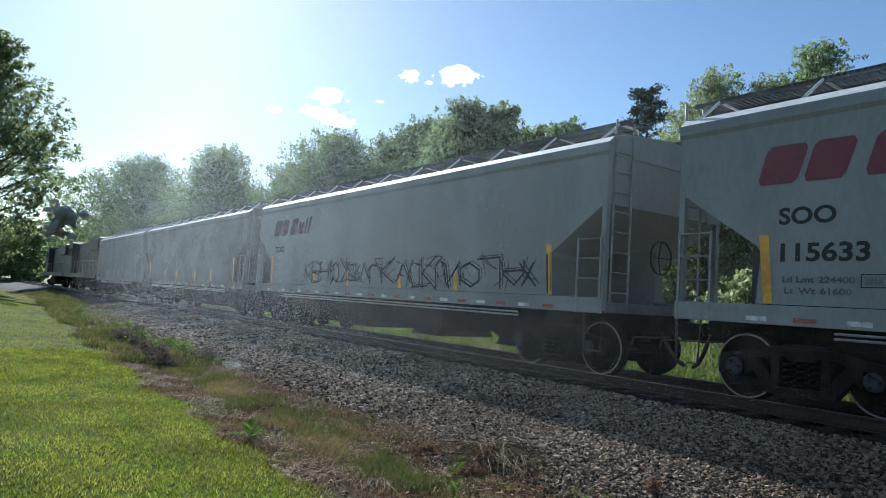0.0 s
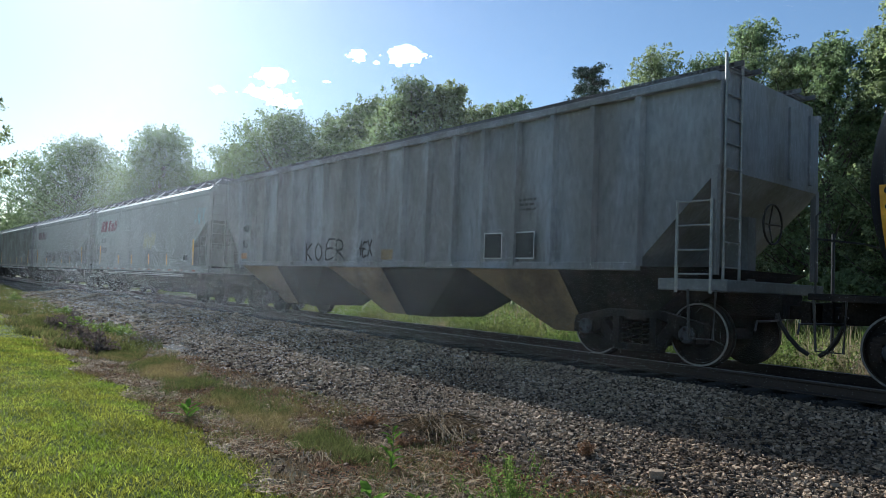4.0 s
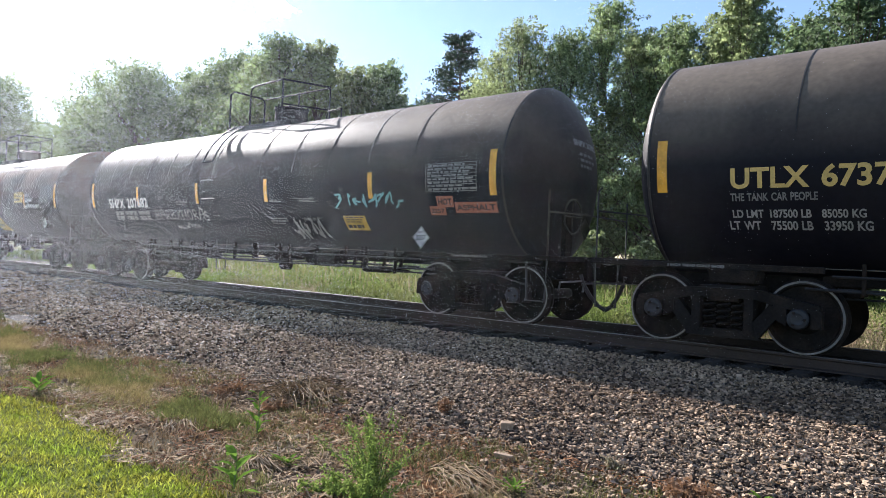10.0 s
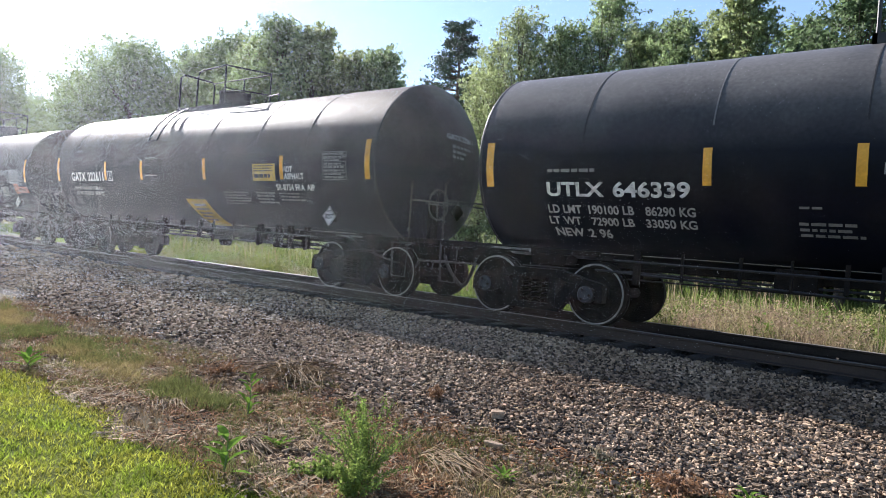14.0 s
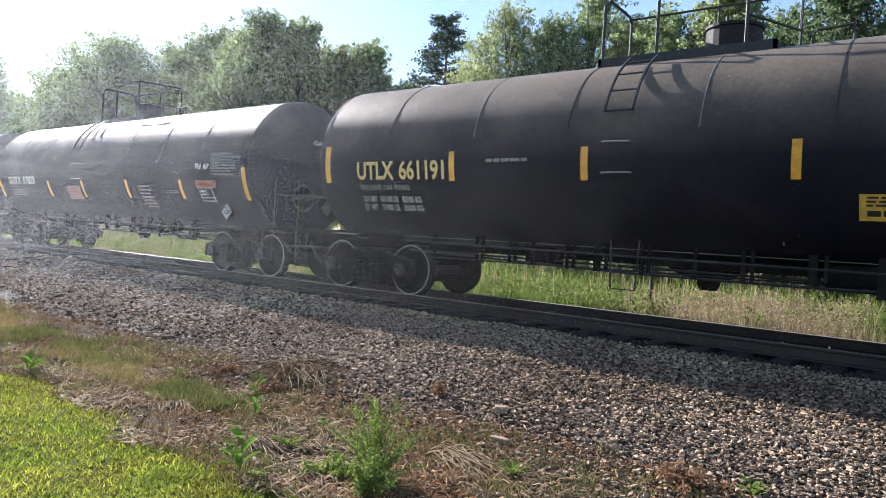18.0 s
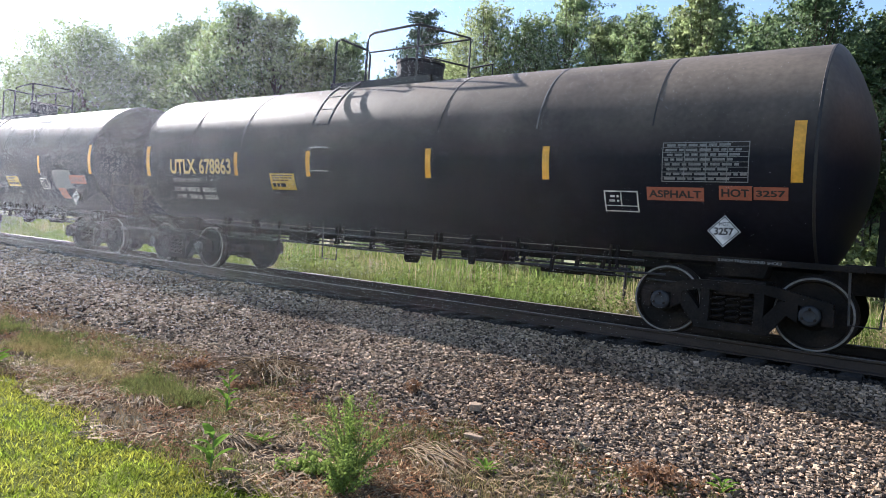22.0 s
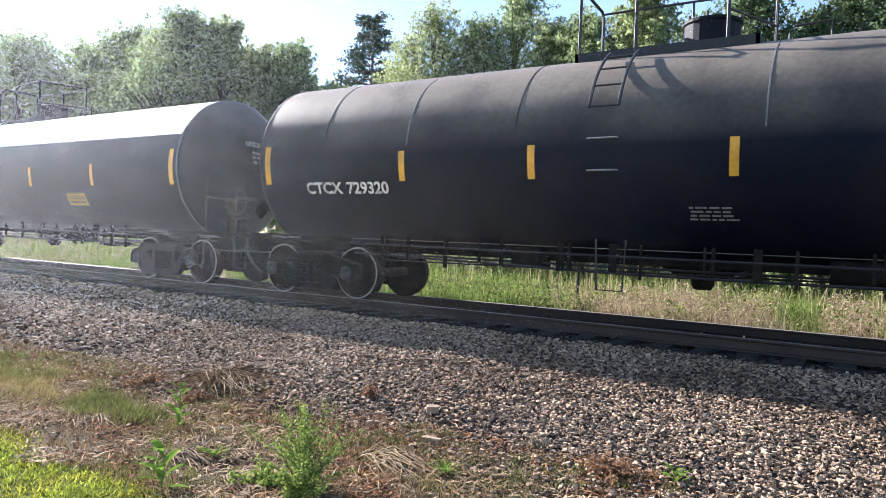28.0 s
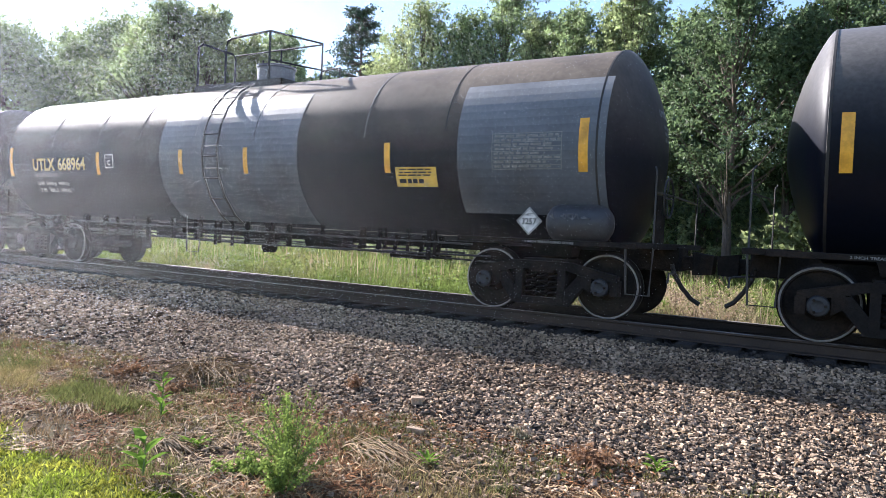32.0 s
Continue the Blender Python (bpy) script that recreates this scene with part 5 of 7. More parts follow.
# ---- engines ----
def engine(front, rear, lit):
    h = (rear - front) / 2
    car = tagged(new("diesel_engine"), "dark diesel engine with long hood, handrails and cab", "locomotive", "engines of the train")
    CARS.append((car, (front + rear) / 2))
    part("frame", box(bmesh.new(), -h, h, -1.5, 1.5, 1.15, 1.5, 0.03), LOCO, car)
    part("long_hood", prism(bmesh.new(), [(-h + 4.6, 1.5), (h - 0.7, 1.5), (h - 0.7, 3.9), (h - 1.2, 4.15), (-h + 4.6, 4.15)], -0.95, 0.95), LOCO, car)
    part("radiator", box(bmesh.new(), h - 5.0, h - 1.4, -1.3, 1.3, 3.3, 4.3, 0.08), LOCO, car)
    part("cab", prism(bmesh.new(), [(-h + 2.4, 1.5), (-h + 4.6, 1.5), (-h + 4.6, 4.2), (-h + 4.3, 4.35), (-h + 2.7, 4.35), (-h + 2.35, 3.4)], -1.5, 1.5), LOCO, car)
    part("short_hood", prism(bmesh.new(), [(-h + 0.7, 1.5), (-h + 2.4, 1.5), (-h + 2.4, 3.1), (-h + 1.0, 2.9), (-h + 0.7, 2.6)], -1.0, 1.0), LOCO, car)
    part("fuel_tank", box(bmesh.new(), -1.8, 2.2, -1.35, 1.35, 0.35, 1.15, 0.15), UNDER, car)
    for k in range(2):
        part("cab_window", box(bmesh.new(), -h + 2.75 + k * 0.85, -h + 3.4 + k * 0.85, -1.515, -1.49, 3.05, 3.75), GLASS, car)
    for k in range(9):
        x = -h + 5.2 + k * 0.75
        part("hood_door", box(bmesh.new(), x, x + 0.68, -0.97, -0.94, 1.7, 3.1), LOCO, car)
    bm = bmesh.new()
    tube(bm, [(-h + 4.7, -1.45, 2.5), (h - 0.4, -1.45, 2.5)], 0.02, 5)
    for k in range(9):
        tube(bm, [(-h + 4.7 + k * (2 * h - 5.1) / 8, -1.45, 1.5), (-h + 4.7 + k * (2 * h - 5.1) / 8, -1.45, 2.5)], 0.018, 5)
    part("handrail", bm, GRATING, car)
    part("exhaust_stack", box(bmesh.new(), -0.6, 0.2, -0.3, 0.3, 4.15, 4.4, 0.03), UNDER, car)
    for s in (-1, 1):
        part("headlight", box(bmesh.new(), *sorted((s * (h - 0.66), s * (h - 0.74))), -0.25, 0.25, 3.55, 3.75, 0.03), HEADLIGHT if lit else GLASS, car)
        add_truck(car, s * (h - 3.0), 2.0)
        coupler_gear(car, s * (h - 0.1), s)
    return car


# ---- the train, from its engines back; places along it in metres ----
engine(-93.8, -75.6, True)
engine(-75.0, -56.7, False)
hopper_wagon(-55.5, -41.3, CP_GREY, "grey covered hopper wagon, hazy and plain")
hopper_wagon(-40.3, -24.4, DARK_GREY, "dark grey covered hopper wagon with faded lettering", [("lines", "2", -5.0, -1.5, 2.6, 3.1)])
hopper_wagon(-23.16, -7.7, CP_GREY, "pale grey covered hopper wagon with black graffiti along its foot",
             [("ink", "SOO", -6.2, -5.5, 2.32, 2.52)], GREY_WORD, (-3.9, 6.3, 1.36, 2.06, 5))
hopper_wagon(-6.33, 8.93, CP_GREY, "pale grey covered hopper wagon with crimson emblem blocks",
             [("ink", "SOO", -6.14, -5.44, 2.33, 2.55), ("ink", "115633", -6.11, -5.06, 1.86, 2.10), ("inksmall", "Ld Lmt 224400", -6.08, -5.22, 1.60, 1.68),
              ("inksmall", "286K", -5.12, -4.9, 1.58, 1.68), ("box", "", -5.16, -4.86, 1.55, 1.71), ("inksmall", "Lt Wt 61600", -6.05, -5.25, 1.46, 1.54),
              ("box", "", -4.6, -4.25, 2.2, 2.5), ("panel", "", 5.43, 5.66, 1.48, 1.68), ("panel", "", 5.68, 5.9, 1.48, 1.68), ("haze", "64", 0.62, 2.14, 1.95, 2.6), ("thin", "61", -4.0, 0.2, 1.4, 1.95),
              ("thin", "62", 0.8, 5.2, 1.36, 2.0), ("blue", "63", 6.3, 7.3, 2.7, 3.35)], CRIMSON)
ribbed_wagon(10.4, 26.75)
TANKS = [
    dict(mark="GATX 59224", seams=(-5.19, -3.4, -1.72, 1.58, 3.21, 4.99), front=28.84, rear=42.20, paint=BROWNED, label="dusty black tank car with yellow stripes and white placards",
         stripes=[], marks=[
             ("mark", "GATX 59224", -5.94, -4.16, -0.60, -0.36),
             ("sign", "", 3.21, 3.95, -0.66, -0.32),
             ("lines", "3", 3.18, 3.96, -1.00, -0.79),
             ("white", "FRA AIP", 4.10, 4.62, -0.57, -0.43),
             ("table", "", 4.59, 5.72, -0.84, -0.27),
             ("red", "ASPHALT", 4.62, 5.41, -1.23, -0.93),
             ("lines", "5", 1.49, 2.32, -1.08, -0.63),
             ("placard", "", 5.46, 5.84, -1.50, -1.03),
             ("stripe", "", -6.92, -6.63, -0.95, -0.10),
             ("stripe", "", 6.54, 6.70, -1.02, -0.07),
             ("stripe", "", -3.98, -3.80, -0.59, -0.08),
             ("stripe", "", -1.18, -1.02, -0.60, -0.09),
             ("stripe", "", 1.57, 1.70, -0.58, -0.09),
             ("stripe", "", 4.01, 4.12, -0.55, -0.08),
         ]),
    dict(mark="GATX 222535", seams=(-5.2, -3.54, -1.87, 1.5, 3.3, 4.9), front=44.75, rear=57.65, paint=RUSTED, top=RUSTY_TOP, top_from=38, top_label='rust-brown bleached top', label="rust-stained black tank car with white lettering",
         stripes=[-3.4, -1.67, 1.16, 3.97], marks=[
             ("mark", "GATX 222535", -5.54, -3.56, -0.41, -0.10),
             ("small", "LD LMT 210600 LB 95600 KG", -5.48, -3.76, -0.65, -0.52),
             ("small", "LT WT 75200 LB 34100 KG", -5.49, -3.78, -0.79, -0.67),
             ("plate", "", -3.35, -3.08, -0.37, -0.09),
             ("sign", "", 3.11, 3.86, -0.22, 0.12),
             ("white", "HOT", 4.06, 4.35, -0.05, 0.06),
             ("white", "ASPHALT", 4.08, 4.70, -0.22, -0.10),
             ("white", "SR-6754 FRA AIP", 3.92, 5.10, -0.43, -0.29),
             ("table", "", 5.31, 6.36, -0.25, 0.29),
             ("placard", "", 5.18, 5.57, -1.20, -0.75),
             ("tilt", "", 0.59, 1.47, -1.31, -0.71),
             ("lines", "4", 1.96, 2.80, -0.68, -0.46),
         ]),
    dict(mark="SHPX 207682", front=60.37, rear=74.31, paint=BROWNED, seams=(-5.9, -4.9, -3.9, -2.9, -1.9, -0.9, 0.9, 2.0, 3.1, 4.2, 5.3), label="large dusty black tank car with white graffiti",
         stripes=[-4.37, -1.52, 1.14, 4.26], marks=[
             ("mark", "SHPX 207682", -6.01, -3.89, -0.49, -0.23),
             ("small", "LD LMT 191000 LB 86650 KG", -5.76, -3.90, -0.68, -0.57),
             ("small", "LT WT 72000 LB 32650 KG", -5.78, -3.91, -0.83, -0.71),
             ("tag", "BARBXHORAS", -3.62, -1.12, -0.82, -0.56),
             ("scrawl", "11", -2.95, -1.72, -1.10, -0.90),
             ("scrawl", "12", 1.73, 2.75, -1.35, -0.81),
             ("bluescrawl", "13", 3.25, 4.2, -0.60, -0.31),
             ("sign", "", 3.39, 3.99, -1.06, -0.74),
             ("lines", "3", -2.48, -1.83, -0.45, -0.34),
             ("lines", "2", 1.23, 1.69, -0.44, -0.38),
             ("lines", "3", 1.09, 1.68, -0.94, -0.77),
             ("lines", "3", 2.19, 2.69, -0.46, -0.37),
             ("lines", "2", 2.17, 2.83, -0.85, -0.77),
             ("table", "", 5.59, 6.66, -0.34, 0.13),
             ("red", "HOT", 5.83, 6.12, -0.58, -0.43),
             ("red", "3257", 5.65, 5.93, -0.72, -0.60),
             ("red", "ASPHALT", 6.20, 6.98, -0.68, -0.54),
             ("placard", "", 5.10, 5.40, -1.50, -1.04),
         ]),
    dict(mark="UTLX 673747", seams=(-5.1, -3.26, 1.73, 3.4, 5.11), manway=0.45, platform=0.2, front=77.00, rear=90.33, paint=BROWNED, label="dull black tank car with yellow lettering",
         stripes=[-3.6, -1.46, 1.58, 3.57], marks=[
             ("yellow", "UTLX 673747", -5.81, -3.79, -0.43, -0.17),
             ("ysmall", "THE TANK CAR PEOPLE", -5.82, -4.86, -0.58, -0.48),
             ("small", "LD LMT 187500 LB 85050 KG", -5.81, -4.39, -0.80, -0.69),
             ("small", "LT WT 75500 LB 33950 KG", -5.86, -4.33, -0.97, -0.84),
             ("sign", "", 1.69, 2.45, -0.27, 0.06),
             ("table", "", 5.29, 6.32, -0.47, 0.02),
             ("red", "HOT", 5.63, 5.92, -0.64, -0.49),
             ("red", "ASPHALT", 5.93, 6.67, -0.75, -0.59),
             ("red", "3257", 5.61, 5.90, -0.79, -0.66),
             ("placard", "", 5.39, 5.79, -1.44, -0.90),
             ("boxsign", "", 4.43, 4.88, -0.89, -0.61),
         ]),
    dict(mark="GATX 222611", seams=(-5.39, -3.6, 1.32, 3.15, 4.8), front=93.06, rear=106.10, paint=BROWNED, R=1.55, zc=2.5, label="black tank car with white lettering and hot asphalt notices",
         stripes=[-3.53, -1.58, 1.27, 4.07], marks=[
             ("mark", "GATX 222611", -5.64, -3.67, -0.46, -0.21),
             ("small", "LD LMT 210600 LB 95500 KG", -5.57, -3.91, -0.71, -0.61),
             ("small", "LT WT 75400 LB 34200 KG", -5.57, -3.92, -0.88, -0.76),
             ("plate", "", -3.40, -3.14, -0.45, -0.19),
             ("sign", "", 3.11, 3.87, -0.45, -0.10),
             ("white", "HOT", 4.13, 4.42, -0.28, -0.16),
             ("white", "ASPHALT", 4.15, 4.76, -0.42, -0.30),
             ("white", "SR-8754 FRA AIP", 3.85, 5.04, -0.65, -0.52),
             ("table", "", 5.31, 5.98, -0.43, 0.10),
             ("tilt", "", 0.33, 1.17, -1.80, -0.90),
             ("lines", "5", 1.86, 2.88, -1.01, -0.68),
             ("lines", "4", 3.08, 3.81, -0.96, -0.67),
             ("lines", "3", 3.88, 4.66, -0.89, -0.68),
             ("placard", "", 5.09, 5.44, -1.44, -1.01),
         ]),
    dict(mark="UTLX 646339", seams=(-5.12, -3.35, -1.7, 1.61, 3.3, 5.0), front=108.75, rear=122.10, paint=FRESH, label="fresh glossy black tank car with white stencils",
         stripes=[-3.38, -1.72, 1.66, 4.17], marks=[
             ("lines", "1", -5.68, -4.75, -0.26, -0.17),
             ("white", "UTLX 646339", -5.68, -3.59, -0.59, -0.37),
             ("small", "LD LMT 190100 LB 86290 KG", -5.70, -3.54, -0.85, -0.71),
             ("small", "LT WT 72900 LB 33050 KG", -5.72, -3.54, -1.04, -0.90),
             ("small", "NEW 2 96", -5.67, -4.77, -1.27, -1.10),
             ("lines", "1", -2.34, -1.98, -0.71, -0.65),
             ("lines", "3", -2.36, -1.67, -1.09, -0.85),
             ("small", "165,855 POUNDS", -1.51, -1.05, -0.31, -0.16),
             ("sign", "", 0.81, 1.55, -0.18, 0.11),
             ("lines", "2", 0.05, 0.73, -1.26, -1.14),
         ]),
    dict(mark="GATX 37823", front=124.80, rear=137.98, paint=BLACK, stripe_up=-0.42, label="black tank car with orange stripes set low",
         stripes=[-2.99, -0.84, 1.61, 4.11], marks=[
             ("mark", "GATX 37823", -5.85, -3.90, -0.47, -0.23),
             ("lines", "3", -5.90, -4.62, -0.86, -0.61),
             ("orange", "", -1.81, -1.02, -0.93, -0.53),
             ("lines", "7", 2.18, 2.83, -1.14, -0.48),
             ("lines", "2", 3.43, 4.01, -0.71, -0.61),
             ("white", "FRA AIP", 4.81, 5.35, -0.13, -0.01),
             ("table", "", 5.41, 6.47, -0.30, 0.22),
             ("boxsign", "", 4.83, 5.35, -0.89, -0.55),
             ("placard", "", 5.50, 5.88, -1.43, -0.93),
             ("red", "ASPHALT", 4.78, 5.49, -0.54, -0.41),
         ]),
    dict(mark="UTLX 661191", seams=(-5.1, -3.3, -1.66, 0.2, 1.71, 3.4, 5.0), platform=0.15, front=140.60, rear=153.81, paint=BROWNED, label="dusty black tank car with yellow stencilled mark",
         stripes=[-3.7, -1.36, 1.34, 3.95], marks=[
             ("lines", "1", -3.03, -2.05, -0.16, -0.06),
             ("yellow", "UTLX 661191", -5.84, -3.86, -0.40, -0.07),
             ("ysmall", "THE TANK CAR PEOPLE", -5.80, -4.63, -0.58, -0.49),
             ("small", "LD LMT 181100 LB 82100 KG", -5.79, -4.43, -0.81, -0.69),
             ("small", "LT WT 71900 LB 32600 KG", -5.82, -4.44, -0.98, -0.85),
             ("white", "HOT", 5.25, 5.47, 0.32, 0.45),
             ("white", "ASPHALT", 5.26, 5.79, 0.16, 0.28),
             ("table", "", 5.20, 6.25, -0.41, 0.08),
             ("boxsign", "", 4.32, 4.77, -0.90, -0.59),
             ("sign", "", 1.98, 2.78, -0.92, -0.59),
             ("placard", "", 5.37, 5.74, -1.43, -0.94),
             ("green", "", 6.82, 6.97, -0.52, -0.38),
         ]),
    dict(mark="UTLX 661081", seams=(-5.06, -3.38, -1.67, -0.17, 1.64, 3.3, 5.0), platform=0.65, ladder=0.45, front=156.50, rear=169.82, paint=BLACK, label="black tank car with white scribbled graffiti",
         stripes=[-4.69, -1.9, 1.27, 3.88], marks=[
             ("yellow", "UTLX 661081", -5.63, -3.95, -0.62, -0.36),
             ("ysmall", "THE TANK CAR PEOPLE", -5.59, -4.60, -0.79, -0.69),
             ("small", "LD LMT 180500 LB 81870 KG", -5.60, -4.47, -1.01, -0.90),
             ("small", "LT WT 72500 LB 32880 KG", -5.62, -4.47, -1.17, -1.06),
             ("tag", "SUBYB", -3.77, -2.95, -0.93, -0.62),
             ("tag", "NOZLE", -2.82, -2.00, -0.86, -0.60),
             ("tag", "SXIERY -0.15", -1.64, -0.80, -0.62, -0.32),
             ("sign", "", 1.68, 2.45, -0.83, -0.52),
             ("boxsign", "", 3.78, 4.21, -0.89, -0.57),
             ("table", "", 4.56, 5.60, -0.86, -0.34),
             ("red", "ASPHALT", 5.55, 6.30, -0.67, -0.49),
             ("red", "HOT", 4.69, 5.01, -1.01, -0.86),
             ("red", "3257", 4.66, 5.00, -1.15, -1.02),
             ("placard", "", 5.45, 5.81, -1.37, -0.86),
         ]),
    dict(mark="UTLX 678863", seams=(-5.1, -3.4, 1.5, 3.28, 4.99), manway=0.45, platform=-0.1, front=172.50, rear=185.95, paint=BROWNED, label="dull black tank car with orange-red hot asphalt plates",
         stripes=[-3.54, -1.43, 1.36, 3.48], marks=[
             ("yellow", "UTLX 678863", -5.84, -3.70, -0.40, -0.07),
             ("ysmall", "THE TANK CAR PEOPLE", -5.82, -4.74, -0.58, -0.49),
             ("small", "LD LMT 189700 LB 86050 KG", -5.82, -4.37, -0.80, -0.69),
             ("small", "LT WT 73300 LB 33250 KG", -5.86, -4.39, -0.98, -0.87),
             ("table", "", 5.15, 6.20, -0.43, 0.07),
             ("red", "ASPHALT", 4.98, 5.65, -0.66, -0.52),
             ("red", "HOT", 5.89, 6.21, -0.63, -0.49),
             ("red", "3257", 6.29, 6.61, -0.62, -0.50),
             ("boxsign", "", 4.35, 4.83, -0.87, -0.56),
             ("placard", "", 5.66, 6.04, -1.36, -0.88),
             ("sign", "", -2.52, -1.82, -0.69, -0.37),
         ]),
    dict(mark="TILX 253524", seams=(-5.0, -3.06, 1.4, 3.58, 5.15), front=188.45, rear=201.31, paint=RUSTED, R=1.55, zc=2.5, label="dusty black tank car with a rust-streaked top",
         stripes=[-3.18, -1.44, 1.08, 3.62], marks=[
             ("mark", "TILX 253524", -5.53, -3.54, -0.49, -0.24),
             ("small", "LD LMT 211900 LB 96100 KG", -5.56, -3.87, -0.73, -0.63),
             ("small", "LT WT 74100 LB 33600 KG", -5.62, -3.89, -0.89, -0.77),
             ("plate", "", -3.12, -2.85, -0.49, -0.21),
             ("arrow", "", -0.14, 0.18, -1.24, -0.76),
             ("lines", "4", 0.21, 0.82, -1.19, -0.84),
             ("lines", "5", 1.08, 1.55, -1.22, -0.76),
             ("table", "", 5.20, 6.21, -0.63, -0.10),
             ("sign", "", 1.77, 2.52, -0.87, -0.53),
             ("lines", "2", 2.15, 2.87, -1.16, -1.02),
             ("lines", "3", 3.40, 4.36, -1.14, -1.01),
             ("boxsign", "", 4.59, 5.18, -1.38, -0.97),
             ("placard", "", 5.28, 5.69, -1.54, -1.33),
         ]),
    dict(mark="TCBX 251960", seams=(-5.1, -3.3, -1.63, -0.09, 1.65, 3.49, 5.22), platform=0.3, shift=-0.18, front=204.00, rear=216.90, paint=FRESH, label="black tank car with large white lettering",
         stripes=[-3.65, -1.05, 1.38, 4.05], marks=[
             ("mark", "TCBX 251960", -5.54, -3.62, -0.61, -0.34),
             ("small", "LD LMT 212700 LBS 96450 KG", -5.39, -3.87, -0.80, -0.69),
             ("small", "LT WT 73300 LBS 33250 KG", -5.37, -3.89, -0.96, -0.85),
             ("plate", "", -3.35, -3.07, -0.60, -0.31),
             ("sign", "", 2.86, 3.63, -0.38, -0.06),
             ("lines", "5", 1.84, 2.86, -1.02, -0.62),
             ("lines", "2", 3.78, 4.47, -0.70, -0.59),
             ("lines", "2", -1.46, -0.77, -0.78, -0.65),
             ("boxsign", "", 4.89, 5.34, -0.91, -0.59),
             ("table", "", 5.43, 5.95, -0.49, 0.04),
             ("placard", "", 5.05, 5.40, -1.57, -0.97),
         ]),
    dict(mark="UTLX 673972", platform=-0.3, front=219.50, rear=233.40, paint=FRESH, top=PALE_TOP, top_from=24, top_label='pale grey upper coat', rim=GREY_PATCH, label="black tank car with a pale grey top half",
         stripes=[-3.66, -1.18, 1.55, 4.15], marks=[
             ("yellow", "UTLX 673972", -6.11, -4.06, -0.42, -0.16),
             ("ysmall", "THE TANK CAR PEOPLE", -6.13, -5.15, -0.59, -0.50),
             ("small", "LD LMT 187600 LB 85100 KG", -6.12, -4.65, -0.79, -0.70),
             ("small", "LT WT 75400 LB 34200 KG", -6.15, -4.68, -0.95, -0.86),
             ("plate", "", -3.44, -3.17, -0.42, -0.14),
             ("wave", "31", -4.97, -3.26, -1.03, -0.57),
             ("ring", "32", -2.03, -1.32, -1.00, -0.41),
             ("sign", "", 2.99, 3.74, -0.90, -0.60),
         ]),
    dict(mark="CTCX 729320", seams=(-5.9, -4.2, -2.33, 0.92, 2.69, 4.43, 6.29), front=236.15, rear=250.60, paint=BLACK, label="long black tank car with white sprayed tags",
         stripes=[-4.28, -2.06, 0.59, 3.53], marks=[
             ("mark", "CTCX 729320", -6.33, -4.57, -0.63, -0.42),
             ("sign", "", 3.52, 4.31, -0.72, -0.42),
             ("tag", "TEL", 2.72, 3.70, -1.10, -0.76),
             ("tag", "HAVZER", 4.55, 6.31, -1.02, -0.64),
             ("halo", "", 5.12, 5.62, -0.58, -0.40),
             ("table", "", 6.08, 7.17, -0.48, 0.06),
             ("placard", "", 6.49, 6.87, -1.56, -0.99),
             ("lines", "4", 0.04, 0.65, -1.03, -0.80),
         ]),
    dict(mark="GATX 228265", seams=(-5.15, -3.32, -1.72, 1.6, 3.3, 5.0), front=253.36, rear=266.31, paint=FRESH, label="black tank car with slanted yellow panel",
         stripes=[-3.3, -1.85, 0.69, 3.29], marks=[
             ("mark", "GATX 228265", -5.70, -3.62, -0.37, -0.13),
             ("small", "LD LMT 209500 LB 95000 KG", -5.56, -3.80, -0.60, -0.50),
             ("small", "LT WT 76500 LB 34700 KG", -5.57, -3.80, -0.76, -0.66),
             ("plate", "", -3.19, -2.92, -0.35, -0.07),
             ("tilt", "", -0.47, 0.25, -1.60, -0.88),
             ("sign", "", 1.55, 2.27, -0.63, -0.32),
             ("lines", "5", 1.52, 2.42, -1.06, -0.66),
             ("lines", "4", 2.83, 3.52, -0.89, -0.64),
             ("white", "FRA AIP", 3.68, 4.22, -0.41, -0.30),
             ("white", "SR-8754", 3.67, 4.33, -0.57, -0.45),
             ("lines", "2", 3.72, 4.65, -0.72, -0.60),
             ("table", "", 5.11, 6.06, -0.33, 0.19),
             ("placard", "", 5.36, 5.70, -1.39, -0.79),
         ]),
    dict(mark="UTLX 668964", front=268.78, rear=283.08, paint=BROWNED, dome=GREY_PATCH, ladder=-0.02, ladder_to=-62, rungs=9, air_tank=6.58, seams=(-5.44, -3.72, -2.3, -0.6, 1.0, 3.49, 5.0), label="dull black tank car with grey-blue repainted patches",
         stripes=[-3.67, -0.98, 0.8, 3.95], marks=[
             ("yellow", "UTLX 668964", -6.20, -4.13, -0.33, -0.04),
             ("ysmall", "THE TANK CAR PEOPLE", -6.20, -5.25, -0.47, -0.39),
             ("small", "LD LMT 209400 LB 94980 KG", -6.17, -4.92, -0.67, -0.58),
             ("small", "LT WT 76600 LB 34750 KG", -6.18, -4.93, -0.84, -0.74),
             ("plate", "", -3.41, -3.12, -0.28, 0.00),
             ("table", "", 5.79, 6.85, -0.38, 0.13),
             ("sign", "", 4.10, 4.85, -0.64, -0.33),
             ("placard", "", 6.05, 6.43, -1.56, -0.98),
             ("patch", "", -1.61, 2.05, -1.52, 1.12),
             ("lines", "1", -1.54, -1.12, -0.05, 0.02),
             ("lines", "3", -1.43, -1.10, -0.72, -0.56),
             ("lines", "2", -0.68, -0.28, 0.62, 0.74),
             ("patch", "", 5.22, 7.45, -1.08, 0.95),
         ]),
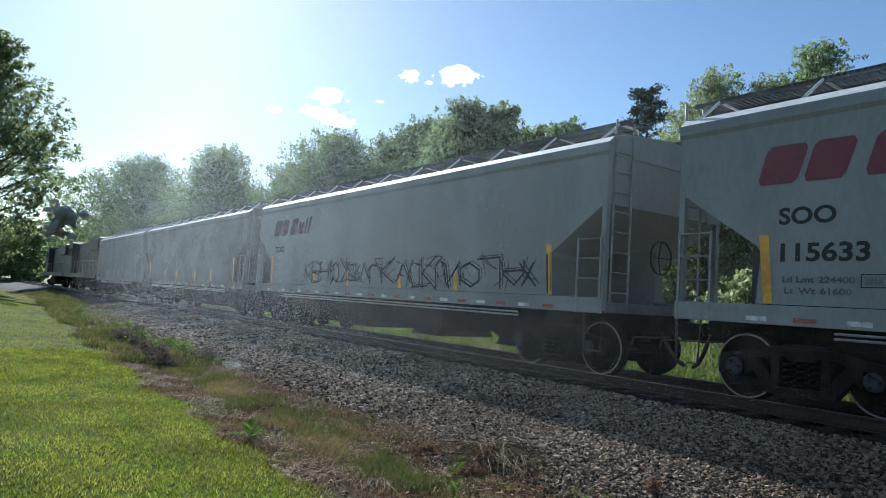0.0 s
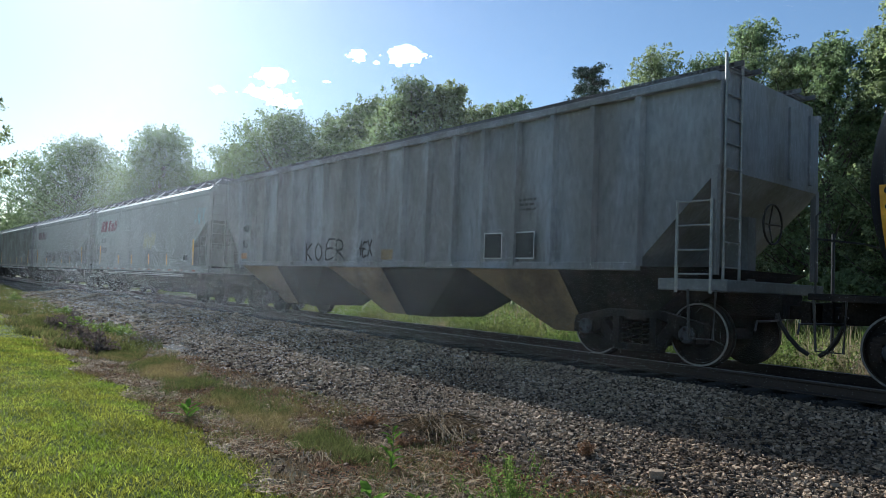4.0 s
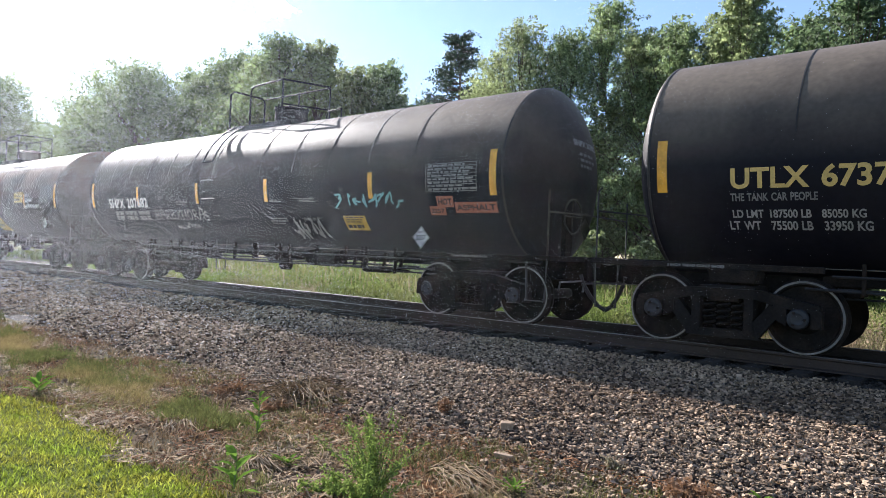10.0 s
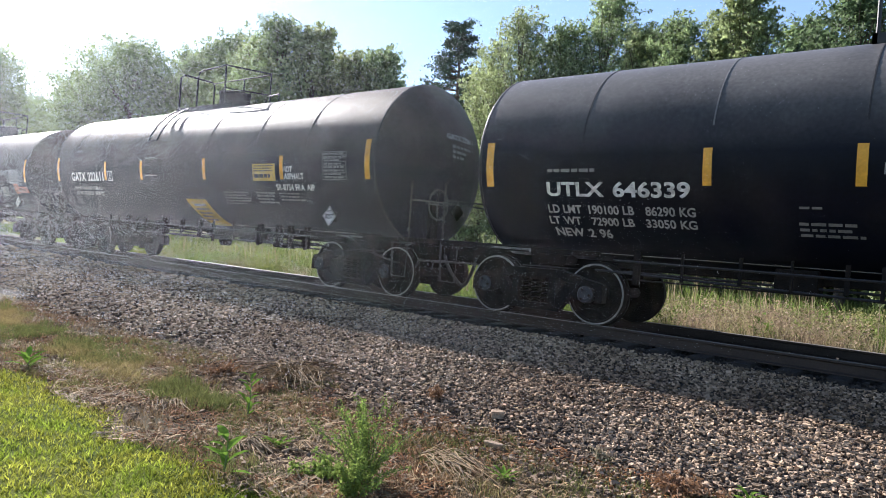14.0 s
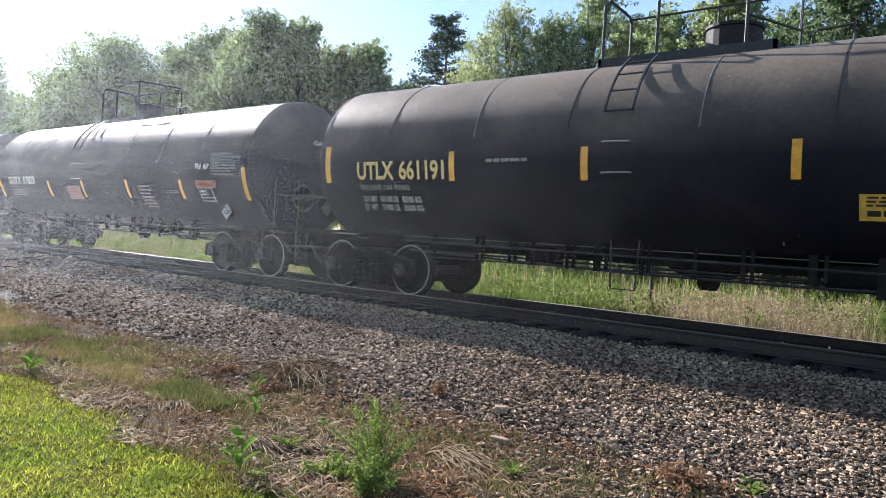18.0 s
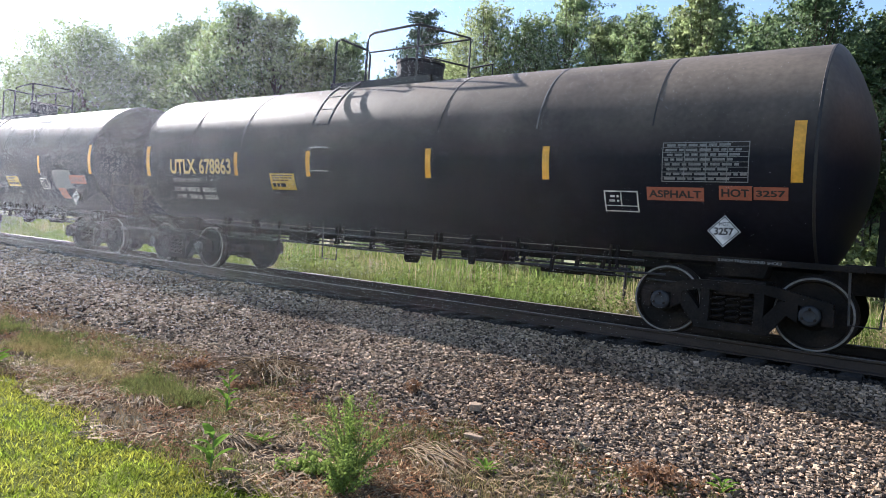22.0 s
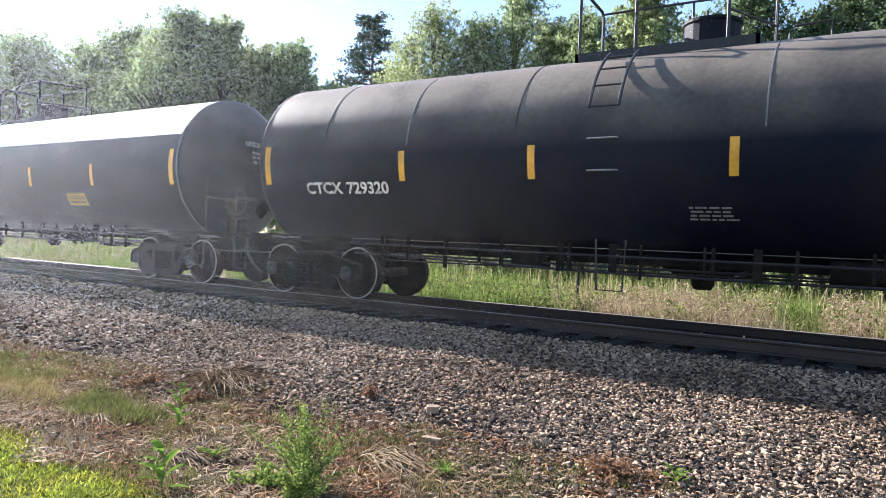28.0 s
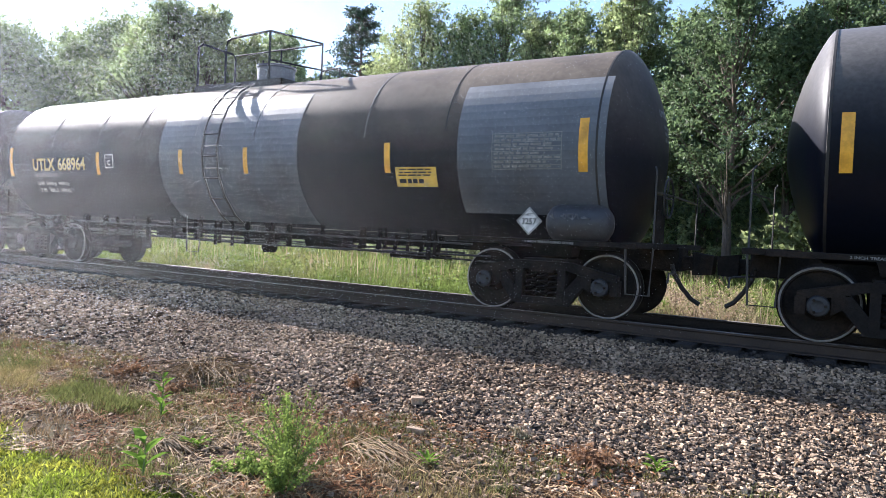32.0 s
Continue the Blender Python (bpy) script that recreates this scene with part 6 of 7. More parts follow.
    dict(mark="UTLX", front=286.10, rear=299.50, paint=FRESH, label="black tank car with a bare dark flank",
         stripes=[-3.7, -0.7, 1.8, 4.3], marks=[
         ]),
]
for spec in TANKS:
    tank_car(spec)


# ---- trees ----
def leaf_cloud(rng, centres, radii, per, size, flat=0.8, corners=4):
    """Small leaves scattered loosely round their twigs: three-cornered, or four-cornered and folded along the middle."""
    cs = np.repeat(np.asarray(centres), per, 0)
    rs = np.repeat(np.asarray(radii), per)[:, None]
    d = rng.normal(0, 0.55, size=cs.shape)
    d[:, 2] *= flat
    p = cs + d * rs
    a = rng.normal(size=p.shape)
    a /= np.linalg.norm(a, axis=1, keepdims=True)
    b = np.cross(a, rng.normal(size=p.shape))
    b /= np.linalg.norm(b, axis=1, keepdims=True)
    s = size * rng.uniform(0.55, 1.35, (len(p), 1))
    n = len(p)
    if corners == 3:
        v = np.stack([p - a * s - b * s * 0.5, p + a * s, p - a * s * 0.6 + b * s * 0.6], 1)
    else:
        v = np.stack([p - a * s, p + b * s * 0.55 + np.array([0, 0, 0.1]) * s, p + a * s, p - b * s * 0.55], 1)
    return v.reshape(-1, 3), np.arange(corners * n).reshape(n, corners)


def tree(x, y, height, width, seed, mat, sprays=150, per=9, leaf=0.10, start=0.12, label="leafy green tree at the edge of the wood", lean=0.0, name="tree", spread=1.0):
    """A tapered trunk with rising limbs, each a spray of twigs, and loose leaves round every twig."""
    rng = np.random.default_rng(seed)
    ob = tagged(new(name), label, name.replace("_", " "), "trees along the railway")
    ob.matrix_basis = pose(x, y, float(ground_z(x, y)) - 0.1)
    bm = bmesh.new()
    r0 = 0.011 * height + 0.04
    wob = rng.normal(0, 0.02 * height, (6, 2))
    stem = [(wob[i, 0] * i / 6 + lean * i / 5, wob[i, 1] * i / 6, height * 0.9 * i / 5) for i in range(6)]
    tube(bm, stem, [r0 * (1.15 - i / 5.2) for i in range(6)], 8)
    lobes = [(rng.uniform(0, 6.28), rng.uniform(-0.8, 0.9), rng.uniform(0.2, 0.55)) for _ in range(8)]
    mid, tall = (1 + start) / 2 * height, (1 - start) / 2 * height
    cs, rs = [], []
    for k in range(sprays):
        a, v = rng.uniform(0, 2 * math.pi), 1 - 2 * rng.uniform(0, 1) ** 1.25
        bulge = 0.66 + sum(g * max(0.0, math.cos(a - b)) ** 2 * max(0.0, 1 - abs(v - c) * 1.4) for b, c, g in lobes)
        r = rng.uniform(0.1, 1.0) ** 0.5 * bulge
        w = math.sqrt(max(0.0, 1 - abs(v) ** 2.2)) * (1.0 if v < 0 else 1 - 0.3 * v)
        q = r * w * width / 2
        c = np.array([q * math.cos(a) + lean * (mid + v * tall) / height, q * math.sin(a), mid + v * tall * 0.95])
        out = np.array([math.cos(a) * 0.75, math.sin(a) * 0.75, rng.uniform(-0.1, 0.8) + 0.6 * max(0.0, v)])
        out *= width * rng.uniform(0.07, 0.17) / np.linalg.norm(out)
        twigs = 7
        for j in range(twigs):
            u = (j + 0.5) / twigs
            cs.append(c + out * (2 * u - 0.8) + rng.normal(0, 0.028 * width * (1.1 - 0.7 * u), 3))
            rs.append(width * rng.uniform(0.022, 0.055) * (1.15 - 0.6 * u) * spread)
        if k % 4 == 0:
            i = min(4.9, max(0.6, (c[2] / height - 0.14) * 5))
            j = int(i)
            p = Vector(stem[j]).lerp(Vector(stem[min(j + 1, 5)]), i - j)
            tip = Vector(c + out * 0.9)
            tube(bm, [p, (p + tip) / 2 + Vector((0, 0, -0.02 * height)), tip], [r0 * 0.3, r0 * 0.17, r0 * 0.04], 5)
    part("trunk", bm, BARK, ob)
    v, f = leaf_cloud(rng, cs, rs, per, leaf, corners=3)
    part("crown", raw_mesh("crown", v, f, mat), mat, ob)
    return ob


def pine(x, y, height, seed):
    rng = np.random.default_rng(seed)
    ob = tagged(new("pine_tree"), "dark pine with tiered open branches rising over the wood", "pine tree", "trees along the railway")
    ob.matrix_basis = pose(x, y, float(ground_z(x, y)) - 0.1)
    bm = bmesh.new()
    tube(bm, [(0, 0, 0), (0.1, 0, height * 0.5), (0, 0.1, height * 0.98)], [0.26, 0.16, 0.03], 8)
    cs, rs = [], []
    for k in range(26):
        h = 0.35 + 0.65 * k / 25
        reach = (1.05 - h) * height * 0.30 + 0.5
        for j in range(5):
            a = rng.uniform(0, 2 * math.pi)
            q = rng.uniform(0.55, 1.1) * reach
            tip = (q * math.cos(a), q * math.sin(a), h * height + 0.1 * q)
            tube(bm, [(0, 0, h * height - 0.1), tip], [0.05, 0.015], 4)
            for m in (0.55, 0.8, 1.0):
                cs.append((tip[0] * m, tip[1] * m, tip[2] * m + (1 - m) * h * height))
                rs.append(0.20 + 0.22 * m * min(1.0, q))
    part("trunk", bm, BARK, ob)
    v, f = leaf_cloud(rng, cs, rs, 44, 0.085, 0.45)
    part("crown", raw_mesh("needles", v, f, NEEDLE), NEEDLE, ob)
    return ob


def build_trees():
    pine(-24.8, 31.0, 14.1, 3)
    wood = [(-103.5, 21, 17.8, 15, LEAF), (-79.1, 24, 16.6, 10.5, LEAF), (-86, 26, 14.5, 10, LEAF), (-67.8, 33, 17.8, 13, LEAF), (-73, 31, 15, 10, LEAF), (-61, 36, 17.5, 9, LEAF),
            (-55.9, 36, 18.4, 9, LEAF), (-51, 36, 17.4, 8, LEAF_B), (-47.2, 35, 18.3, 8.5, LEAF), (-43.5, 36, 17.6, 6.5, LEAF_B), (-39.8, 40, 14.2, 6, LEAF), (-35.5, 40, 12.5, 6, LEAF_B),
            (-42, 42, 17.2, 7, LEAF), (-37.6, 43, 13.4, 7, LEAF_B), (-42.6, 38.8, 15.9, 7.5, LEAF_B), (-64, 38, 16, 9, LEAF_B), (-31, 40, 11.0, 7, LEAF), (-26.5, 41, 9.6, 7, LEAF_B), (-21.0, 29, 11.0, 4.5, LEAF_B), (-18.6, 28, 13.1, 5.0, LEAF_B), (-16.6, 29, 12.6, 4.6, LEAF), (-14.7, 30, 13.9, 4.8, LEAF),
            (-12.6, 29, 12.0, 4.2, LEAF_B), (-10.8, 28, 11.9, 4.4, LEAF), (-9.2, 29, 11.6, 4.0, LEAF), (-7.8, 27, 12.0, 3.6, LEAF_B), (-6.2, 29, 10.8, 3.8, LEAF), (-5.0, 27, 9.4, 3.4, LEAF_SHADE),
            (-3.6, 24, 9.9, 4.0, LEAF_SHADE), (-2.0, 25.5, 9.2, 3.8, LEAF_SHADE), (-0.7, 25, 9.9, 4.6, LEAF_SHADE), (1.6, 24, 10.6, 4.4, LEAF_SHADE), (4.0, 26, 11.5, 5.0, LEAF), (7.0, 25, 12, 5.5, LEAF), (11, 27, 12, 7, LEAF)]
    for i, (x, y, h, w, m) in enumerate(wood):
        far = math.hypot(x, y) > 48
        bare = -4 < x < 1
        tree(x, y, h - (0.5 if -22 < x < -9 else -0.1), w * (1.12 if far else 1.2), 11 + i, m, sprays=int(3.2 * w * h) if far else 270, per=10 if far else 10 if bare else 15, leaf=0.15 if far else 0.074, start=0.36 if bare else 0.10, spread=1.25 if far else 1.3,
             label="leafy green tree in the hazy far wood" if far else "leafy green tree at the edge of the wood")
    for i, (x, y, h, w) in enumerate([(-34, 46, 14, 10), (-24, 44, 10, 9), (-14, 42, 11, 9), (-6, 40, 5.6, 9), (2, 38, 8, 9), (-1, 33, 4.2, 8), (6, 34, 9, 8), (12, 36, 10, 9), (-10, 35, 9, 8), (-95, 34, 15, 14), (-118, 30, 15, 15), (-135, 24, 15, 16)]):
        tree(x, y, h, w, 90 + i, LEAF, sprays=120, per=9, leaf=0.30, start=0.03, label="dense green tree deep in the wood")
    for i, x in enumerate(np.arange(-60, 12, 4.2)):
        y = 25.5 + 2.5 * math.sin(i * 2.1) + (6 if x < -26 else 0)
        tree(x, y, 2.2 + 0.9 * math.sin(i * 1.3) ** 2, 4.2, 140 + i, LEAF_B if i % 3 else LEAF, sprays=60, per=10, leaf=0.12, start=0.02, label="low leafy shrub under the trees", name="shrub")
    tree(-70, 0.6, 21.5, 12.5, 77, LEAF_B, sprays=440, per=20, leaf=0.16, start=0.06, label="tall full tree at the lawn's far end")
    for i, (x, y, h) in enumerate([(-150, 9, 9.5), (-158, 2, 10), (-165, 13, 9), (-180, 6, 11), (-175, -6, 12), (-200, 16, 12), (-190, 25, 13), (-160, -14, 12)]):
        tree(x, y, h, 13, 200 + i, LEAF, sprays=110, per=7, leaf=0.45, start=0.02, label="far tree closing the view along the line")


build_trees()


# ---- clouds ----
def cloud(x, y, z, wide, high, seed):
    """A heap of many small puffs, dense below its middle and frayed at the rim."""
    rng = np.random.default_rng(seed)
    bm = bmesh.new()
    for k in range(70):
        a, c = np.clip(rng.normal(0, 0.42), -1.2, 1.2), np.clip(rng.normal(0, 0.4), -1, 1)
        r = high * rng.uniform(0.06, 0.24) * (1.15 - 0.75 * min(1.2, math.hypot(a, c)))
        m = Matrix.LocRotScale((a * wide / 2, rng.uniform(-0.2, 0.2) * wide, c * high * 0.45 * (1.1 - 0.6 * abs(a))), None, (r * 1.6, r * 1.4, r * 0.9))
        bmesh.ops.create_icosphere(bm, subdivisions=2, radius=1, matrix=m)
    for v in bm.verts:
        v.co += Vector(noise.noise_vector(v.co * (5.0 / high))) * high * 0.10 + Vector(noise.noise_vector(v.co * (17.0 / high))) * high * 0.05
    ob = link_mesh("cloud", bm, CLOUD, smooth=True)
    ob.matrix_basis = pose(x, y, z, 0, 0, math.degrees(math.atan2(y, x)) + 90)
    return tagged(ob, "small white fair-weather cloud in blue sky", "cloud", "clouds")


CLOUD = material("cloud_white", (0.9, 0.9, 0.92), 1.0, bump=0, spread=0.02)
CLOUD.node_tree.nodes["Principled BSDF"].inputs["Emission Color"].default_value = (0.85, 0.93, 1.0, 1)
CLOUD.node_tree.nodes["Principled BSDF"].inputs["Emission Strength"].default_value = 0.8
for i, q in enumerate([(-1309, 605, 416, 78, 44), (-1322, 600, 380, 120, 30), (-1309, 636, 365, 80, 30), (-1359, 512, 376, 32, 18), (-1213, 748, 471, 42, 30), (-1153, 831, 478, 90, 52),
                       (-1194, 784, 460, 15, 10), (-1258, 704, 415, 17, 8)]):
    cloud(*q, i + 1)


SMOKE = material("exhaust_smoke", (0.5, 0.5, 0.5), 1.0, bump=0, spread=0.1, scale=0.3, fine=2, trans=0.4)


def exhaust_smoke(place, z, seed):
    """A loose heap of small puffs drifting over the engines, carried along with them."""
    rng = np.random.default_rng(seed)
    bm = bmesh.new()
    for k in range(60):
        u = rng.uniform(0, 1)
        r = (0.35 + 0.55 * u) * rng.uniform(0.5, 1.0)
        m = Matrix.LocRotScale((5.0 * u - 1 + rng.normal(0, 0.8), rng.normal(0, 0.9), z + 2.6 * u ** 0.6 + rng.normal(0, 0.7)), None, (r * 1.2, r, r * 0.9))
        bmesh.ops.create_icosphere(bm, subdivisions=2, radius=1, matrix=m)
    for v in bm.verts:
        v.co += Vector(noise.noise_vector(v.co * 0.9)) * 0.4 + Vector(noise.noise_vector(v.co * 3.0)) * 0.15
    ob = link_mesh("exhaust_smoke", bm, SMOKE, smooth=True)
    CARS.append((ob, place))
    return tagged(ob, "grey exhaust smoke drifting over the engines", "smoke", kind="stuff")


exhaust_smoke(-98.0, 6.0, 5)


# ---- loose cover of the ground ----
def stones(count, x0, x1, y0, y1, size, seed, dens=None):
    """Angular stones lying on the bed: bent boxes with knocked-off corners."""
    rng = np.random.default_rng(seed)
    x, y = rng.uniform(x0, x1, count), rng.uniform(y0, y1, count)
    if dens is not None:
        keep = rng.uniform(0, 1, count) < dens(x, y)
        x, y = x[keep], y[keep]
    n = len(x)
    s = size * rng.uniform(0.5, 1.4, (n, 1)) * np.array([1.05, 0.75, 0.5]) * rng.uniform(0.75, 1.25, (n, 3))
    cube = np.array([[-1, -1, -1], [1, -1, -1], [1, 1, -1], [-1, 1, -1], [-1, -1, 1], [1, -1, 1], [1, 1, 1], [-1, 1, 1]]) * 0.5
    v = cube[None] * (1 + rng.uniform(-0.5, 0.15, (n, 8, 3)))
    v *= s[:, None, :]
    yaw, tip = rng.uniform(0, 2 * math.pi, n), rng.normal(0, 0.75, n)
    c, k, e, g = np.cos(yaw), np.sin(yaw), np.cos(tip), np.sin(tip)
    m = np.stack([np.stack([c, -k * e, k * g], -1), np.stack([k, c * e, -c * g], -1), np.stack([0 * c, g, e], -1)], 1)
    v = np.einsum("nij,nkj->nki", m, v)
    v += np.stack([x, y, ground_z(x, y) + size * rng.uniform(-0.3, 1.0, n)], -1)[:, None]
    quad = np.array([[4, 5, 6, 7], [0, 1, 5, 4], [1, 2, 6, 5], [2, 3, 7, 6], [3, 0, 4, 7]])
    return v.reshape(-1, 3), (np.arange(n)[:, None, None] * 8 + quad).reshape(-1, 4)


def bed_edge(x):
    return 4.75 + 0.07 * np.clip(-3 - x, 0, 14) + 0.2 * np.sin(x * 1.1) + 0.1 * np.sin(x * 3.1)


def build_ballast():
    fade = lambda x, y: np.clip((y - bed_edge(x) + 0.35) / 0.7, 0.0, 1) * np.where((y > 9.3) & (y < 9.55), 0, 1)
    sets = [(80000, -9.0, 1.6, 4.0, 9.32, 0.030, 1), (32000, -20, -9.0, 4.2, 9.32, 0.052, 2), (17000, -45, -20, 4.5, 9.32, 0.085, 3), (9000, -24, 1.6, 9.5, 12.6, 0.06, 4), (9000, 1.6, 14, 4.2, 9.32, 0.075, 6), (2500, 1.6, 14, 9.5, 12.4, 0.08, 7),
            (9000, -9.0, 1.6, 4.3, 9.32, 0.042, 5)]
    vs, fs, base = [], [], 0
    for n, x0, x1, y0, y1, size, seed in sets:
        v, f = stones(n, x0, x1, y0, y1, size, seed, fade)
        vs.append(v)
        fs.append(f + base)
        base += len(v)
    vs, fs = np.concatenate(vs), np.concatenate(fs)
    me = raw_mesh("ballast_stones", vs, fs, STONE)
    me.materials.append(DARK_STONE)                                  # darker stones beside and between the rails
    x, y = vs[fs[:, 0], 0], vs[fs[:, 0], 1]
    me.polygons.foreach_set("material_index", (y > 9.0 + 0.06 * np.sin(x * 2.1) + 0.05 * np.sin(x * 7.3)).astype(np.int32))
    ob = new("ballast_stones", me)
    tagged(ob, "grey-brown crushed ballast stones beside the rails", "ballast", kind="stuff")
    v, f = stones(5000, -14, 1.0, 2.9, 5.2, 0.03, 9)
    tagged(new("verge_pebbles", raw_mesh("verge_pebbles", v, f, STONE)), "scattered small stones in the bare verge", "pebbles", kind="stuff")


def blades(x, y, height, width, rng, lean=0.5, base_lift=0.0):
    """Bent grass blades: one quad and a tip each."""
    n = len(x)
    a = rng.uniform(0, 2 * math.pi, n)
    h = height * rng.uniform(0.5, 1.25, n)
    side = np.stack([np.cos(a), np.sin(a), 0 * a], -1) * (width * rng.uniform(0.6, 1.3, n))[:, None]
    b = rng.uniform(0, 2 * math.pi, n)
    out = np.stack([np.cos(b), np.sin(b), 0 * b], -1) * (h * lean * rng.uniform(0.2, 1.0, n))[:, None]
    p = np.stack([x, y, ground_z(x, y) - 0.01 + base_lift], -1)
    up = np.array([0, 0, 1.0]) * h[:, None]
    v = np.stack([p - side / 2, p + side / 2, p + side * 0.35 + out * 0.35 + up * 0.6, p - side * 0.35 + out * 0.35 + up * 0.6, p + out + up * 0.95], 1)
    k = np.arange(n)[:, None] * 5
    quads = k + np.array([[0, 1, 2, 3]])
    tips = k + np.array([[3, 2, 4, 4]])
    return v.reshape(-1, 3), quads, tips


def grass(name, x, y, height, width, mat, seed, label, category, lean=0.5):
    rng = np.random.default_rng(seed)
    v, q, t = blades(x, y, height, width, rng, lean)
    me = bpy.data.meshes.new(name)
    tri = t[:, :3]
    me.from_pydata(v.tolist(), [], q.tolist() + tri.tolist())
    me.materials.append(mat)
    return tagged(new(name, me), label, category, kind="stuff")


def scatter(n, x0, x1, y0, y1, seed, power=1.0):
    rng = np.random.default_rng(seed)
    return x1 - (x1 - x0) * rng.uniform(0, 1, n) ** power, rng.uniform(y0, y1, n)


def litter(name, x, y, length, width, mat, seed, label, heading=None):
    """Dead stalks lying flat, one over the other."""
    rng = np.random.default_rng(seed)
    n = len(x)
    a = rng.uniform(0, 2 * math.pi, n) if heading is None else rng.normal(heading, 0.6, n)
    l = (length * rng.uniform(0.4, 1.3, n))[:, None]
    d = np.stack([np.cos(a), np.sin(a), rng.uniform(-0.05, 0.28, n)], -1) * l
    s = np.stack([-np.sin(a), np.cos(a), rng.uniform(-0.6, 0.6, n)], -1) * (width * rng.uniform(0.6, 1.4, n))[:, None] / 2
    p = np.stack([x, y, ground_z(x, y) + rng.uniform(0.0, 0.03, n)], -1)
    bend = np.array([0, 0, 1.0]) * (l * rng.uniform(0, 0.15, (n, 1)))
    v = np.stack([p - s, p + s, p + d * 0.55 + s + bend, p + d * 0.55 - s + bend, p + d + s * 0.3, p + d - s * 0.3], 1)
    k = np.arange(n)[:, None, None] * 6
    f = (k + np.array([[0, 1, 2, 3], [3, 2, 4, 5]])).reshape(-1, 4)
    return tagged(new(name, raw_mesh(name, v.reshape(-1, 3), f, mat)), label, "dead grass", kind="stuff")


def tufts(x, y, n, reach, rng):
    return np.repeat(x, n) + rng.normal(0, reach, len(x) * n), np.repeat(y, n) + rng.normal(0, reach * 0.8, len(x) * n)


def strip_mid(x):
    """Middle of the strip of grass that grows between the mown lawn and the stones."""
    return 4.0 + 0.045 * np.clip(-9 - x, 0, 60) + 0.1 * np.sin(x * 1.3)


def build_grass():
    x, y = scatter(170000, -18, -1.8, -0.5, 3.6, 21, 1.7)
    k = y < lawn_edge(x) + np.random.default_rng(2).normal(0, 0.08, len(x))
    grass("lawn_grass", x[k], y[k], 0.045, 0.0095, BLADE, 22, "short mown bright green lawn grass", "grass", 1.3)
    x, y = scatter(56000, -75, -13, -3, 5.6, 23, 1.3)
    k = y < lawn_edge(x) + 0.1
    grass("far_lawn_grass", x[k], y[k], 0.05, 0.022, BLADE, 24, "mown lawn running along the line", "grass", 0.9)
    x, y = scatter(38000, -22, 14, -9, 3.4, 25)
    k = (y < lawn_edge(x)) & ((x > -2.2) | (y < 0.0))
    grass("near_lawn_grass", x[k], y[k], 0.045, 0.022, BLADE, 26, "mown lawn round the viewpoint", "grass", 0.9)
    x, y = scatter(60000, -2.1, 4.5, -3.0, 3.4, 27)
    x[:25000] = np.random.default_rng(28).uniform(-9.0, -1.8, 25000)
    y[:25000] = np.random.default_rng(29).uniform(-3.0, -0.45, 25000)
    k = y < lawn_edge(x) + np.random.default_rng(4).normal(0, 0.08, len(x))
    grass("lawn_underfoot", x[k], y[k], 0.045, 0.0095, BLADE, 30, "short mown bright green lawn grass", "grass", 1.3)
    # the verge between lawn and stones: a green strip, straw litter, low brown weeds
    rng = np.random.default_rng(31)
    x = rng.uniform(-17, -5.6, 1700)
    y = strip_mid(x) + rng.normal(0, 0.26, len(x)) * np.clip((-4.4 - x) / 3, 0.4, 1)
    k = np.sin(x * 1.9 + 2 * np.sin(y * 3)) + 0.8 * np.sin(x * 4.7 + y * 5) > -0.95
    gx, gy = tufts(x[k], y[k], 26, 0.06, rng)
    grass("verge_grass", gx, gy, 0.11, 0.007, VERGE, 41, "rough olive-green grass strip along the stones", "grass", 0.8)
    x = rng.uniform(-75, -16, 1500)
    y = lawn_edge(x) + rng.uniform(0.0, 2.2, len(x))
    k = np.sin(x * 0.8 + y * 2.0) + np.sin(x * 0.37 - y) > -1.3
    gx, gy = tufts(x[k], y[k], 26, 0.16, rng)
    grass("far_verge_grass", gx, gy, 0.2, 0.022, VERGE, 42, "rough olive-green grass along the far verge", "grass", 0.8)
    x = rng.uniform(-10, 0.0, 1700)
    y = rng.uniform(2.5, 5.3, len(x))
    k = (y > lawn_edge(x) - 0.05) & (np.sin(x * 2.3 + y * 1.7) + np.sin(x * 0.9 - y * 3.1) > -0.1)
    gx, gy = tufts(x[k], y[k], 22, 0.06, rng)
    grass("green_tufts", gx, gy, 0.08, 0.006, VERGE, 43, "sparse green tufts in the bare verge", "grass", 0.9)
    x = rng.uniform(-18, 0.4, 1500)
    y = rng.uniform(2.5, 5.3, len(x))
    k = (y > lawn_edge(x) - 0.1) & (y < bed_edge(x) + 0.4)
    gx, gy = tufts(x[k], y[k], 20, 0.06, rng)
    grass("dry_verge_grass", gx, gy, 0.085, 0.006, STRAW, 44, "dry straw-coloured tufts in the verge", "grass", 1.2)
    x, y = np.concatenate([scatter(44000, -14, 0.5, 2.4, 4.7, 45, 1.2), scatter(9000, 0.5, 9, 2.4, 4.9, 65)], 1)
    k = (y > lawn_edge(x) - 0.12) & (np.sin(x * 1.9 + y * 2.6) + np.sin(x * 4.1 - y * 1.3) + np.random.default_rng(3).normal(0, 0.6, len(x)) > 0.25)
    litter("straw_litter", x[k], y[k], 0.13, 0.008, STRAW, 46, "matted dead straw on the bare verge")
    x, y = np.concatenate([scatter(42000, -14, 0.6, 2.5, 5.4, 47, 1.2), scatter(7000, 0.6, 9, 2.5, 5.4, 67)], 1)
    k = (y > lawn_edge(x)) & (np.sin(x * 1.3 - y * 2.6) + np.sin(x * 3.1 + y * 1.3) > -0.4)
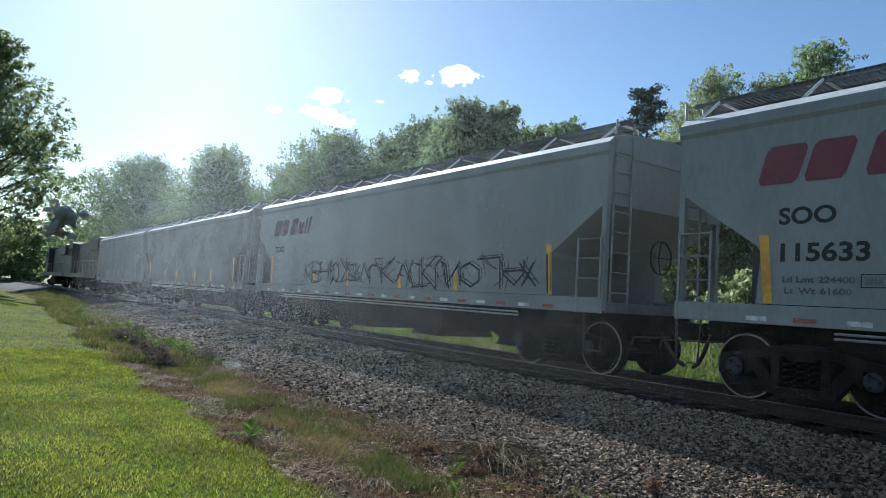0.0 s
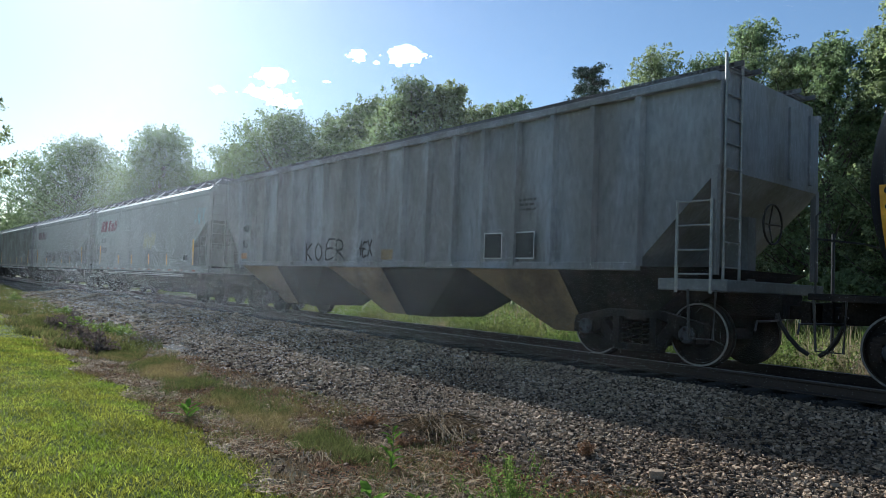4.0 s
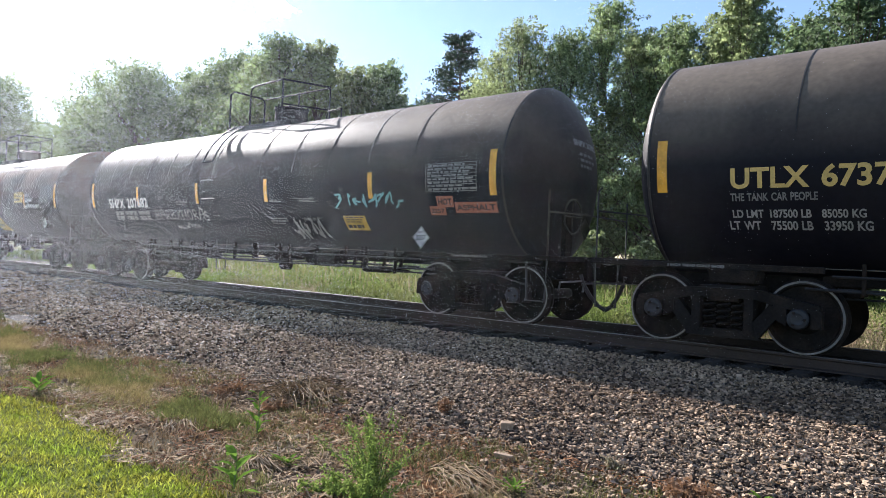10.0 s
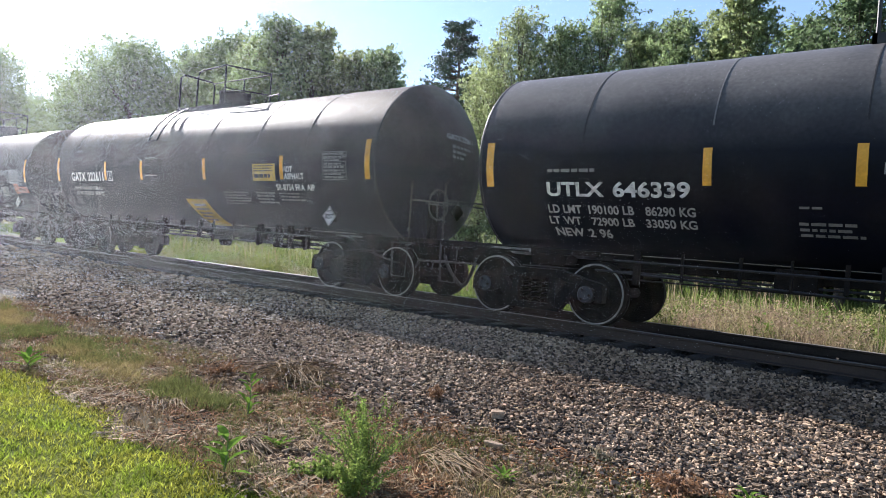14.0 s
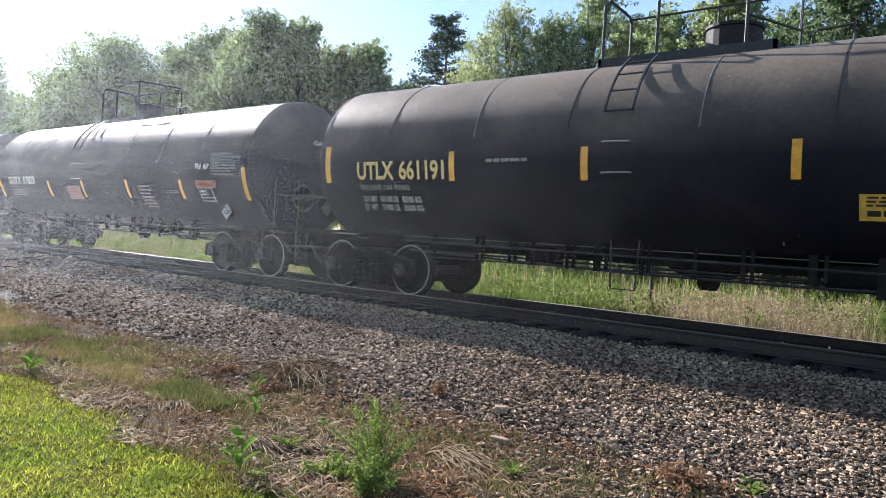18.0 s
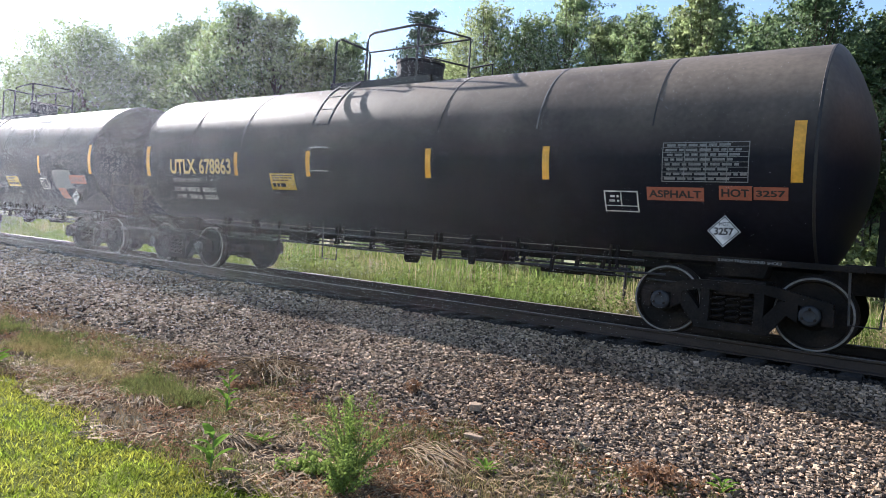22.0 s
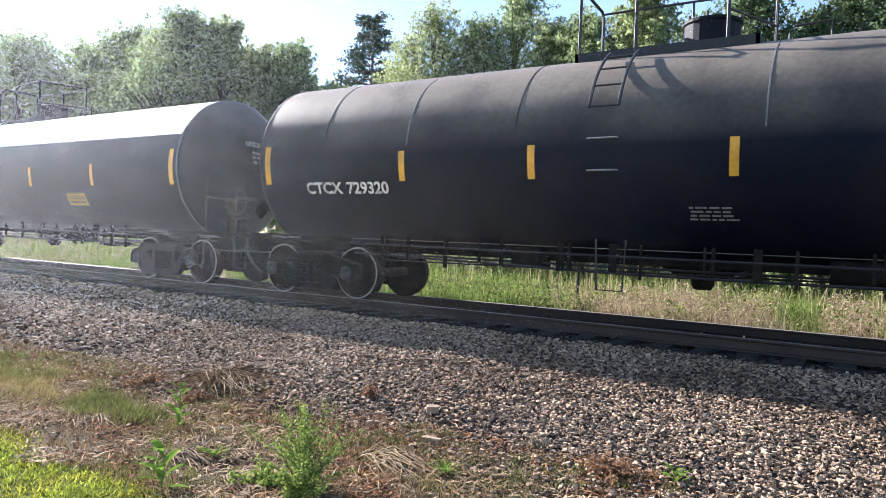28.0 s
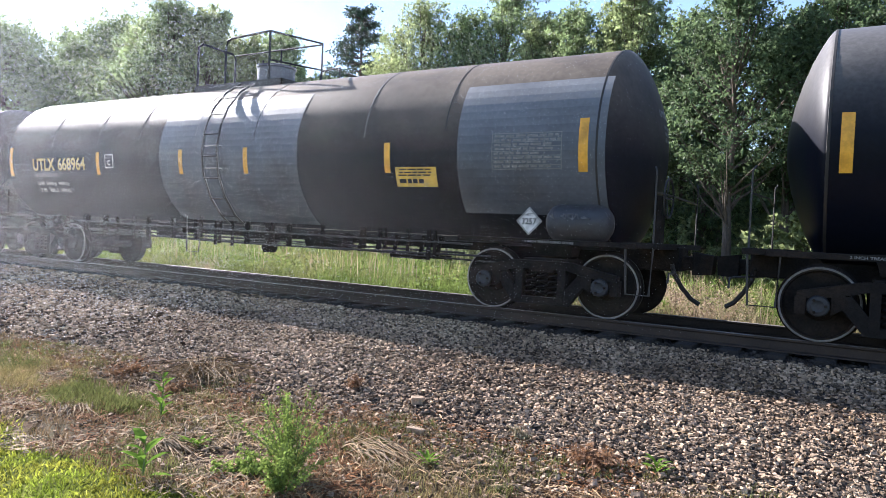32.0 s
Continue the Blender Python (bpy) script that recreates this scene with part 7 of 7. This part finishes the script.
    litter("brown_litter", x[k], y[k], 0.08, 0.008, BROWN, 48, "brown dead leaves and stalks on the verge")
    x, y = scatter(900, -16, 0.6, 5.0, 7.6, 49, 1.2)
    litter("stray_stalks", x, y, 0.22, 0.006, STRAW, 50, "stray dead stalks lying on the ballast")
    # tall grass beyond the line
    x, y = scatter(86000, -34, 8, 12.8, 17.5, 51)
    wet = np.sin(x * 0.55 + 0.6) + 0.5 * np.sin(x * 1.7 + y) > -0.35 - 0.8 * (x < -9)
    dry = (x > -4.6) & (np.sin(x * 1.3) > -0.75)
    k = ~dry & wet
    grass("tall_grass", x[k], y[k], 0.72, 0.016, TALL, 52, "tall sunlit green grass beyond the line", "grass", 0.45)
    k = dry | (~wet & (np.arange(len(x)) % 2 == 0))
    grass("dry_weed_stand", x[k], y[k], 0.72, 0.013, PINKISH, 53, "pale brown dry weeds beyond the line", "weeds", 0.7)
    x, y = scatter(5200, -32, 4, 13.0, 16.5, 58)
    k = (np.sin(x * 0.9 + y) + np.sin(x * 2.3 - y * 1.7) > -0.2) & ((x < -4.6) | (np.arange(len(x)) % 3 == 0))
    weed_stand("green_weed_stand", x[k], y[k], 0.75, 22, 0.045, TALL, 59, "leafy green weeds in the tall grass")
    k = (x > -5.2) & (np.sin(x * 1.3) > -0.8)
    xs, ys = np.concatenate([x[k], x[k] + 0.13]), np.concatenate([y[k], y[k] + 0.1])
    weed_stand("seeding_weed_stand", xs, ys, 0.8, 26, 0.028, PINKISH, 60, "pinkish brown seeding weeds beyond the line")
    x, y = scatter(1700, -34, 8, 13.4, 16.5, 71)
    k = np.sin(x * 1.1 + 0.4) + np.sin(x * 2.9 - y) > -0.5
    grass("pale_stalks", x[k], y[k], 1.65, 0.014, PINKISH, 72, "tall pale dead stalks standing over the grass", "weeds", 0.2)
    x, y = scatter(26000, -60, 10, 18.5, 27, 54)
    grass("rough_field_grass", x, y, 0.7, 0.05, TALL, 55, "rough meadow grass towards the wood", "grass", 0.5)
    x, y = scatter(5000, -30, 4, 12.4, 13.4, 56)
    grass("bank_weeds", x, y, 0.22, 0.03, TALL, 57, "low weeds on the far bank of the line", "weeds", 0.9)


def weed_stand(name, x, y, height, per, leaf, mat, seed, label):
    """Leafy or seeded stalks: small leaves set round many upright stems."""
    rng = np.random.default_rng(seed)
    n = len(x)
    h = np.repeat(height * rng.uniform(0.5, 1.2, n), per) * rng.uniform(0.25, 1.0, n * per)
    dx, dy = np.repeat(rng.normal(0, 0.12, n), per), np.repeat(rng.normal(0, 0.12, n), per)
    cx, cy = np.repeat(x, per) + dx * h, np.repeat(y, per) + dy * h
    v, f = leaf_cloud(rng, np.stack([cx, cy, ground_z(cx, cy) + h], -1), np.full(n * per, 0.09), 1, leaf, 0.6, 3)
    return tagged(new(name, raw_mesh(name, v, f, mat)), label, "weeds", kind="stuff")


def leaf_shape(bm, base, tip, width, droop):
    """A broad leaf, folded along its rib."""
    base, tip = Vector(base), Vector(tip)
    d = tip - base
    side = d.cross(Vector((0, 0, 1))).normalized() * width / 2
    up = Vector((0, 0, droop))
    pts = []
    for u, w, z in ((0, 0.15, 0), (0.35, 1, 0.8), (0.7, 0.75, 0.7), (1, 0.02, 0)):
        p = base + d * u + up * z
        pts.append((bm.verts.new(p - side * w + Vector((0, 0, 0.12 * width * w))), bm.verts.new(p), bm.verts.new(p + side * w + Vector((0, 0, 0.12 * width * w)))))
    for a, b in zip(pts, pts[1:]):
        bm.faces.new((a[0], a[1], b[1], b[0]))
        bm.faces.new((a[1], a[2], b[2], b[1]))
    return bm


def leafy_weed(x, y, height, leaves, seed, label, wide=0.045, long=0.15, mat=None):
    rng = random.Random(seed)
    ob = tagged(new("weed"), label, "weed", "weeds of the verge")
    ob.matrix_basis = pose(x, y, float(ground_z(x, y)) - 0.01)
    part("stem", tube(bmesh.new(), [(0, 0, 0), (0.01, 0.01, height * 0.6), (0.02, 0, height)], [0.008, 0.006, 0.003], 5), STEM, ob)
    for k in range(leaves):
        z = height * (0.06 + 0.9 * k / leaves)
        a = k * 2.4 + rng.uniform(-0.3, 0.3)
        l = long * (1.15 - 0.5 * k / leaves) * rng.uniform(0.8, 1.2)
        bm = leaf_shape(bmesh.new(), (0.01, 0, z), (l * math.cos(a), l * math.sin(a), z + l * rng.uniform(0.15, 0.6)), wide * rng.uniform(0.8, 1.2), 0.02)
        part("leaf", bm, mat or WEED_LEAF, ob)
    return ob


STEM = material("weed_stem", (0.12, 0.16, 0.05), 0.7, bump=0)
WEED_LEAF = material("weed_leaf", (0.15, 0.25, 0.04), 0.9, scale=12, fine=60, spread=0.12, trans=0.4, bump=0.1, per_object=0.2, gloss=0.0)
BROWN = material("brown_litter", (0.19, 0.088, 0.038), 0.9, scale=8, fine=40, spread=0.2, island=0.5, bump=0, gloss=0.1)
VERGE = material("verge_grass", (0.145, 0.158, 0.052), 0.85, scale=0.8, fine=8, spread=0.2, island=0.5, trans=0.4, bump=0, gloss=0.1, tint=(0.24, 0.19, 0.085), tint_scale=0.8, tint_amount=0.25)
BUSH_LEAF = material("bush_leaf", (0.20, 0.265, 0.065), 0.9, gloss=0.0, scale=6, fine=40, spread=0.15, trans=0.4, bump=0, island=0.35)
PINKISH = material("dry_pinkish_weeds", (0.34, 0.255, 0.17), 0.8, scale=0.8, fine=8, spread=0.2, island=0.45, trans=0.4, bump=0, tint=(0.24, 0.25, 0.09), tint_scale=1.1)
STRAW = material("straw", (0.275, 0.185, 0.09), 0.8, scale=8, fine=40, spread=0.15, island=0.75, bump=0, trans=0.15)
DUSKY = material("dusky_weed", (0.15, 0.115, 0.095), 0.85, scale=8, fine=40, spread=0.2, island=0.4, bump=0, trans=0.3)
RUSSET = material("russet_weed", (0.24, 0.135, 0.07), 0.8, scale=8, fine=40, spread=0.2, island=0.4, bump=0, trans=0.3)


def weed_bush(x, y, height, radius, stems, seed, label, mat, leaf=0.03, per=46):
    """A fine-leaved weed: many stems from one root, each set with small leaves."""
    rng = np.random.default_rng(seed)
    ob = tagged(new("weed_bush"), label, "weed", "weeds of the verge")
    ob.matrix_basis = pose(x, y, float(ground_z(x, y)) - 0.01)
    bm = bmesh.new()
    cs = []
    for k in range(stems):
        a, r, h = rng.uniform(0, 6.28), radius * rng.uniform(0.1, 1.0), height * rng.uniform(0.45, 1.0)
        h *= 1 - 0.45 * r / radius
        tip = np.array([r * math.cos(a), r * math.sin(a), h])
        tube(bm, [(0.02 * math.cos(a), 0.02 * math.sin(a), 0), (0.4 * tip[0], 0.4 * tip[1], 0.55 * h), tuple(tip)], [0.005, 0.004, 0.0015], 4)
        for u in np.linspace(0.25, 1.0, per):
            cs.append(tip * np.array([u * (0.55 + 0.45 * u), u * (0.55 + 0.45 * u), u]))
    part("stalk", bm, STEM if mat is not RUSSET and mat is not STRAW else mat, ob)
    v, f = leaf_cloud(rng, cs, [leaf * 1.9] * len(cs), 2, leaf * 0.8)
    part("foliage", raw_mesh("foliage", v, f, mat), mat, ob)
    return ob


def straw_clump(x, y, radius, height, count, seed, label, flat=False, heading=None):
    rng = np.random.default_rng(seed)
    ob = tagged(new("straw_clump"), label, "dead grass", "dead clumps of the verge")
    ob.matrix_basis = pose(x, y, float(ground_z(x, y)))
    bm = bmesh.new()
    for k in range(count):
        a = rng.uniform(0, 6.28) if heading is None else rng.normal(heading, 0.25)
        r, h = radius * rng.uniform(0.5, 1.1), height * rng.uniform(0.5, 1.1)
        o = rng.normal(0, radius * 0.15, 2)
        d = (math.cos(a), math.sin(a))
        tube(bm, [(o[0], o[1], 0.0), (o[0] + d[0] * r * 0.35, o[1] + d[1] * r * 0.35, h), (o[0] + d[0] * r * 0.75, o[1] + d[1] * r * 0.75, h * 0.75),
                  (o[0] + d[0] * r, o[1] + d[1] * r, max(0.01, h * 0.1))], [0.005, 0.004, 0.003, 0.001], 4)
    part("straw", bm, STRAW, ob)
    return ob


def build_plants():
    weed_bush(-3.14, 3.36, 0.82, 0.42, 38, 5, "bushy fine-leaved green weed at the lawn's edge", BUSH_LEAF, 0.0135, 56)
    weed_bush(-2.95, 3.08, 0.40, 0.26, 18, 6, "low fine-leaved green weed beside a taller one", BUSH_LEAF, 0.017, 36)
    weed_bush(-3.4, 3.2, 0.20, 0.22, 14, 7, "low yellow-green weed in dry grass", BUSH_LEAF, 0.017, 40)
    leafy_weed(-5.22, 3.91, 0.42, 16, 1, "upright broad-leaved green weed")
    leafy_weed(-3.8, 2.72, 0.30, 11, 2, "broad-leaved dock at the lawn's edge", 0.06, 0.17)
    leafy_weed(-4.18, 3.45, 0.05, 11, 3, "flat green leaf rosette in dry grass", 0.035, 0.15)
    leafy_weed(-2.73, 4.45, 0.06, 12, 4, "flat green leaf rosette on stony soil", 0.03, 0.14)
    leafy_weed(-1.19, 5.3, 0.12, 14, 5, "small bright green weed among stones", 0.03, 0.13)
    leafy_weed(-7.9, 3.0, 0.16, 12, 6, "low broad-leaved weed by the lawn", 0.06, 0.2)
    for i, (x, y, h) in enumerate([(-18.6, 5.1, 0.4), (-21.6, 4.7, 0.45), (-19.4, 4.9, 0.3), (-27, 5.4, 0.4), (-38, 5.4, 0.5)]):
        weed_bush(x, y, h, 0.45, 14, 60 + i, "leafy green weed on the verge's stones", BUSH_LEAF, 0.06, 20)
    for i, (x, y, h) in enumerate([(-15.8, 3.9, 0.4), (-17.2, 4.0, 0.45), (-18.6, 4.2, 0.45), (-20.4, 4.3, 0.5), (-22.6, 4.4, 0.5), (-24.3, 5.1, 0.5), (-17.2, 5.3, 0.35)]):
        weed_bush(x, y, h, 0.5, 16, 70 + i, "dusky dry weed clump on the verge", DUSKY, 0.05, 18)
    weed_bush(-1.61, 5.16, 0.22, 0.32, 26, 8, "russet dry weed among stones", RUSSET, 0.025, 24)
    weed_bush(-4.47, 5.75, 0.24, 0.10, 12, 9, "small russet dry weed on the ballast", RUSSET, 0.022, 24)
    weed_bush(-6.93, 4.82, 0.16, 0.3, 18, 10, "low russet weed patch", RUSSET, 0.025, 20)
    weed_bush(-5.9, 4.6, 0.14, 0.28, 14, 11, "low russet weed patch", RUSSET, 0.025, 20)
    weed_bush(-2.4, 5.4, 0.14, 0.12, 9, 12, "small dry weed among stones", DRY, 0.02, 20)
    straw_clump(-6.14, 5.2, 0.72, 0.20, 170, 1, "arched clump of dead straw on the stones")
    straw_clump(-3.35, 4.45, 0.62, 0.08, 60, 2, "flattened swath of dead straw", heading=-0.35)
    straw_clump(-6.0, 3.55, 0.5, 0.07, 60, 3, "flattened dead straw by the lawn", heading=-0.6)
    straw_clump(-4.4, 3.3, 0.4, 0.08, 50, 4, "flattened dead straw by the lawn", heading=-0.2)
    for x, y, w, l, h, label, rz in [(-3.19, 5.0, 0.07, 0.17, 0.05, "pale flat broken slab", 5), (-3.64, 5.69, 0.09, 0.12, 0.07, "grey angular rock", 40)]:
        bm = box(bmesh.new(), -l / 2, l / 2, -w / 2, w / 2, 0, h, 0.012)
        for v in bm.verts:
            v.co += Vector(noise.noise_vector(v.co * 20)) * 0.012
        ob = link_mesh("rock", bm, STONE)
        ob.matrix_basis = pose(x, y, float(ground_z(x, y)) + 0.015, 0, 0, rz)
        tagged(ob, label + " lying on the stones", "rock")
    bm = tube(bmesh.new(), [(-0.12, 0, 0.02), (0, 0.01, 0.035), (0.13, -0.02, 0.03)], [0.012, 0.014, 0.008], 6)
    ob = link_mesh("stick", bm, STRAW)
    ob.matrix_basis = pose(-3.96, 7.63, float(ground_z(-3.96, 7.63)) + 0.03, 0, 0, -20)
    tagged(ob, "bleached stick lying on the ballast", "stick")
    bm = tube(bmesh.new(), [(0, 0, -0.3), (0, 0, 3.0)], 0.035, 8)
    post = link_mesh("marker_post", bm, PIPE)
    post.matrix_basis = pose(-5.45, 14.3, float(ground_z(-5.45, 14.3)))
    tagged(post, "thin dark metal post in the tall grass", "post")


# Pale scatter of the added wisps that stand in for glare and haze.
HAZE_WISP = bpy.data.materials.new("haze_wisp")
HAZE_WISP.use_nodes = True
_n = HAZE_WISP.node_tree.nodes
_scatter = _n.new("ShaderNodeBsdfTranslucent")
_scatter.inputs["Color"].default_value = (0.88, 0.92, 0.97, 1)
HAZE_WISP.node_tree.links.new(_scatter.outputs[0], _n["Material Output"].inputs["Surface"])


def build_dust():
    """Glare and haze built as shape: added hair-thin wisps over the ballast, thin at first and thick down the line."""
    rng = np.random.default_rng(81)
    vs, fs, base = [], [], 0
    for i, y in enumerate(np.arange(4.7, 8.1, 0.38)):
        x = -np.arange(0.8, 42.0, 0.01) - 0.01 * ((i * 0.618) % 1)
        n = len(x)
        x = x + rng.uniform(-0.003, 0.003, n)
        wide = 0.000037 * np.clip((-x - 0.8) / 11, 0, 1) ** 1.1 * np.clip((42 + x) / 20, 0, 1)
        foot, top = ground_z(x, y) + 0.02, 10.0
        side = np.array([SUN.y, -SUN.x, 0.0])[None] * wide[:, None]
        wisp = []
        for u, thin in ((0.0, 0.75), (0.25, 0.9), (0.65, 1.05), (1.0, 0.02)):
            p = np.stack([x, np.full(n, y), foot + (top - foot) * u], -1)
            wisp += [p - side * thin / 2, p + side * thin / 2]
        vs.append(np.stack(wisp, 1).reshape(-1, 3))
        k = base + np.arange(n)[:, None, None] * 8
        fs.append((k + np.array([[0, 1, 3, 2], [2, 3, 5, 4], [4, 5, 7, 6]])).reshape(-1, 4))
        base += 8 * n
    ob = new("haze_wisps", raw_mesh("haze_wisps", np.concatenate(vs), np.concatenate(fs), HAZE_WISP))
    return tagged(ob, "hair-thin pale wisps added for the bright haze along the line", "dust", kind="stuff")


build_ballast()
build_grass()
build_plants()
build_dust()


# ---- motion ----
def motions():
    times = sorted({0.0, 32.0} | {round(0.5 * i, 1) for i in range(65)})
    for car, centre in CARS:
        walk(car, [(t, pose(centre - travelled(t), AXIS_Y, 0)) for t in times])
    spin = [i / 15 for i in range(481)]
    turns = [-math.degrees(travelled(t) / WHEEL_R) for t in spin]
    for wheelset, dx in WHEELSETS:
        walk(wheelset, [(t, pose(dx, 0, WHEEL_R, 0, a, 0)) for t, a in zip(spin, turns)])


motions()
